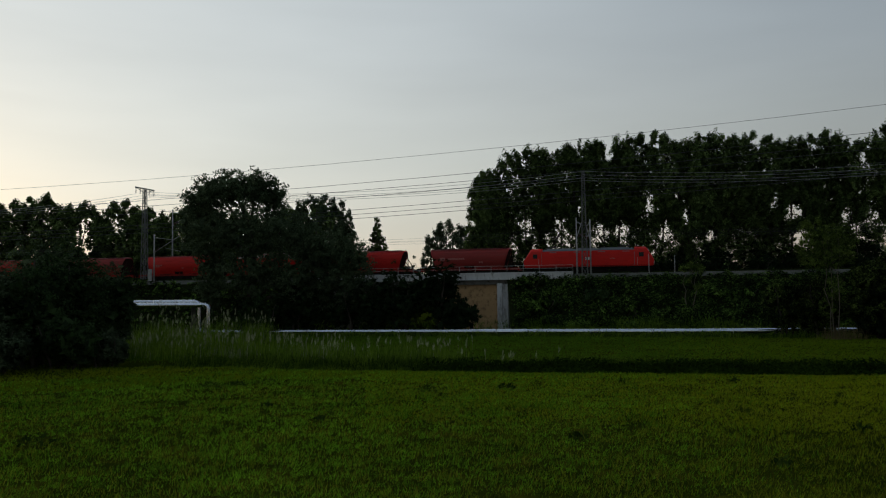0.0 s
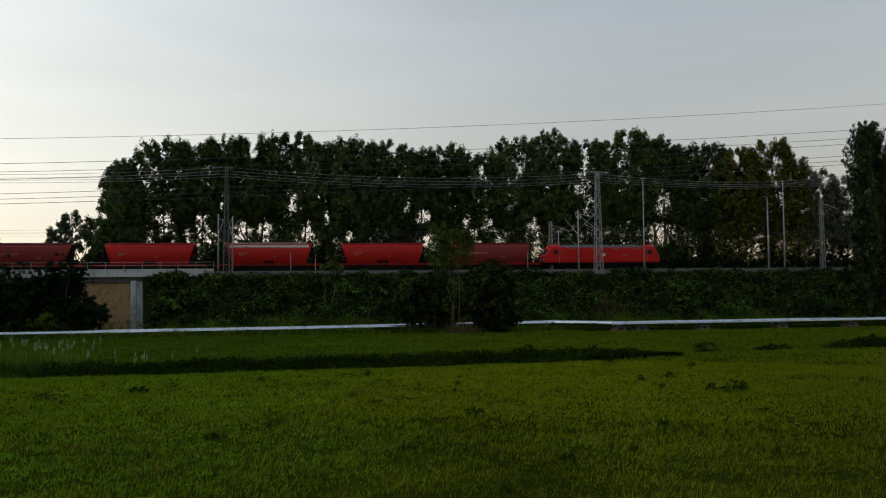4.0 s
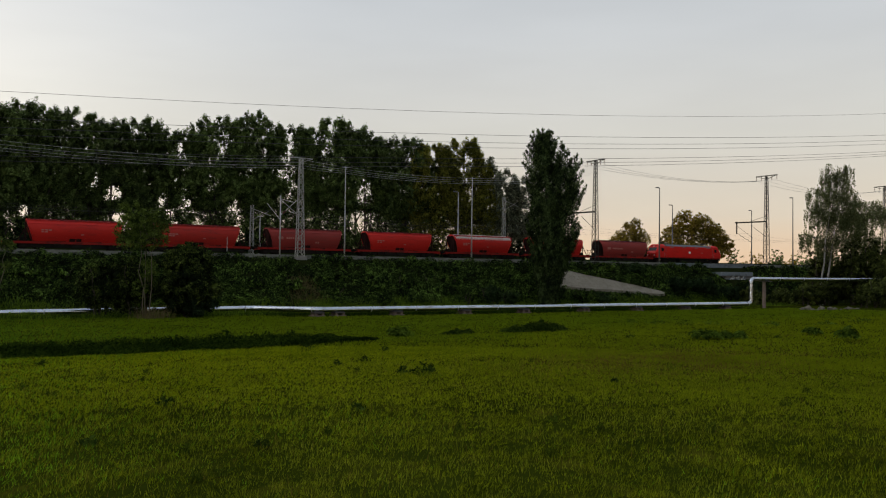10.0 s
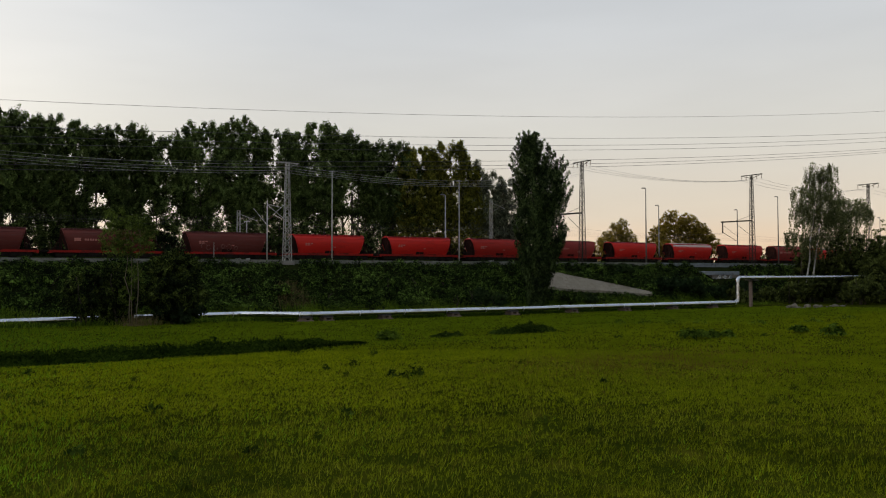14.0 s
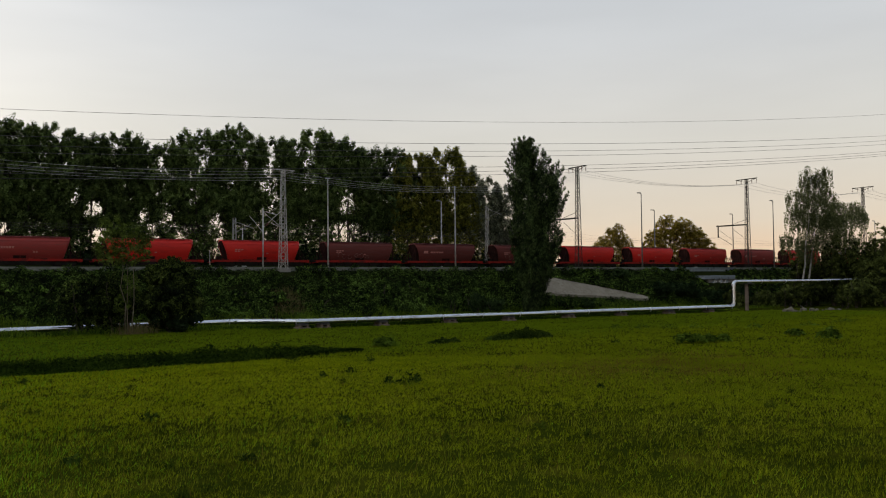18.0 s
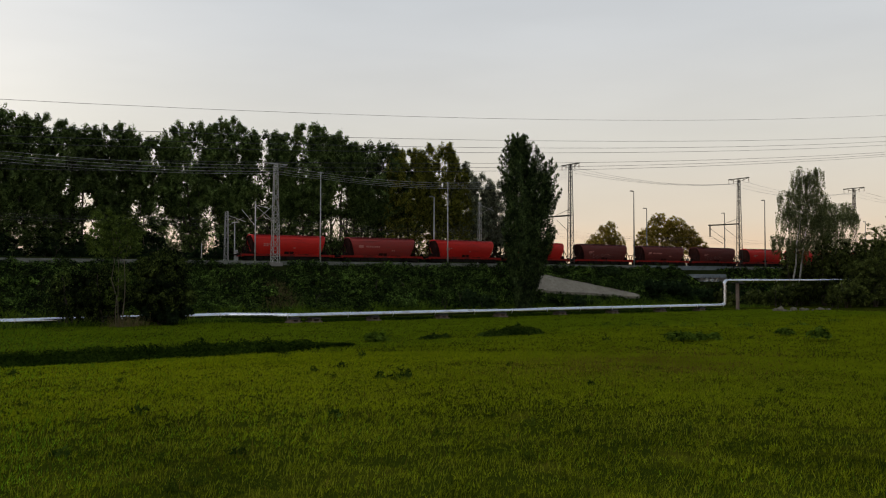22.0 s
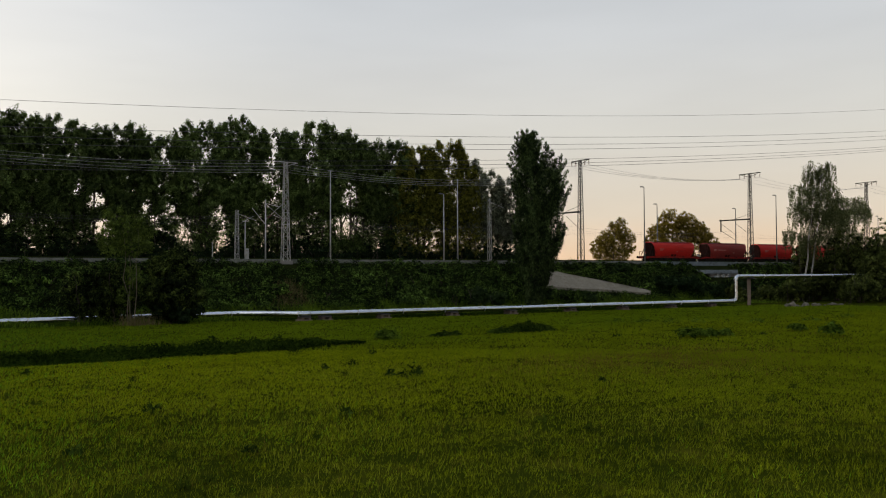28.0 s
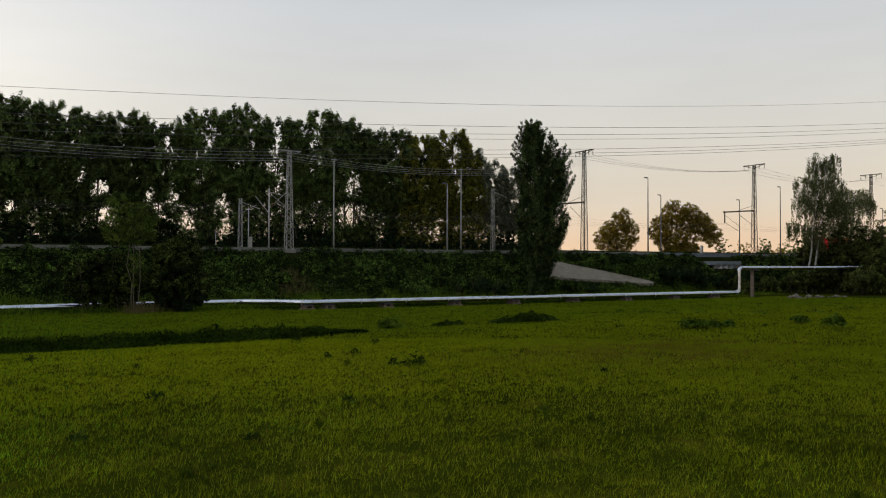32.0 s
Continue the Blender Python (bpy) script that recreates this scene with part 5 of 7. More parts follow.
def row_poplar(x, top, seed, material=None, y=142.0, z=1.6, width=1.0, thin=False):
    """A tall poplar of the row: a dense head of upright plumes over an open, many-stemmed lower half."""
    rng = np.random.default_rng(1000 + seed)
    h, w = top - z, 5.2 * width
    label = "tall poplar with yellowing leaves in the row" if material is M_AUTUMN else "slender poplar with pale shimmering leaves in the row" if thin else "tall broad poplar with dense dark leaves in a row"
    t = thing("poplar", pose(x, y, z), label, "tree", "poplar row behind the railway")
    marks = fan(t, 2 + seed % 3, h, w, rng, 9, 15, M_BARK)
    p, facing, q = plumes_in(h, h * (0.40 if thin else 0.44), w, POPLAR_SHAPE, 72 if thin else 142, 11, 18 if thin else 17, rng, 1.15, 1.55, ((0, 0), (1, 0)), 0.6)
    n = 270 if thin else 1050
    c = np.stack([rng.uniform(-1, 1, n) * w * 0.95, rng.normal(size=n) * w * 0.3, h * (0.20 + 0.40 * rng.uniform(0, 1, n) ** 0.8)], 1)
    c = np.concatenate([c, marks[rng.choice(len(marks), n // 2)] + rng.normal(size=(n // 2, 3)) * 0.35])
    c = np.repeat(c[~airy(c[:, 0] + x, c[:, 2] + z) | (rng.uniform(0, 1, len(c)) < 0.06)], 14, 0)
    off = unit(rng.normal(size=c.shape)) * rng.uniform(0, 1, (len(c), 1)) ** 0.5
    low, low_facing = c + off * np.array([0.55, 0.55, 0.48]), off + np.array([0, 0, 0.5])
    keep = ~airy(p[:, 0] + x, p[:, 2] + z) | (p[:, 2] + z > 24) | (rng.uniform(0, 1, len(p)) < 0.05)
    q = q[q[:, 2] > h * 0.55]
    q = q[~airy(q[:, 0] + x, q[:, 2] + z)]
    faces = [leaf_faces(p[keep], 0.27, rng, long=1.3, facing=facing[keep], simple=True, rise=0.9), leaf_faces(low, 0.255, rng, long=1.2, facing=low_facing, simple=True)]
    if not thin:
        faces.append(leaf_faces(q, 0.75, rng, 0.0, simple=True))
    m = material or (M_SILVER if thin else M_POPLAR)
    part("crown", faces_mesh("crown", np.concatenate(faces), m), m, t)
    return t


ROW = [(-28.6, 25.6), (-22.3, 29.6), (-16.6, 29.2), (-12.3, 30.0), (-7.4, 31.1), (-1.2, 31.9), (4.2, 29.8), (9.1, 31.0), (15.1, 30.6), (20.0, 29.0), (25.9, 30.1), (31.5, 28.8), (38.3, 31.6), (44.4, 33.0), (51.6, 31.6), (59.3, 33.6), (64.6, 31.8), (68.6, 30.2), (74.0, 30.8), (79.4, 29.8), (86.8, 31.5), (93.2, 28.8), (98.6, 26.8), (103.6, 25.8)]
for i, (x, top) in enumerate(ROW):
    row_poplar(x, top + (1.6 if x < -8 or 62 < x < 90 else 1.0), i, M_AUTUMN if 79 < x < 87 else None, y=140.4 if 79 < x < 87 else 142.0 + (i % 3) * 0.8, width=1.35 if x == 86.8 else 0.80 if x < -25 else (1.40, 1.24, 1.44)[i % 3] if x < 92 else 0.95, thin=x > 92)


def bush(x, y, r, h, seed, material=None, label="dense dark green bush", z=0.0, group="", ry=None, size=0.30, name="bush", leaves=26, cover=1.4, core=9.0):
    rng = np.random.default_rng(3000 + seed)
    ry = ry or r
    lobes = [(0, 0, h * 0.47, r * 0.8, ry * 0.8, h * 0.48)]
    for i in range(6):
        a = 2 * math.pi * i / 6 + rng.uniform(-0.4, 0.4)
        k = rng.uniform(0.45, 0.62)
        hz = h * rng.uniform(0.22, 0.58)
        lobes.append((r * k * math.cos(a), ry * k * math.sin(a), hz, r * 0.46, ry * 0.46, min(h * 0.36, hz * 0.95)))
    count = cover * 1.6 * r * h / (0.215 * size * size)
    return tree(name, x, y, z, h * 0.72, 0.05 + 0.012 * h, lobes, int(count / leaves) + 10, 0.10 * min(r, h) ** 0.5 + 0.26, leaves, size, material or M_BUSH, label, "bush" if name == "bush" else "tree", group, seed=seed, stems=3, limbs=4, inner=0.4, core=core)


# the undergrowth among the poplars; the shade below the crowns is in its leaf colour
rngu = random.Random(11)
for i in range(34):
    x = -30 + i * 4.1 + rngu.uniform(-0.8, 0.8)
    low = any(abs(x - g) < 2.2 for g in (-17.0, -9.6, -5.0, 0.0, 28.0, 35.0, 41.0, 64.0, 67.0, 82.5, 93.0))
    bush(x, 138.8 + rngu.uniform(-0.8, 1.5), rngu.uniform(2.4, 3.0), rngu.uniform(7.0, 8.0) if low else rngu.uniform(8.5, 11.5), i, M_SHADE_COLOURED, "undergrowth bush below the poplars, leaves coloured dark for shade", 4.0, "undergrowth behind the railway", 1.5, 0.32, cover=1.0, core=6.0)

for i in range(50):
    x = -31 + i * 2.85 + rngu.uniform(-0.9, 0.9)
    bush(x, 136.6 + rngu.uniform(-0.3, 0.5), rngu.uniform(1.3, 2.1), rngu.uniform(2.0, 3.4), 500 + i, M_SHADE_COLOURED, "low dark hedge bush along the far side of the tracks", 7.6, "low hedge along the tracks", 0.9, 0.26, cover=1.0, core=3.0)
bush(73.3, 138.0, 1.8, 5.4, 561, M_AUTUMN, "small orange-brown bush below the poplars", 6.0, "", 1.2, 0.24, cover=1.4, core=2.0)
bush(63.2, 147.0, 2.6, 9.4, 562, M_AUTUMN, "round olive-brown bush seen through a gap in the poplars", 3.0, "", 2.0, 0.26, cover=1.6, core=4.0)

# woods left of the poplar row, behind the line
for i, (x, y, top, r) in enumerate(((-138, 152, 26.0, 5.5), (-128, 150, 27.2, 5.0), (-119, 151, 25.2, 5.0), (-110, 153, 25.4, 4.5), (-102, 150, 23.0, 4.5), (-95, 151, 22.4, 4.0), (-88, 152, 22.0, 4.5), (-80, 150, 21.0, 4.5), (-72, 152, 22.0, 4.5), (-64, 151, 23.0, 4.5), (-147, 153, 25.0, 5.5), (-157, 154, 24.0, 5.5))):
    crowned("woodland_tree", x, y, 1.0, top + 0.6, 2.0, r * 1.65, ROUND_SHAPE, M_POPLAR, "dark leafy tree in the woods beyond the railway", 300 + i, 96, 11, 18, 0.44, 1.5, 1.8, group="woods beyond the railway")
for i in range(16):
    bush(-158 + i * 6.6, 146.5, 4.4, 17.0 - 1.6 * (i % 3), 350 + i, M_SHADE_COLOURED, "dark undergrowth in the woods beyond the railway", 1.0, "undergrowth of the woods", 3.0, 0.38, cover=1.4)
crowned("tree", -38.3, 150, 1.0, 18.6, 2.0, 5.6, ROUND_SHAPE, M_WILLOW, "round leafy tree at the end of the poplar row", 330, 66, 11, 28, 0.27, 1.0, 1.3)
crowned("tree", -32.2, 148, 1.0, 15.2, 2.0, 3.4, ROUND_SHAPE, M_POPLAR, "leafy tree at the end of the poplar row", 331, 56, 11, 28, 0.27, 0.9, 1.2)
bush(-45.0, 150, 2.6, 12.6, 92, M_WILLOW, "small pale bush behind the railway bridge", 1.0, "", 2.2, 0.36)
bush(-48.5, 150, 2.4, 11.0, 93, M_WILLOW, "small pale bush behind the railway bridge", 1.0, "", 2.2, 0.36)


def conifer(x, y, z, h, seed):
    lobes = [(0, 0, h * (0.25 + 0.075 * i), 5.0 * (1 - i / 10.3), 5.0 * (1 - i / 10.3), h * 0.06) for i in range(10)]
    return tree("conifer", x, y, z, h * 0.97, 0.25, lobes, 420, 0.5, 34, 0.32, M_POPLAR, "small dark pointed conifer behind the railway", "tree", seed=seed, limbs=4)


conifer(-52.0, 150, 1.0, 19.0, 5)

# the large willow with its thickets beside the bridge
tree("willow", -55.0, 105.0, 0.0, 15.5, 0.6,
     [(-8.6, 0.4, 17.2, 3.0, 3.0, 3.6), (-6.4, 0, 19.6, 3.2, 3.0, 3.0), (-2.8, -0.3, 20.2, 3.6, 3.4, 3.0), (0.8, -0.2, 20.1, 3.4, 3.4, 2.9), (3.4, 0, 18.6, 2.4, 2.6, 2.8), (-6.0, -1.0, 14.0, 4.6, 3.6, 3.8), (0.5, -1.8, 14.6, 6.0, 4.2, 4.2), (6.4, -1.5, 13.2, 5.0, 3.8, 3.6), (11.4, -1.0, 11.2, 4.6, 3.4, 3.2), (15.4, -0.6, 9.8, 3.2, 3.0, 2.6), (-5.2, -1.6, 9.0, 2.6, 2.6, 4.4), (2.0, -2.2, 8.6, 5.6, 3.6, 4.4), (8.6, -2.2, 7.6, 5.6, 3.6, 4.4), (14.4, -1.6, 6.4, 4.4, 3.2, 4.2), (-6.2, -0.4, 5.6, 1.6, 1.6, 3.4)],
     2500, 0.60, 26, 0.235, M_WILLOW, "large dark spreading willow beside the bridge", "tree", seed=21, hang=0.6, limbs=12, core=16.0)
crowned("tree", -59.5, 140.0, 1.0, 23.6, 3.0, 8.2, ROUND_SHAPE, M_WILLOW, "leafy tree with feathery edges behind the willow", 332, 90, 11, 28, 0.26, 1.1, 1.5)
bush(-51.0, 99.0, 3.0, 5.8, 106, M_BUSH, "pale green shrub before the willow", group="thickets at the bridge", ry=1.8, size=0.20)
bush(-46.5, 101.8, 5.0, 7.6, 100, M_SHADE_COLOURED, "dark dense thicket below the willow", group="thickets at the bridge", ry=2.2, size=0.28)
bush(-38.5, 102.5, 4.6, 7.6, 101, M_SHADE_COLOURED, "dark dense thicket below the willow", group="thickets at the bridge", ry=2.4, size=0.28)
bush(-33.0, 103.5, 4.2, 10.2, 102, M_SHADE_COLOURED, "dark dense bush in front of the bridge", group="thickets at the bridge", ry=2.8, size=0.26)
bush(-27.6, 103.8, 3.8, 10.4, 103, M_SHADE_COLOURED, "dark dense bush in front of the ochre abutment", group="thickets at the bridge", ry=2.6, size=0.26)
bush(-24.6, 103.5, 2.6, 5.0, 104, M_SHADE_COLOURED, "dark low bush in front of the ochre abutment", group="thickets at the bridge", ry=2.0, size=0.24)
bush(-54.0, 102.8, 3.2, 6.0, 105, M_SHADE_COLOURED, "dark thicket below the willow", group="thickets at the bridge", ry=2.0, size=0.26)

# the near thicket at the meadow's edge
for i, (x, y, r, h) in enumerate(((-49.5, 50.5, 4.0, 9.0), (-45.6, 53.0, 3.2, 8.4), (-46.5, 58.0, 3.6, 9.6), (-51.5, 60.0, 4.4, 10.4), (-45.6, 61.5, 2.4, 7.4), (-54.5, 55.0, 4.0, 9.6), (-45.2, 48.4, 2.6, 4.2), (-42.2, 52.6, 2.4, 4.6), (-59.5, 61.0, 4.0, 10.0), (-41.0, 55.2, 1.8, 3.4), (-37.8, 36.8, 1.9, 1.9), (-57.5, 67.0, 4.2, 9.4), (-52.0, 69.0, 3.4, 8.4))):
    bush(x, y, r, h * 1.13 if h > 6 else h, 120 + i, M_BUSH if i % 3 else M_WILLOW, "dense dark hedge bush at the edge of the meadow", group="thicket at the meadow edge", size=0.165, cover=1.35)

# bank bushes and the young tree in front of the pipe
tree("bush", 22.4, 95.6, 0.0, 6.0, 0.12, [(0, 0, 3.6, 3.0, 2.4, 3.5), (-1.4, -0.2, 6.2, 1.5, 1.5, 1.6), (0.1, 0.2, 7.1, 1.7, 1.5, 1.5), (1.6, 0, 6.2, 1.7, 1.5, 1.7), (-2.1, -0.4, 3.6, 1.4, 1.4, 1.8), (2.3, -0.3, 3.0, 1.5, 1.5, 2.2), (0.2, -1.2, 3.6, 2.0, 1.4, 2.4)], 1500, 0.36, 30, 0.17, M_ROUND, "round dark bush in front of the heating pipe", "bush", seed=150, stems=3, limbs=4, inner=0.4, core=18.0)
bush(22.6, 94.9, 3.0, 2.8, 153, M_SHADE_COLOURED, "low dark growth at the foot of the round bush", ry=1.8, size=0.26, cover=2.6)
bush(14.2, 97.4, 4.0, 7.4, 151, M_ROUND, "loose leafy shrub beside the young tree", ry=1.8, size=0.17, cover=2.0, core=6.0)
bush(17.4, 98.0, 2.8, 7.8, 154, M_ROUND, "leafy shrub below the young tree", ry=1.6, size=0.17, cover=1.2, core=2.0)
tree("young_tree", 17.8, 94.6, 0.0, 10.5, 0.055, [(-1.9, 0, 11.6, 1.2, 1.1, 1.7), (-2.2, 0, 9.9, 1.5, 1.3, 1.6), (-0.3, 0, 10.6, 1.3, 1.2, 1.7), (1.3, 0, 10.7, 1.0, 1.0, 1.5), (1.5, 0, 9.2, 1.3, 1.2, 1.5), (0.0, 0, 8.7, 1.9, 1.4, 1.3), (-2.0, 0.3, 8.2, 1.3, 1.1, 1.1), (0.3, 0.5, 5.2, 1.1, 0.9, 1.4), (-0.6, 0.4, 3.2, 0.9, 0.8, 1.2)], 400, 0.40, 26, 0.16, M_YOUNG, "slender young tree with thin pale stems before the embankment", "tree", seed=31, stems=3, limbs=7, bark=M_PALEBARK, core=0.0)
tree("sapling", 4.1, 108.5, bank_z(108.5) - 0.1, 5.2, 0.06, [(-0.7, 0, 5.2, 0.9, 0.7, 0.6), (0.8, 0, 5.0, 0.9, 0.7, 0.7), (0.1, 0, 5.6, 0.7, 0.6, 0.6), (-0.3, 0, 3.6, 0.5, 0.5, 0.5), (0.6, 0, 2.8, 0.6, 0.5, 0.5)], 75, 0.34, 26, 0.15, M_YOUNG, "small pale-stemmed sapling on the embankment slope", "tree", seed=33, stems=2, limbs=5, bark=M_PALEBARK, core=0.0)
for i, (x, y, r, h) in enumerate(((70.0, 104.8, 1.6, 3.6), (66.5, 105.2, 1.4, 2.4), (73.2, 104.6, 1.4, 2.6), (87.6, 104.8, 2.0, 2.6), (92.0, 105.2, 1.6, 2.0), (-15.5, 108.0, 2.2, 2.6), (-8.0, 110.0, 2.0, 2.2), (-17.5, 113.2, 1.8, 2.0), (117.4, 106.5, 3.0, 4.2), (124.0, 105.5, 2.6, 2.8), (112.5, 107.5, 2.6, 3.4), (100.0, 113.6, 2.2, 1.8), (107.0, 113.2, 2.2, 1.8), (131.0, 106.0, 3.2, 3.8))):
    bush(x, y, r, h, 170 + i, M_SHADE_COLOURED if x > 110 else M_BRAMBLE if i % 2 else M_BUSH, "leafy shrub on the embankment slope", bank_z(y) - 0.2, "shrubs on the embankment", size=0.24)

rngm = random.Random(19)
for i in range(26):
    x, y = -16 + i * 4.6 + rngm.uniform(-1.6, 1.6), rngm.uniform(105.5, 113.0)
    if 81 < x < 109:
        continue
    bush(x, y, rngm.uniform(1.2, 2.2), rngm.uniform(1.1, 2.0), 400 + i, M_BRAMBLE, "low mound of brambles on the embankment", bank_z(y) - 0.2, "bramble mounds on the embankment", size=0.26, cover=2.4, core=2.0)

# the columnar poplar in front of the bank
def columnar_poplar(x, y, z, seed):
    """Steep branches close round one trunk, each a feathered spray of leaves that ends in a point."""
    rng = np.random.default_rng(1000 + seed)
    t = thing("columnar_poplar", pose(x, y, z), "tall slim columnar poplar standing before the embankment", "tree")
    part("trunk", Geo().tube(limb_path((0, 0, -0.5), (-0.6, 0, 25.5), 0, rng, 8), [0.5 * (1.15 - 1.1 * i / 8) for i in range(9)], 8), M_BARK, t, smooth=True)
    high = [0, 1.0, 3.0, 4.8, 7.0, 8.9, 11.0, 13.2, 14.4, 16.5, 18.7, 21.0, 23.1, 24.6, 26.6, 27.9]
    mid = [0, 0.2, 0.3, 0.5, 0.5, 1.1, 1.4, 1.2, 0.5, 1.5, 1.5, 1.0, 0.5, -0.3, -0.9, -0.8]
    wide = [0.9, 1.4, 2.2, 3.0, 3.6, 4.3, 4.6, 4.4, 3.8, 4.9, 5.3, 5.1, 4.3, 2.8, 1.6, 0.4]
    n, k, m = 430, 9, 25
    zt = 1.2 + 26.6 * (np.arange(n) + rng.uniform(0, 1, n)) / n
    a = np.arange(n) * 2.39996 + rng.uniform(-0.4, 0.4, n)
    reach = np.interp(zt - np.where(zt > 3, 1.3, 0.3), high, wide) * np.where(rng.uniform(0, 1, n) < 0.72, rng.uniform(0.86, 1.06, n), rng.uniform(0.3, 0.8, n))
    tip = np.stack([np.interp(zt - 0.8, high, mid) + reach * np.cos(a), reach * np.sin(a) * 0.8, zt], 1)
    length = np.minimum(rng.uniform(2.6, 4.6, n), zt * 0.8)
    out = unit(np.stack([np.cos(a) * 0.62, np.sin(a) * 0.62, np.full(n, 1.0)], 1) + rng.normal(size=(n, 3)) * 0.12)
    for i in range(0, n, 9):
        b = tip[i] - out[i] * length[i]
        part("branch", Geo().tube([(tip[i][0] * 0.1, tip[i][1] * 0.1, max(b[2] - 1.2, 0.2)), tuple(b), tuple(tip[i] - out[i] * 0.4)], [0.07, 0.045, 0.01], 4), M_BARK, t, smooth=True)
    f = np.linspace(0, 1, k)[None, :, None]
    c = tip[:, None, :] - out[:, None, :] * length[:, None, None] * f + rng.normal(size=(n, k, 3)) * 0.10 * (0.4 + f)
    rad = (0.24 + 0.46 * f ** 0.7)
    off = unit(rng.normal(size=(n, k, m, 3))) * rng.uniform(0, 1, (n, k, m, 1)) ** 0.5
    p = (c[:, :, None, :] + off * rad[:, :, None, :] * np.array([1, 1, 1.25])).reshape(-1, 3)
    facing = (off * 0.8 + np.stack([np.cos(a), np.sin(a), 0 * a + 0.35], 1)[:, None, None, :]).reshape(-1, 3)
    part("crown", faces_mesh("crown", leaf_faces(p, 0.20, rng, long=1.5, facing=facing, simple=True, rise=1.2), M_COLUMN), M_COLUMN, t)
    return t


columnar_poplar(79.7, 104.0, 0.2, 41)

# birch, bushes and rubble at the far end of the meadow
def birch(x, y, h, lean, lobes, strands, label, seed, stems=1):
    """Slender pale stems that lean, thin limbs and leaves on long hanging strands."""
    rng = np.random.default_rng(7000 + seed)
    t = thing("birch", pose(x, y, 0.0), label, "tree")
    for s in range(stems):
        o = (s - (stems - 1) / 2) * 2.2
        part("trunk", Geo().tube(limb_path((o * 0.6, 0, -0.3), (o * 1.3 + lean, 0, h), 0, rng, 6), [0.19 * (1.1 - 0.95 * i / 6) for i in range(7)], 8), M_BIRCHBARK, t, smooth=True)
    for l in lobes:
        z0 = max(l[2] - l[4] * 1.3, h * 0.2)
        part("limb", Geo().tube(limb_path((lean * z0 / h, 0, z0), (l[0], l[1], l[2] + l[4] * 0.5), 0.5, rng), [0.10, 0.08, 0.06, 0.04, 0.02], 6), M_BARK, t, smooth=True)
    la = np.array(lobes, float)
    weight = la[:, 3] * la[:, 4]
    pick = rng.choice(len(la), strands, p=weight / weight.sum())
    d = unit(rng.normal(size=(strands, 3)) + np.array([0, 0, 0.5])) * rng.uniform(0.3, 1, (strands, 1)) ** 0.5
    top = la[pick, :3] + d * la[pick][:, [3, 3, 4]]
    k = 30
    f = np.linspace(0, 1, k)[None, :, None]
    length = rng.uniform(0.9, 3.4, (strands, 1, 1))
    sway = np.concatenate([rng.normal(size=(strands, 1, 2)) * 0.12, -np.ones((strands, 1, 1))], 2)
    p = top[:, None, :] + sway * f * length + rng.normal(size=(strands, k, 3)) * np.array([0.13, 0.13, 0.08]) * (1.25 - 0.7 * f)
    part("crown", faces_mesh("crown", leaf_faces(p.reshape(-1, 3), 0.22, rng, hang=0.8), M_BIRCH), M_BIRCH, t)
    return t


birch(140.6, 99.0, 24.5, 5.0, [(2.4, 0, 25.3, 1.8, 1.9), (7.6, 0, 25.3, 1.9, 2.0), (4.6, 0, 23.4, 3.4, 2.2), (-0.6, 0, 20.6, 2.4, 2.2), (4.0, 0, 19.6, 4.0, 2.8), (8.0, 0, 20.6, 2.4, 2.4), (-1.4, 0, 17.2, 2.2, 2.2), (2.6, 0, 15.6, 3.6, 2.8), (7.0, 0, 16.0, 3.6, 3.0), (-4.6, 0, 12.6, 1.7, 1.4), (-2.6, 0, 12.0, 2.0, 1.6), (4.6, 0, 11.2, 3.6, 2.6), (1.4, 0, 11.4, 1.8, 1.6)], 1040, "pale slender birch with drooping airy foliage", 51, 2)
birch(153.2, 99.5, 17.0, 0.6, [(0.4, 0, 19.0, 2.6, 1.9), (-2.0, 0, 16.0, 2.8, 2.4), (3.4, 0, 17.0, 2.6, 2.0), (5.8, 0, 19.2, 1.6, 1.8), (7.2, 0, 17.8, 1.8, 1.8), (1.0, 0, 12.6, 4.0, 2.6)], 640, "smaller birch with airy drooping foliage among bushes", 52)
for i, (x, y, r, h) in enumerate(((139.5, 87.0, 4.2, 6.4), (147.5, 88.0, 4.8, 11.0), (156.5, 90.0, 5.0, 13.0), (133.6, 86.4, 1.5, 2.8), (150.0, 96.5, 4.6, 15.6), (157.5, 97.0, 4.8, 16.0), (165.0, 98.0, 5.0, 18.6), (172.5, 99.0, 5.0, 19.5), (146.4, 96.5, 3.6, 13.0), (151.5, 92.0, 3.0, 5.6), (159.0, 92.0, 3.4, 6.2), (140.0, 97.5, 2.6, 6.0), (134.5, 98.0, 2.6, 4.6), (129.0, 99.0, 2.4, 4.2), (121.0, 98.5, 2.4, 3.8), (182.0, 103.0, 5.0, 17.5), (190.0, 100.0, 5.0, 15.0), (167.0, 92.5, 3.6, 7.0), (147.0, 101.0, 3.8, 12.4), (144.2, 102.0, 3.2, 12.8), (140.6, 101.5, 1.8, 6.6))):
    bush(x, y, r, h, 200 + i, M_THICKET, "dense leafy bush at the far end of the meadow", group="bushes at the meadow's end", size=0.26, cover=1.25)

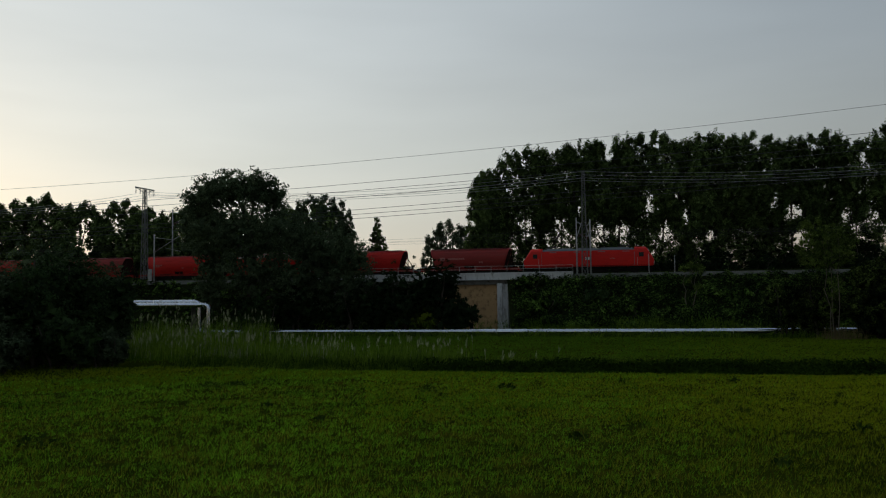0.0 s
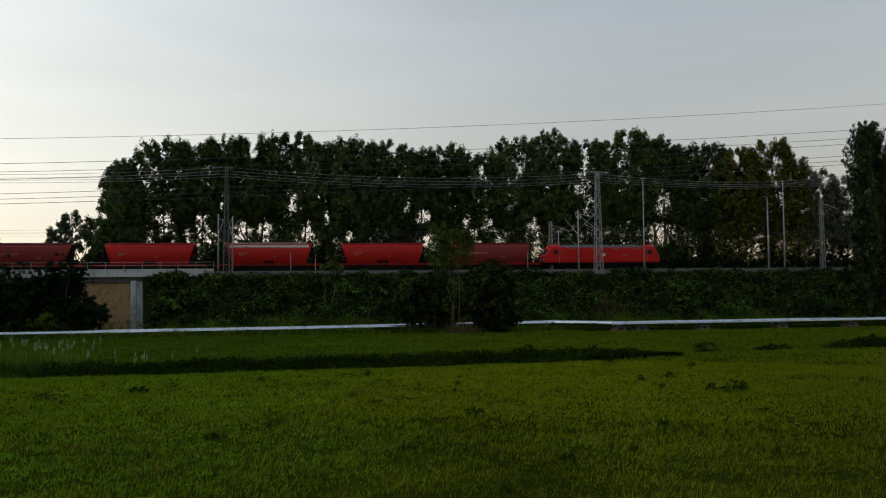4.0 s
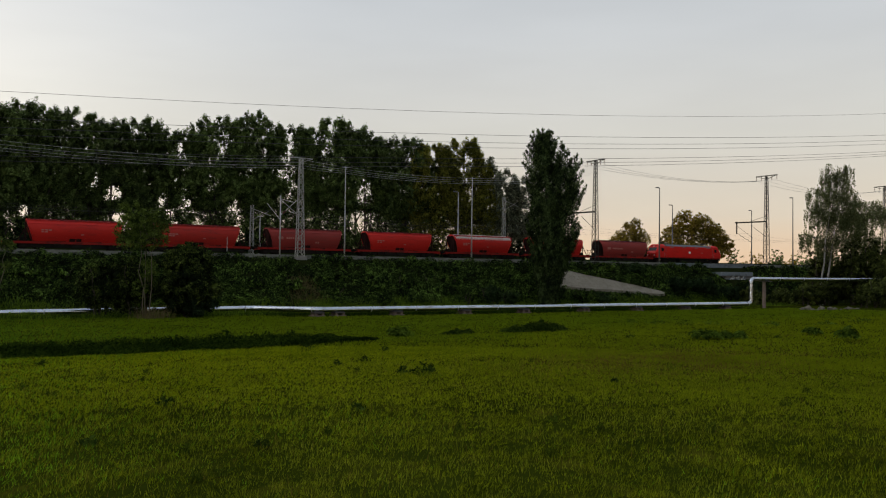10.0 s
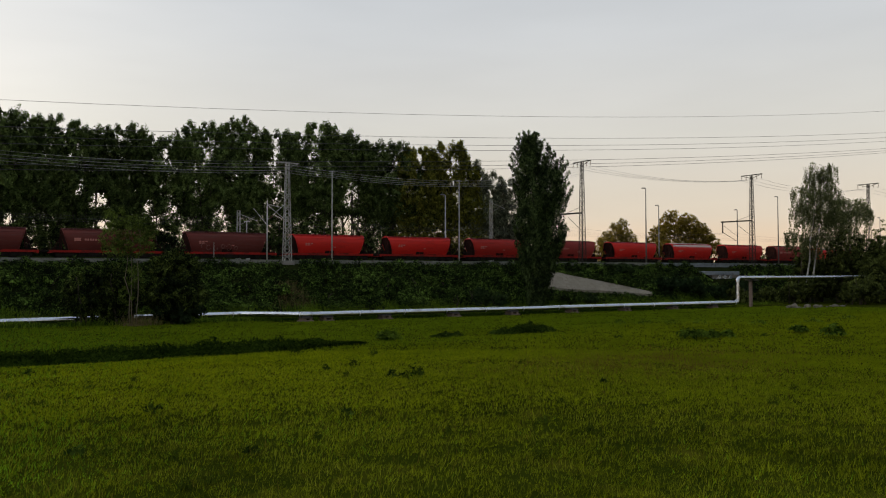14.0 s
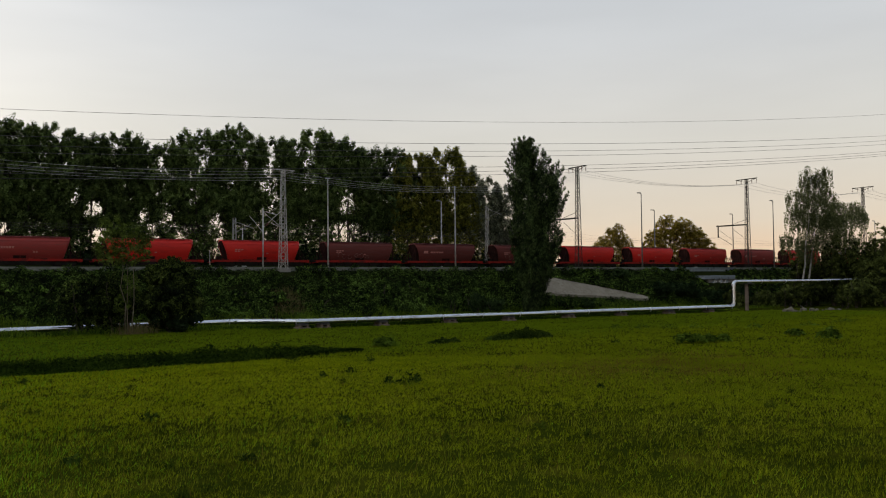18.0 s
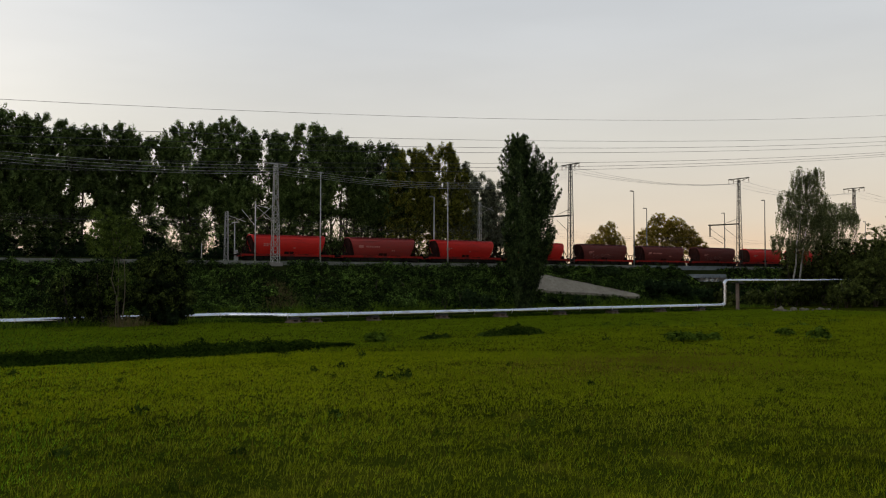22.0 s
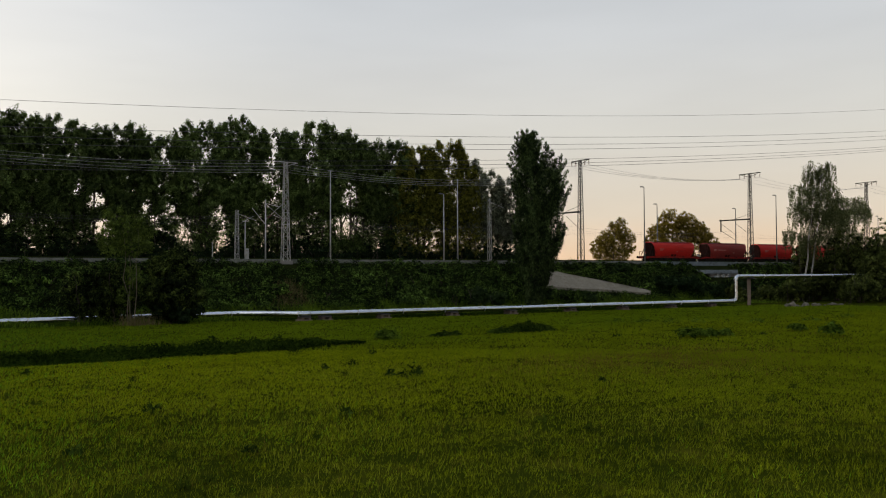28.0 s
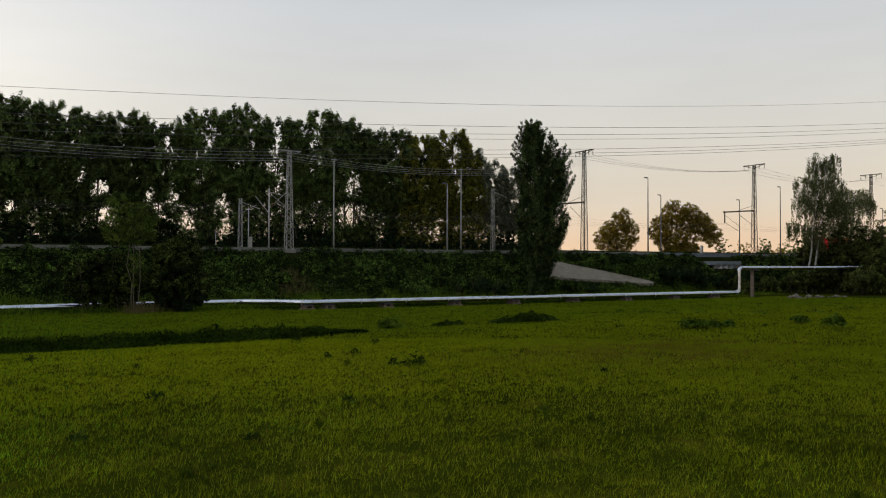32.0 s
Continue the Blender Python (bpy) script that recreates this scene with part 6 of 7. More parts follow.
# trees far behind the line on the right
tree("far_tree", 186.0, 200.0, 0.0, 18.0, 0.35, [(-6.6, 0, 13.4, 2.8, 3.0, 3.8), (6.2, 0, 15.4, 2.6, 3.0, 4.8), (-3.4, 0, 16.0, 2.4, 3.0, 3.6), (0.4, 0, 18.6, 2.4, 3.0, 4.0), (3.2, 0, 19.4, 2.4, 2.8, 4.2), (0, 0, 12.0, 5.6, 4.0, 4.4), (0.5, 0, 8.0, 5.2, 4.0, 3.6)], 1300, 0.62, 26, 0.30, M_OAK, "brownish open-crowned tree beyond the railway", "tree", seed=61, limbs=7)
tree("far_tree", 213.0, 200.0, 0.0, 20.0, 0.5, [(-7.5, 0, 17.0, 4.6, 4.0, 5.0), (-1.0, 0, 22.0, 5.2, 4.0, 5.4), (6.6, 0, 21.2, 5.2, 4.0, 5.6), (13.0, 0, 18.4, 4.4, 3.6, 5.2), (0, 0, 13.0, 9.5, 5.0, 5.0), (2.0, 0, 8.5, 10.5, 5.0, 4.0), (17.5, 0, 15.5, 4.0, 3.0, 4.2)], 2700, 0.58, 28, 0.33, M_FARTREE, "broad dark brownish tree beyond the railway", "tree", seed=62, limbs=8, core=9.0)
for i, (x, y, r, h) in enumerate(((236, 200, 4.5, 16.0), (248, 202, 5.0, 15.0), (258, 200, 4.2, 17.0), (268, 203, 5.0, 14.5), (280, 205, 6.0, 15.5), (174, 203, 4.5, 11.5), (163, 205, 4.0, 10.5), (196, 206, 5.0, 11.0), (295, 205, 7.0, 17.0), (310, 205, 7.0, 18.0))):
    bush(x, y, r, h, 230 + i, M_OAK if i % 2 else M_POPLAR, "distant brownish bush beyond the railway", group="distant bushes", size=0.32, cover=1.1)


# ---- ground cover ----
def stuff(name, me, label, category):
    return tagged(part(name, me, None), label, category, kind="stuff")


def on_ground(x, y):
    return np.array([ground_z(float(a), float(b)) for a, b in zip(x, y)])


def wedge(n, r0, r1, a0, a1, rng, power=1.0):
    """Points in the part of the meadow that lies before the camera; angles from +y towards +x."""
    r = r0 + (r1 - r0) * rng.uniform(0, 1, n) ** power
    a = np.radians(rng.uniform(a0, a1, n))
    return r * np.sin(a), r * np.cos(a)


def ditch_line(x):
    return 57.5 + 0.35 * np.sin(x * 0.11) + 0.2 * np.sin(x * 0.37 + 1.0) + 0.13 * np.maximum(x - 17.5, 0)


def in_ditch(x, y):
    mid = ditch_line(x)
    return np.abs(y - mid) < 2.5 * np.clip((29 - x) / 11.0, 0, 1)


def patchy(x, y, s, seed):
    return np.array([noise.noise((float(a) * s, float(b) * s, seed)) for a, b in zip(x, y)])


def build_grass():
    rng = np.random.default_rng(9)
    x, y = wedge(100000, 17.5, 60, -47, 64, rng, 0.9)
    keep = (~in_ditch(x, y)) & (y < 101) & (rng.uniform(0, 1, len(x)) < 0.85 + 1.1 * patchy(x, y, 0.9, 14.0))
    x, y = x[keep], y[keep]
    tall = np.clip(1 + 0.5 * patchy(x, y, 0.6, 3.0) + 0.4 * patchy(x, y, 0.12, 8.0), 0.45, 1.8)
    base = np.stack([x, y, on_ground(x, y) - 0.03], 1)
    k = 4
    lean = np.repeat(rng.normal(size=(len(x), 2)) * 0.35 + np.array([0.2, 0.0]), k, 0)
    r = np.repeat(np.hypot(x, y), k)
    b = np.repeat(base, k, 0) + rng.normal(size=(len(x) * k, 3)) * np.array([0.05, 0.05, 0.0])
    h = np.repeat(0.165 * tall, k) * rng.uniform(0.55, 1.25, len(r))
    a = rng.uniform(0, 2 * np.pi, len(r))
    side = np.stack([np.cos(a), np.sin(a), np.zeros(len(r))], 1) * ((0.012 + 0.0004 * r) * rng.uniform(0.6, 1.5, len(r)))[:, None]
    tip = np.stack([(lean[:, 0] + rng.normal(size=len(r)) * 0.3) * h, (lean[:, 1] + rng.normal(size=len(r)) * 0.3) * h, h], 1)
    tri = np.stack([b - side / 2, b + side / 2, b + tip], 1)
    near = r + 7 * np.repeat(patchy(x, y, 0.15, 17.0) + 0.9 * rng.normal(size=len(x)), k) < 36
    mx, my = wedge(70000, 34, 60, -20, 64, rng, 0.8)
    keep = ~in_ditch(mx, my)
    mb = np.stack([mx[keep], my[keep], on_ground(mx[keep], my[keep]) - 0.02], 1)
    lush = tri[:, 0, 0] + 7 * rng.normal(size=len(r)) + 10 * np.repeat(patchy(x, y, 0.08, 27.0), k) < 2
    stuff("lush_meadow_grass", faces_mesh("lush_meadow_grass", tri[lush], M_LUSHGRASS), "deep green meadow grass below the thicket", "grass")
    near, far = near & ~lush, ~near & ~lush
    stuff("meadow_grass", faces_mesh("meadow_grass", tri[near], M_GRASS), "lush green meadow grass in uneven tufts", "grass")
    middle = np.concatenate([tri[far], blades(mb, 0.14, 0.04, rng, 0.5)])
    olive = middle[:, 0, 0] + 8 * rng.normal(size=len(middle)) < 25
    stuff("middle_meadow_grass", faces_mesh("middle_meadow_grass", middle[~olive], M_FARGRASS), "short yellowish green grass in the middle of the meadow", "grass")
    stuff("olive_meadow_grass", faces_mesh("olive_meadow_grass", middle[olive], M_OLIVEGRASS), "short olive meadow grass before the ditch", "grass")
    x, y = wedge(370000, 52, 150, -44, 62, rng, 0.85)
    keep = (~in_ditch(x, y)) & (y < 103)
    x, y = x[keep], y[keep]
    b = np.stack([x, y, on_ground(x, y) - 0.02], 1)
    # no blades under the raised pipes: the dark soil stands in for shade
    open_soil = (x > 33) & (y > 90.4) & (y < 93.6)
    x, y, b = x[~open_soil], y[~open_soil], b[~open_soil]
    tri = blades(b, 0.19 * (1 + 0.6 * patchy(x, y, 0.3, 5.0)), 0.095, rng, 0.6)
    damp = y + 4 * rng.normal(size=len(y)) + 8 * patchy(x, y, 0.06, 33.0) > np.interp(x, [20, 36, 60], [56, 60, 66])
    fresh = damp & (x + 9 * rng.normal(size=len(x)) < 6)
    damp_only = damp & ~fresh
    stuff("far_meadow_grass", faces_mesh("far_meadow_grass", tri[damp_only], M_DAMPGRASS), "green meadow grass beyond the ditch", "grass")
    stuff("fresh_meadow_grass", faces_mesh("fresh_meadow_grass", tri[fresh], M_GREENGRASS), "fresh green meadow grass between ditch and pipes", "grass")
    stuff("open_meadow_grass", faces_mesh("open_meadow_grass", tri[~damp], M_FARGRASS), "yellowish green grass of the open meadow", "grass")
    # lusher growth along the pipes and the foot of the bank
    x = rng.uniform(-48, 130, 60000)
    y = rng.uniform(88.0, 106.0, 60000)
    keep = (y > 100.4) | ((x > 40) & (y > 96.5)) | ((y > 95.5) & (y < 99.2) & (x < 36))
    x, y = x[keep], y[keep]
    zz = np.where(y > 103.2, np.interp(y, [103.2, 104.2, 107], [0, 0.25, 1.95]), 0)
    x2, y2 = rng.uniform(-17, 126, 30000), 106.3 - 3.8 * rng.uniform(0, 1, 30000) ** 0.7
    lump = patchy(x2, y2, 0.2, 51.0)
    x2, y2 = x2[lump > -0.25], y2[lump > -0.25]
    x, y, zz = np.concatenate([x, x2]), np.concatenate([y, y2]), np.concatenate([zz, np.interp(y2, [103.2, 104.2, 107], [0, 0.25, 1.95])])
    b = np.stack([x, y, zz], 1)
    stuff("foot_grass", faces_mesh("foot_grass", blades(b, 0.62 * (1 + 0.6 * patchy(x, y, 0.25, 6.0)), 0.08, rng, 0.4), M_FOOT), "tall fresh green grass along the foot of the bank", "grass")

    # rank grass under the raised pipes, their shade put into its dark colour
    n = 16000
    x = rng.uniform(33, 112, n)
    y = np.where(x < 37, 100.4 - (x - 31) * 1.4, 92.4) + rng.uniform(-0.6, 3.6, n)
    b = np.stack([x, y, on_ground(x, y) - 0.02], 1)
    # and a ragged fringe that hides the foot of the low pipes, in the same shade-dark colour
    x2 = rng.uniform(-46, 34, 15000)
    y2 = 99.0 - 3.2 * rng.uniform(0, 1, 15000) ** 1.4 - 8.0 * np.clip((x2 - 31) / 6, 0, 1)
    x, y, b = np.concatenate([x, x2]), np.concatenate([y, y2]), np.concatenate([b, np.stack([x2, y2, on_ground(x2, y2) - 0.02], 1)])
    stuff("pipe_side_grass", faces_mesh("pipe_side_grass", blades(b, 0.42 * (1 + 0.6 * patchy(x, y, 0.4, 81.0)), 0.07, rng, 0.4), M_SEDGE_SHADE), "rank grass coloured dark for the shade below the heating pipes", "grass")

    # paler upright stalks: light seed tips, with blade highlights put into the colour
    x, y = wedge(85000, 17.5, 50, -47, 64, rng, 0.95)
    keep = (~in_ditch(x, y)) & (rng.uniform(0, 1, len(x)) < 0.55 + 1.2 * patchy(x, y, 0.5, 61.0) + 0.6 * patchy(x, y, 2.1, 63.0))
    x, y = x[keep], y[keep]
    b = np.stack([x, y, on_ground(x, y)], 1)
    stuff("grass_stalks", faces_mesh("grass_stalks", blades(b, 0.22, 0.012 + 0.0003 * np.hypot(x, y), rng, 0.32), M_TIPS), "pale green grass stalks standing above the meadow grass", "grass")

    # grass gone to seed in a patch of the meadow, and scattered elsewhere
    x, y = np.concatenate([rng.normal(38, 6, 14000), rng.uniform(-15, 70, 7000)]), np.concatenate([rng.normal(37.2, 3.6, 14000), rng.uniform(18, 52, 7000)])
    keep = (~in_ditch(x, y)) & (np.hypot(x, y) > 18) & (rng.uniform(0, 1, len(x)) < 0.6 + patchy(x, y, 0.35, 41.0))
    x, y = x[keep], y[keep]
    b = np.stack([x, y, on_ground(x, y)], 1)
    stuff("seeding_grass", faces_mesh("seeding_grass", blades(b, 0.26, 0.022, rng, 0.25), M_SEEDING), "thin brownish grass gone to seed in the meadow", "grass")


build_grass()


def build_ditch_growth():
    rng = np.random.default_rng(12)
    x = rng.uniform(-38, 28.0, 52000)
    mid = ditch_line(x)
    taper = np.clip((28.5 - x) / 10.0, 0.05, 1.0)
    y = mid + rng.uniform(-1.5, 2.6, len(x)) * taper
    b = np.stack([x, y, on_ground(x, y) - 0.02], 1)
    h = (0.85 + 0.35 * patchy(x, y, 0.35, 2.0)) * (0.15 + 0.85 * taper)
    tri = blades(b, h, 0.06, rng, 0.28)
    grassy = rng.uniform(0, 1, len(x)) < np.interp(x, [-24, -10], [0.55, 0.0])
    stuff("ditch_sedge", faces_mesh("ditch_sedge", tri[~grassy], M_SEDGE_SHADE), "dark rank sedge filling the ditch", "sedge")
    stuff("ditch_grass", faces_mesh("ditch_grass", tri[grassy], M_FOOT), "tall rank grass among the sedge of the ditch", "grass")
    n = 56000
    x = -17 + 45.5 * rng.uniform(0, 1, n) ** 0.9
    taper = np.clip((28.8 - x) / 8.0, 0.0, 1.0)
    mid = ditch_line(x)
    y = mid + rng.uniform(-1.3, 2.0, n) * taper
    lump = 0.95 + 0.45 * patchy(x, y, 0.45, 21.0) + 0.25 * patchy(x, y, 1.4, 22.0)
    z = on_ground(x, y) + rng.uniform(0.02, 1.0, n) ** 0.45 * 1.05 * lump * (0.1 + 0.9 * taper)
    stuff("ditch_herbs", faces_mesh("ditch_herbs", leaf_faces(np.stack([x, y, z], 1), 0.17, rng, 0.4, 1.1), M_SEDGE_SHADE), "dark lumpy herbs and nettles growing in the ditch", "herbs")
    # reeds with pale seed heads towards the thicket
    def reeds(n, x0, x1, y0, y1, tall):
        x, y = rng.uniform(x0, x1, n), rng.uniform(y0, y1, n)
        keep = rng.uniform(0, 1, n) < 0.45 + 1.1 * patchy(x, y, 0.32, 31.0)
        x, y = x[keep], y[keep]
        return x, y, tall * (1 + 0.45 * patchy(x, y, 0.22, 4.0))
    beds = [reeds(9000, -47, -27, 61.5, 72, 1.25), reeds(6500, -58, -42, 72, 90, 2.3), reeds(5200, -28, -14, 60.0, 66.0, 1.25), reeds(2600, -15, 3, 59.8, 63.0, 0.7)]
    x, y, h = (np.concatenate([b[k] for b in beds]) for k in range(3))
    b = np.stack([x, y, on_ground(x, y) - 0.02], 1)
    pale = rng.uniform(0, 1, len(x)) < np.where(x < -15, 0.05, -0.2) + 0.5 * patchy(x, y, 0.2, 71.0)
    stuff("reed_bed", faces_mesh("reed_bed", blades(b[~pale], h[~pale], 0.055, rng, 0.2), M_FOOT), "tall rank reeds and grasses by the ditch", "reed")
    stuff("pale_reed_bed", faces_mesh("pale_reed_bed", blades(b[pale], h[pale], 0.06, rng, 0.2), M_REED), "pale bluish green reeds among the rank grass", "reed")
    pick = rng.uniform(0, 1, len(x)) < np.where(x < -27, 0.030, np.where(x < -6, 0.020, 0.004))
    x, y, h = x[pick], y[pick], h[pick]
    stem = np.stack([x, y, on_ground(x, y)], 1)
    top = stem + np.stack([rng.normal(size=len(x)) * 0.12, 0 * x, h * rng.uniform(0.9, 1.4, len(x))], 1)
    p = np.repeat(top, 12, 0) + rng.normal(size=(len(x) * 12, 3)) * np.array([0.03, 0.03, 0.10])
    side = np.array([0.012, 0, 0])
    stuff("reed_stems", faces_mesh("reed_stems", np.stack([stem - side, stem + side, top], 1), M_REED), "thin pale stems of reeds by the ditch", "reed")
    stuff("reed_plumes", faces_mesh("reed_plumes", blades(p, 0.30, 0.05, rng, 0.22), M_REED), "pale seed heads above the reeds", "reed")


build_ditch_growth()


def build_brambles():
    rng = np.random.default_rng(15)

    def cover(n, x0, x1, power=1.0):
        x = x0 + (x1 - x0) * rng.uniform(0, 1, n) ** power
        y = rng.uniform(104.9, 115.5, n)
        top = np.interp(x, [85, 89.6, 98.4, 103.6, 108.0], [113.6, 113.0, 110.2, 108.6, 106.9])
        low = np.interp(x, [85, 88.5, 96.1, 108], [108.6, 108.0, 107.3, 106.2])
        bare = ((x > 85) & (x < 107.8) & (y < top) & (y > low)) | ((x > 127.2) & (x < 138.0) & (y > 109.6)) | ((np.abs(x - 43.2) < 1.5) & (y > 113.6))
        bare |= (x > -30) & (x < -20.0 + np.maximum(115.2 - y, 0) * 0.21)
        x, y = x[~bare], y[~bare]
        lump = patchy(x, y, 0.45, 9.0)
        keep = rng.uniform(0, 1, len(x)) < 0.72 + 0.7 * lump
        x, y, lump = x[keep], y[keep], lump[keep]
        z = np.interp(y, [q[0] for q in SLOPE[:8]], [q[1] for q in SLOPE[:8]])
        out = rng.uniform(0.1, 1, len(x)) * (0.45 + 1.5 * np.maximum(lump, -0.2))
        return np.stack([x, y - out * 0.5, z + out * 0.8 + 0.05], 1)
    def clumps(n, x0, x1, k, size):
        c = np.repeat(cover(n, x0, x1), k, 0)
        off = unit(rng.normal(size=c.shape)) * rng.uniform(0, 1, (len(c), 1)) ** 0.5
        return leaf_faces(c + off * np.array([0.42, 0.3, 0.3]), size, rng, facing=off * 0.9 + np.array([0, -0.45, 0.9]), simple=True)
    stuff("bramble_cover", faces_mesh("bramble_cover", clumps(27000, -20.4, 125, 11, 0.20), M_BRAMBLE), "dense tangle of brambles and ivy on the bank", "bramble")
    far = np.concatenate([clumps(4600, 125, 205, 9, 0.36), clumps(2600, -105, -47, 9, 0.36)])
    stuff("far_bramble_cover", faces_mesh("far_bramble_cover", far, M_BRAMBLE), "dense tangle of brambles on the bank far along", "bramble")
    n = 900
    x, y = rng.normal(41.0, 1.1, n), rng.uniform(105.2, 110.0, n)
    b = np.stack([x, y, np.interp(y, [104.2, 107.0, 110.0], [0.25, 1.95, 3.85])], 1)
    stuff("dry_stems", faces_mesh("dry_stems", blades(b, 1.2, 0.05, rng, 0.3), M_DRY), "patch of brown dry stems on the bank", "dry grass")
    n = 330
    x, y = rng.normal(18.4, 1.0, n), rng.normal(93.6, 0.35, n)
    b = np.stack([x, y, on_ground(x, y)], 1)
    stuff("dry_grass", faces_mesh("dry_grass", blades(b, 1.35, 0.04, rng, 0.28), M_DRY), "tuft of pale dry grass at the foot of the bush", "dry grass")


build_brambles()


def weed(x, y, r, h, seed, label="clump of dark broad-leaved dock in the meadow"):
    """A low clump: leaves on short stalks, broad in the large clumps."""
    if r < 0.6:
        r, h = r * 0.75, h * 0.8
    rng = np.random.default_rng(5000 + seed)
    t = thing("weed_clump", pose(x, y, ground_z(x, y)), label, "weed", "weed clumps in the meadow")
    n = int(60 + 200 * r) if h > 0.5 else int(24 + 60 * r)
    a, d = rng.uniform(0, 2 * np.pi, n), rng.uniform(0, 1, n) ** 0.6
    dome = h * (1 - 0.55 * d * d) * (0.65 + 0.5 * np.abs(np.sin(a * 2.5 + seed)))
    p = np.stack([d * r * (1 + 0.35 * np.sin(3 * a + seed)) * np.cos(a), d * r * 0.8 * (1 + 0.3 * np.cos(2 * a + seed)) * np.sin(a), dome * (0.35 + 0.65 * rng.uniform(0, 1, n) ** 0.5)], 1)
    facing = np.stack([np.cos(a) * d, np.sin(a) * d, np.full(n, 1.1)], 1)
    part("leaves", faces_mesh("leaves", leaf_faces(p, 0.27, rng, long=1.3, facing=facing) if r > 0.75 and h > 0.5 else leaf_faces(p * np.array([1.0, 1.0, 1.5]), 0.12, rng, 0.0, 1.5), M_WEED if r > 0.75 else M_MOUND), None, t)
    for i in range(7):
        b = (rng.normal() * r * 0.35, rng.normal() * r * 0.25)
        part("stalk", Geo().tube([(b[0], b[1], -0.05), (b[0] * 1.25, b[1] * 1.25, h * rng.uniform(0.7, 1.1))], [0.014, 0.006], 5), M_WEED, t)
    return t


for i, (x, y, r, h) in enumerate(((-11.8, 42.8, 0.8, 0.35), (-7.9, 45.1, 0.45, 0.3), (-25.2, 43.1, 0.8, 0.25), (-22.5, 44.9, 0.9, 0.25), (-23.8, 43.6, 0.7, 0.22), (-22.0, 25.6, 0.7, 0.28), (20.9, 37.6, 0.7, 0.5), (20.3, 38.9, 0.4, 0.35), (21.6, 38.3, 0.4, 0.35), (53.4, 48.8, 1.0, 0.85), (54.6, 48.4, 0.9, 0.75), (56.0, 48.5, 0.9, 0.7), (57.8, 48.4, 0.8, 0.65), (64.2, 42.7, 1.1, 1.25), (67.8, 48.6, 0.9, 0.7), (31.6, 61.5, 0.9, 0.8), (48.1, 51.4, 0.55, 0.45), (7.2, 33.8, 0.5, 0.3), (60.4, 46.6, 0.5, 0.3), (4.0, 49.7, 0.35, 0.4), (-8.4, 45.2, 0.5, 0.3), (18.5, 43.3, 0.35, 0.35), (20.7, 44.3, 0.4, 0.35), (20.6, 53.2, 0.5, 0.4), (24.8, 49.9, 0.5, 0.35), (3.5, 27.0, 0.35, 0.25), (-3.0, 30.5, 0.4, 0.25), (8.0, 24.5, 0.35, 0.22), (13.5, 29.5, 0.4, 0.25), (28.0, 31.0, 0.3, 0.25), (-14.0, 33.0, 0.35, 0.25), (-18.0, 36.0, 0.4, 0.25), (62.0, 66.4, 1.0, 0.4), (64.6, 65.2, 1.1, 0.4), (67.2, 63.6, 1.0, 0.4), (69.8, 62.2, 1.0, 0.45), (74.6, 58.4, 1.1, 0.4), (82.0, 57.0, 1.4, 0.35), (91.4, 58.9, 1.5, 0.4))):
    weed(x, y, r, h, i)


def tuft(x, y, r, h, seed):
    """A small broken tuft of dark coarse leaves that stands out of the grass."""
    rng = np.random.default_rng(8000 + seed)
    t = thing("weed_tuft", pose(x, y, ground_z(x, y)), "small dark tuft of coarse weeds in the meadow grass", "weed", "small weed tufts in the meadow")
    n = int(40 + 90 * r)
    a, d = rng.uniform(0, 2 * np.pi, n), rng.uniform(0, 1, n) ** 0.55
    b = np.stack([d * r * np.cos(a), d * r * 0.7 * np.sin(a), np.full(n, 0.02)], 1)
    p = b[::2] + np.stack([0 * b[::2, 0], 0 * b[::2, 0], h * rng.uniform(0.4, 1.1, len(b[::2]))], 1)
    faces = np.concatenate([blades(b, h * rng.uniform(0.6, 1.2, n), 0.03, rng, 0.5), blades(p, 0.10, 0.05, rng, 1.2)])
    part("foliage", faces_mesh("foliage", faces, M_TUFT), None, t)
    return t


rngt = random.Random(77)
for i in range(46):
    bearing, far = math.radians(rngt.uniform(-42, 62)), rngt.uniform(18.5, 50)
    x, y = far * math.sin(bearing), far * math.cos(bearing)
    tuft(x, y, rngt.uniform(0.10, 0.30) * (0.5 + far / 60), rngt.uniform(0.16, 0.27), i)


def sedge_mound(x, y, rx, ry, h, seed, fresh=None):
    """A dark rank tussock that stands out of the meadow."""
    rng = np.random.default_rng(6000 + seed)
    t = thing("sedge_mound", pose(x, y, ground_z(x, y)), "tuft of tall pale grass in the meadow" if fresh else "dark rank mound of sedge and nettles in the meadow", "weed")
    n = int(1200 * rx * ry)
    a, d = rng.uniform(0, 2 * np.pi, n), rng.uniform(0, 1, n) ** 0.5
    b = np.stack([d * rx * np.cos(a), d * ry * np.sin(a), np.full(n, -0.05)], 1)
    lump = np.array([noise.noise((float(u) * 1.3, float(v) * 1.3, seed)) for u, v in b[:, :2]])
    tall = h * (1.0 - 0.75 * d ** 2) * (1 + 0.9 * lump)
    part("tussock", faces_mesh("tussock", blades(b[::2], tall[::2], 0.07, rng, 0.3), fresh or M_MOUND), None, t)
    p = b[1::2].copy()
    p[:, 2] = tall[1::2] * rng.uniform(0.15, 0.95, len(p))
    if not fresh:
        part("leaves", faces_mesh("leaves", leaf_faces(p, 0.2, rng, 0.4, 1.2), M_MOUND), M_MOUND, t)
    return t


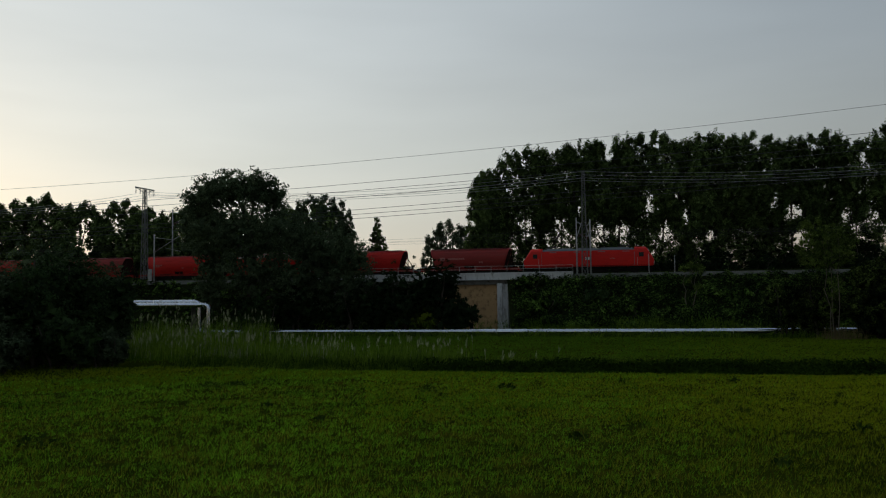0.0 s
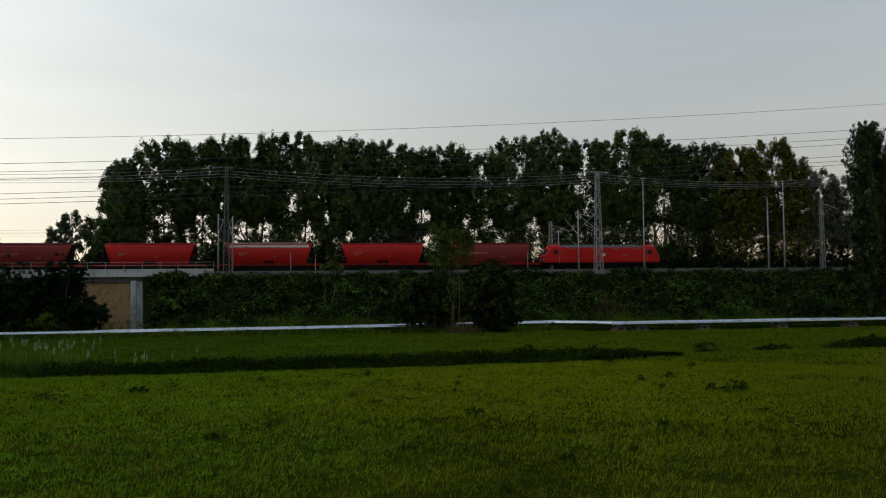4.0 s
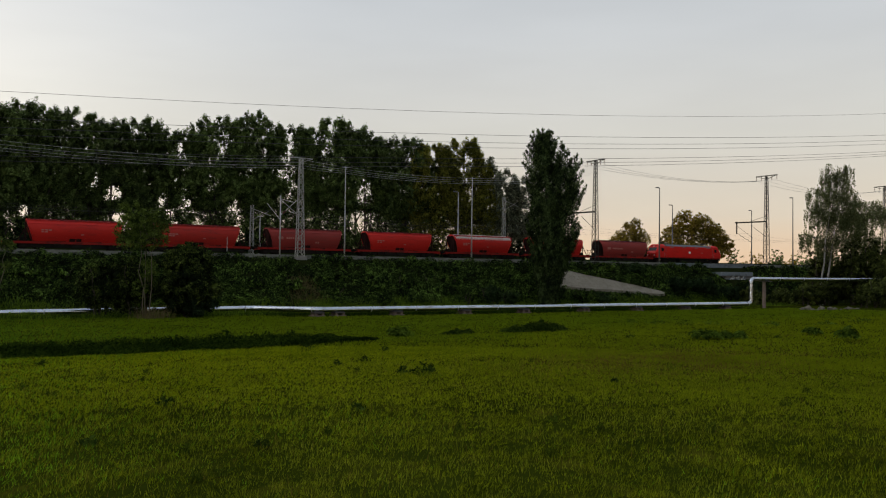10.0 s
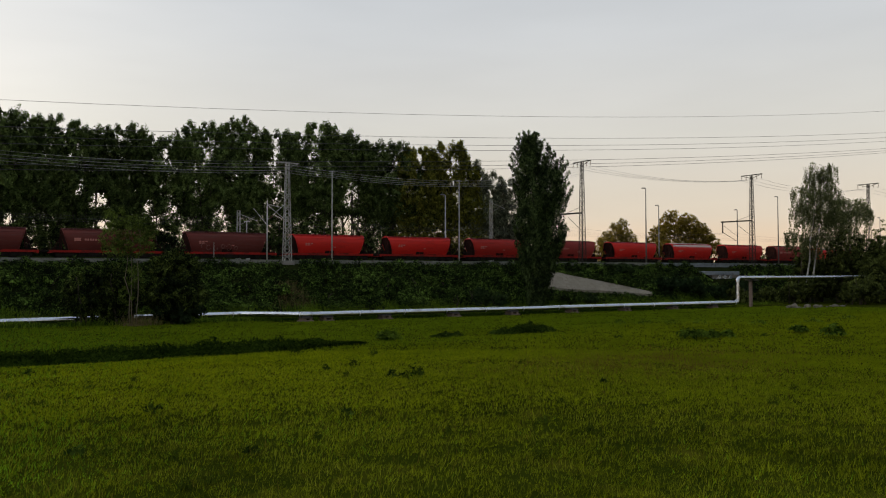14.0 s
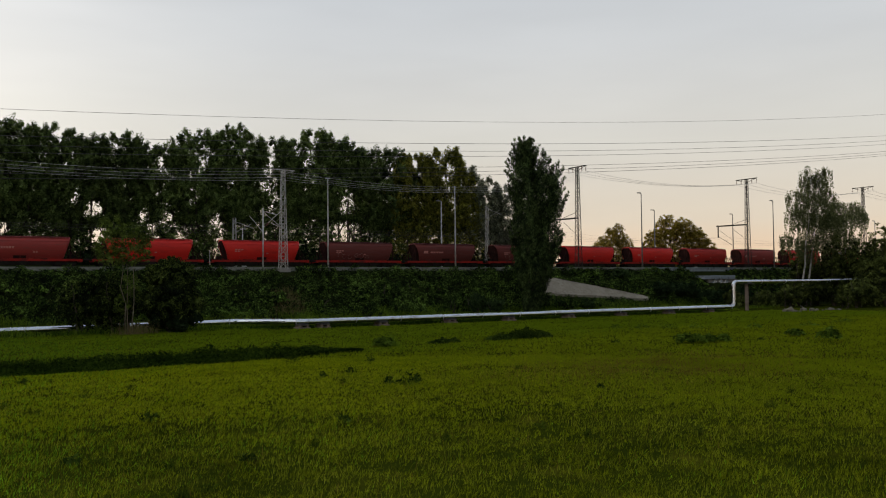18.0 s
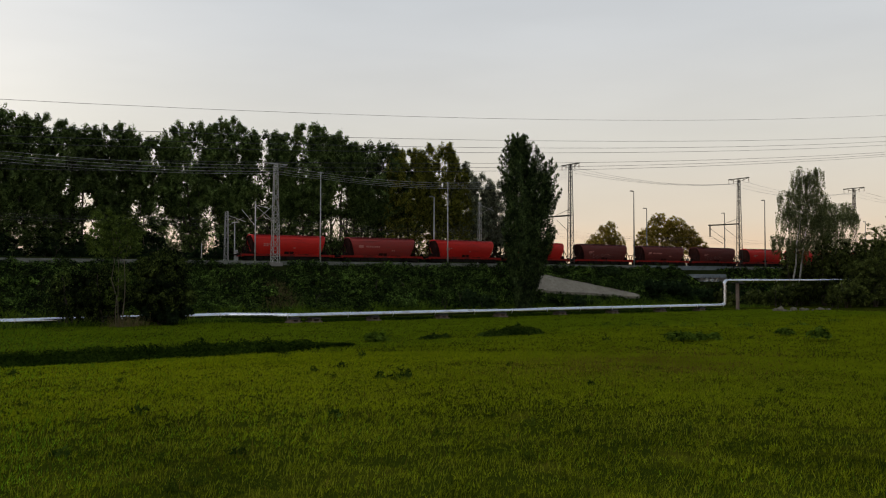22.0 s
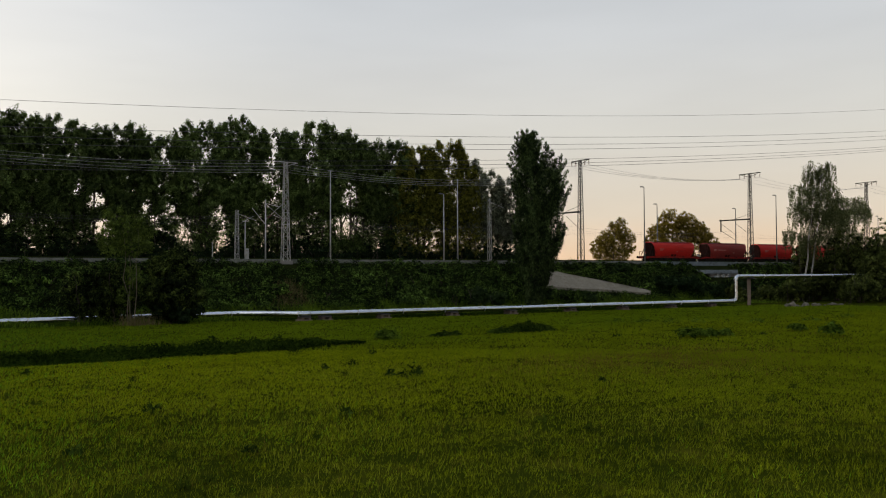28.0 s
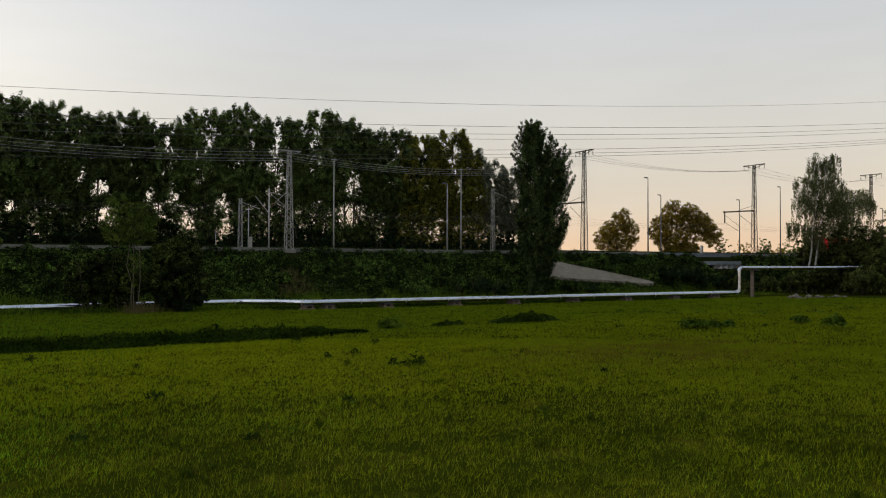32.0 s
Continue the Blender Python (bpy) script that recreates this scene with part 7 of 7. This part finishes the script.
sedge_mound(47.6, 62.4, 2.5, 1.2, 0.95, 1)
sedge_mound(44.6, 62.6, 1.8, 0.8, 0.55, 2)
sedge_mound(32.2, 61.6, 1.0, 0.7, 0.95, 3, M_FOOT)
sedge_mound(38.0, 62.2, 1.7, 0.6, 0.45, 4)


def stone(x, y, r, seed):
    rng = random.Random(seed)
    bm = bmesh.new()
    bmesh.ops.create_icosphere(bm, subdivisions=1 + seed % 2, radius=r)
    for v in bm.verts:
        v.co *= 1 + 0.6 * noise.noise(v.co * (1.7 / r) + Vector((seed * 3.7, 0, 0)))
        v.co.z *= 0.45 + 0.2 * (seed % 3)
    me = bpy.data.meshes.new("boulder")
    bm.to_mesh(me)
    bm.free()
    me.materials.append(M_RUBBLE)
    ob = part("boulder", me, M_RUBBLE, at=pose(x, y, r * 0.25, 0, 0, rng.uniform(0, 360)))
    return tagged(ob, "rough grey-brown lump of broken stone lying in grass", "boulder", "broken stones")


rngs = random.Random(8)
for i in range(22):
    stone(115.5 + 13 * rngs.random() ** 1.3, 84.5 + rngs.uniform(-1.2, 1.4), 0.16 + 0.5 * rngs.random() ** 2, i + 1)


for i in range(18):
    bx = rngs.uniform(-19.0, -13.5)
    stone(bx, rngs.uniform(101.8, 103.6), rngs.uniform(0.25, 0.7), 60 + i)


# ---- sleepers under the near rails ----
def build_sleepers():
    me = Geo().box(-0.13, 0.13, -1.3, 1.3, RAIL_Z - 0.36, RAIL_Z - 0.16).mesh("sleeper")
    me.materials.append(M_SLEEPER)
    for tr in TRACKS:
        for i in range(250):
            part("sleeper", me, M_SLEEPER, tr, at=pose(-40 + i * 0.62, 0, 0))


build_sleepers()


# ---- motion of the train: a steady run to the right that slows a little ----
def front_at(t):
    return -0.31 + 13.874 * t - 0.00741 * t * t


def motions():
    times = [0, 4, 8, 12, 16, 20, 24, 28, 32]
    walk(LOCO, [(t, pose(front_at(t) - 9.45, 121.5, RAIL_Z)) for t in times])
    for k, w in enumerate(WAGONS):
        walk(w, [(t, pose(front_at(t) - 20.9 - 5.95 - 16.234 * k, 121.5, RAIL_Z)) for t in times])


motions()
